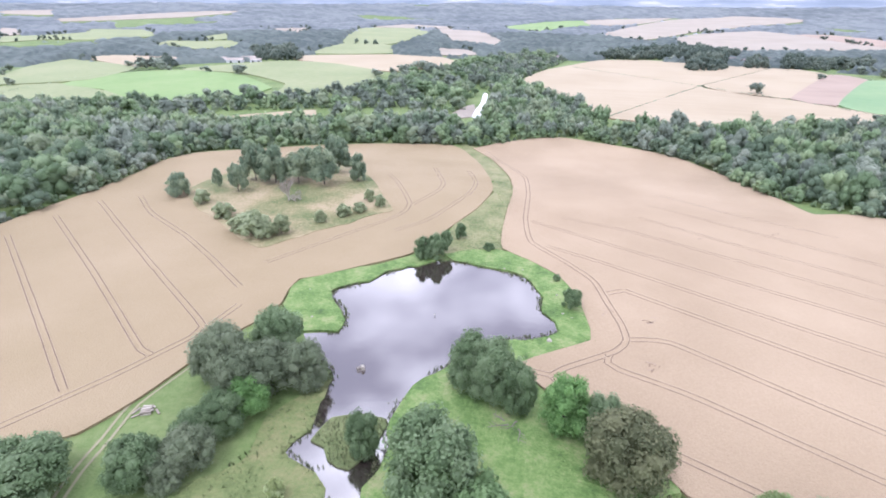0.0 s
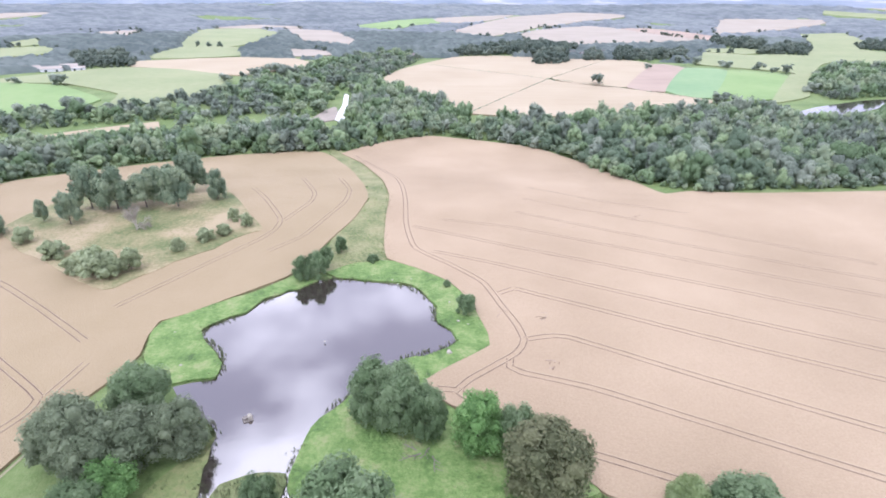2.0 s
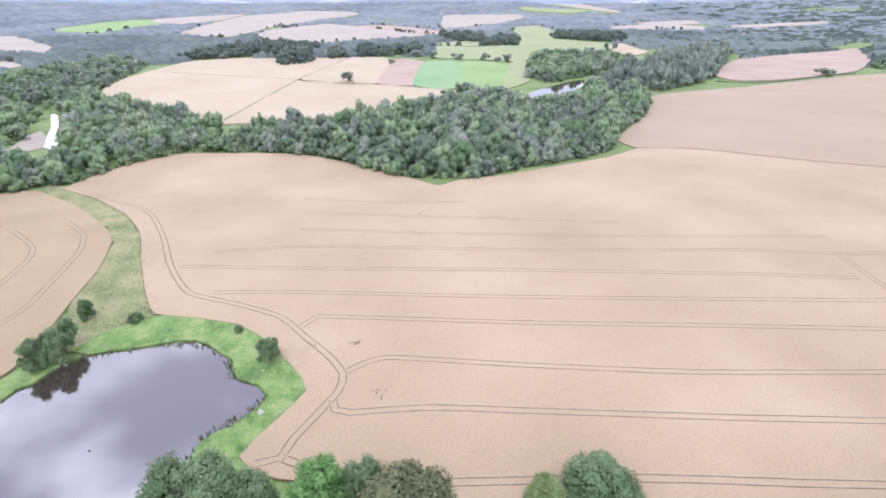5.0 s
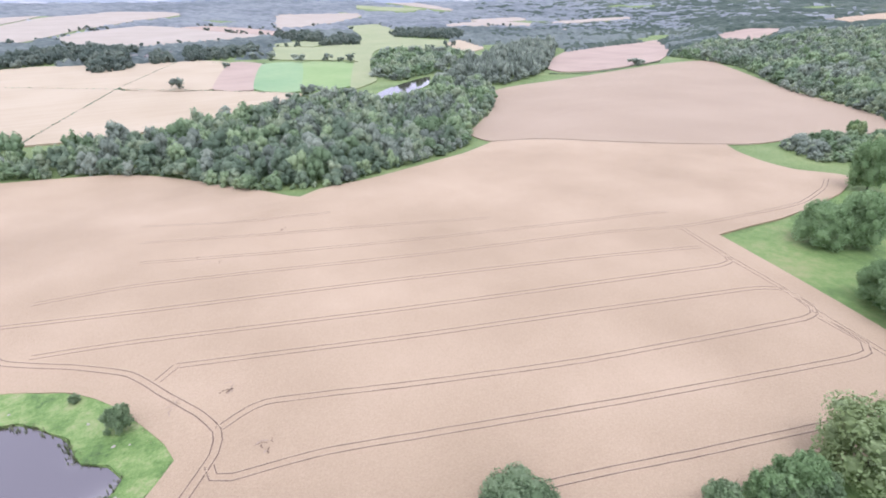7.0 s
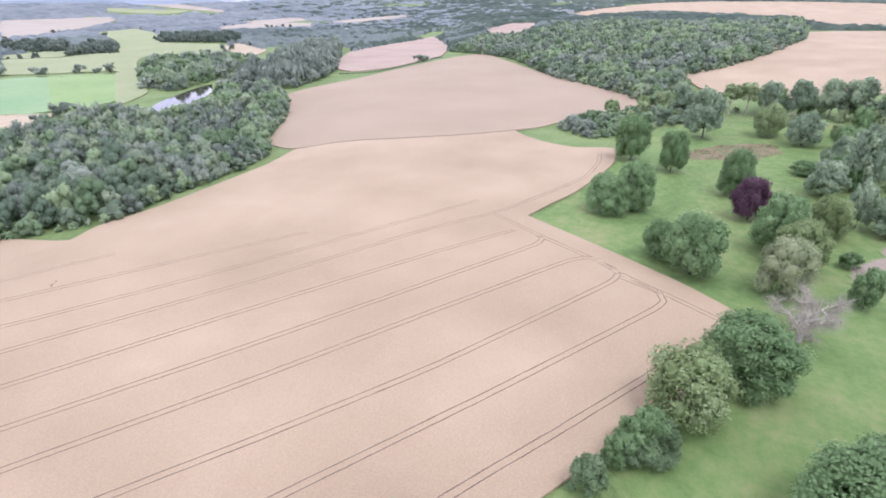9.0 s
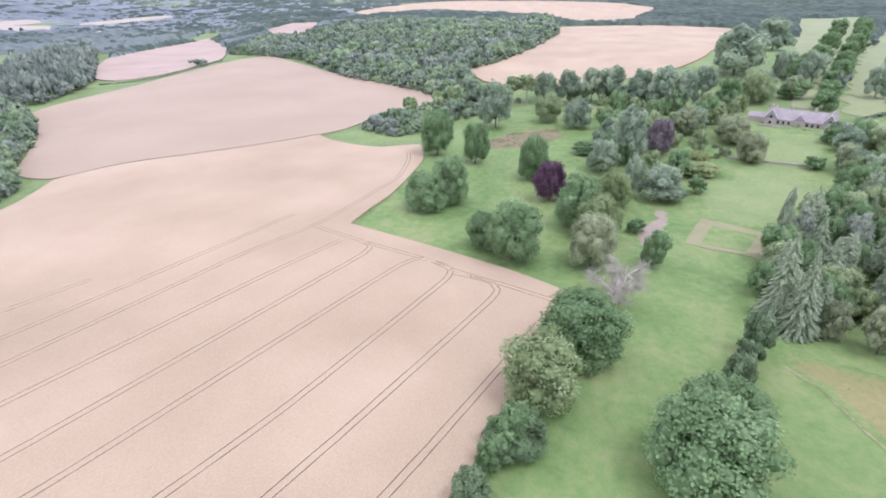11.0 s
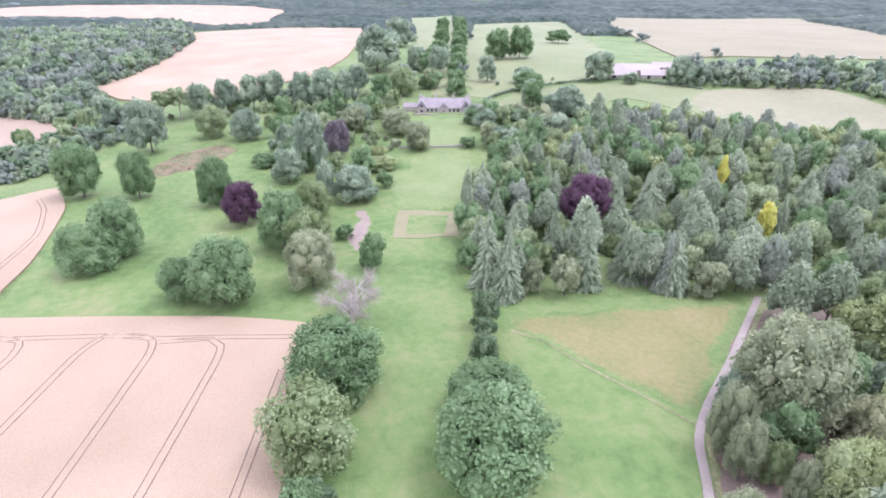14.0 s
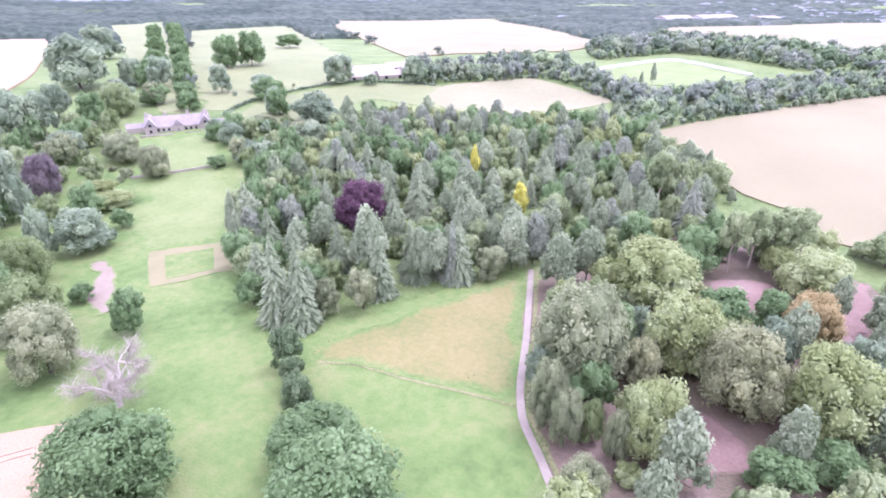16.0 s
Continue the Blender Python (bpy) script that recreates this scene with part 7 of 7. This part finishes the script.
def fallen_branch(x, y, length, turn, seed):
    rng = random.Random(seed)
    root = tagged(new("fallen_branch"), "bare grey fallen branch lying on grass", "branch", group="fallen branches")
    verts, quads = [], []

    def rod(a, b, ra, rb):
        d = (b - a).normalized()
        side = d.orthogonal().normalized()
        other = d.cross(side)
        at = len(verts)
        for q, w in ((a, ra), (b, rb)):
            verts.extend(tuple(q + (side * math.cos(math.tau * i / 5) + other * math.sin(math.tau * i / 5)) * w) for i in range(5))
        quads.extend((at + i, at + (i + 1) % 5, at + 5 + (i + 1) % 5, at + 5 + i) for i in range(5))

    a = Vector((0, 0, 0.12))
    for k in range(4):
        b = a + Vector((length / 4, rng.uniform(-0.3, 0.3), rng.uniform(-0.02, 0.06)))
        rod(a, b, 0.16 - 0.03 * k, 0.13 - 0.03 * k)
        if k:
            rod(a, a + Vector((rng.uniform(0.5, 1.4), rng.choice((-1, 1)) * rng.uniform(0.7, 1.6), rng.uniform(0, 0.5))), 0.07, 0.03)
        a = b
    ob = new("limb", mesh_of("limb", verts, quads, TIMBER))
    ob.parent = root
    root.matrix_basis = pose(x, y, height(x, y) + 0.42, 0, 0, turn)


for i, (dx, dy, n, turn) in enumerate(((0, 0, 4.5, 200), (1.5, 1.5, 3.5, 250), (2.2, -0.6, 4.0, 285), (-1.0, 0.8, 3.2, 160))):
    fallen_branch(BRANCHES[0] + dx, BRANCHES[1] + dy, n, turn, i)
fallen_branch(FALLEN_LOG[0], FALLEN_LOG[1], 6, 40, 9)


def white_trailer(x, y, turn):
    root = tagged(new("livestock_trailer"), "small white trailer parked beside the shelter belt", "trailer", group="parked trailers")
    bm = bmesh.new()
    slab(bm, 0, 0, 1.6, 4.6, 2.1, 2.0)
    bmesh.ops.bevel(bm, geom=bm.edges[:], offset=0.18, segments=2, affect="EDGES")
    part("body", bm, WHITE_PAINT, root)
    for sx in (-0.6, 0.6):
        for sy in (-1.05, 1.05):
            bm = bmesh.new()
            bmesh.ops.create_cone(bm, cap_ends=True, segments=14, radius1=0.36, radius2=0.36, depth=0.24, matrix=Matrix.Translation((sx, sy, 0.36)) @ Matrix.Rotation(radians(90), 4, "X"))
            part("wheel", bm, DARK_GLASS, root)
    bm = bmesh.new()
    slab(bm, 2.9, 0, 0.6, 1.4, 0.16, 0.16)
    part("drawbar", bm, TIMBER, root)
    root.matrix_basis = pose(x, y, height(x, y), 0, 0, turn)


white_trailer(*VAN_A, 20)
white_trailer(*VAN_B, 24)


def garden_terrace_wall():
    line = smooth_line(TERRACE_WALL, 4)
    root = tagged(new("lawn_wall"), "low pale stone wall across the lawn", "wall", kind="structure")
    for a, b in zip(line[:-1], line[1:]):
        m, d = (a + b) / 2, b - a
        bm = bmesh.new()
        slab(bm, m.x, m.y, height(m.x, m.y) + 0.45, d.length + 0.02, 0.5, 1.3, math.atan2(d.y, d.x))
        part("coping", bm, STONE, root)


garden_terrace_wall()
def scuffs(outline, seed):
    """Short crooked marks where the standing corn has been trampled."""
    rng = random.Random(seed)
    cx, cy = sum(p[0] for p in outline) / len(outline), sum(p[1] for p in outline) / len(outline)
    rx, ry = max(p[0] for p in outline) - cx, max(p[1] for p in outline) - cy
    root = tagged(new("trampled_corn"), "short dark scuffs trampled into the wheat", "flattened crop", kind="structure")
    for _ in range(6):
        x, y, a = cx + rng.uniform(-1.3, 1.3) * rx, cy + rng.uniform(-1.3, 1.3) * ry, rng.uniform(2.2, 3.3) + rng.choice((0, 1.2))
        n = rng.uniform(0.4, 1.3)
        pts = [(x, y), (x + n * math.cos(a), y + n * math.sin(a)), (x + 2 * n * math.cos(a + 0.35), y + 2 * n * math.sin(a + 0.35))]
        strip = ribbon("scuff", pts, (0,), rng.uniform(0.14, 0.3), 0.66, TRAM if rng.random() < 0.5 else FLAT_CROP, "", "", step=1.0)
        strip.parent = root


for i, pts in enumerate(FLATTENED.values()):
    scuffs(pts, i)
ribbon("path_verge", GRAVEL_PATH, (1.9,), 1.1, 0.16, STRIP_GRASS, "dark grass verge beside the path", "verge")
ribbon("meadow_ditch", MEADOW_LINE, (0,), 0.75, 0.11, STRIP_GRASS, "dull overgrown line across the meadow", "ditch")
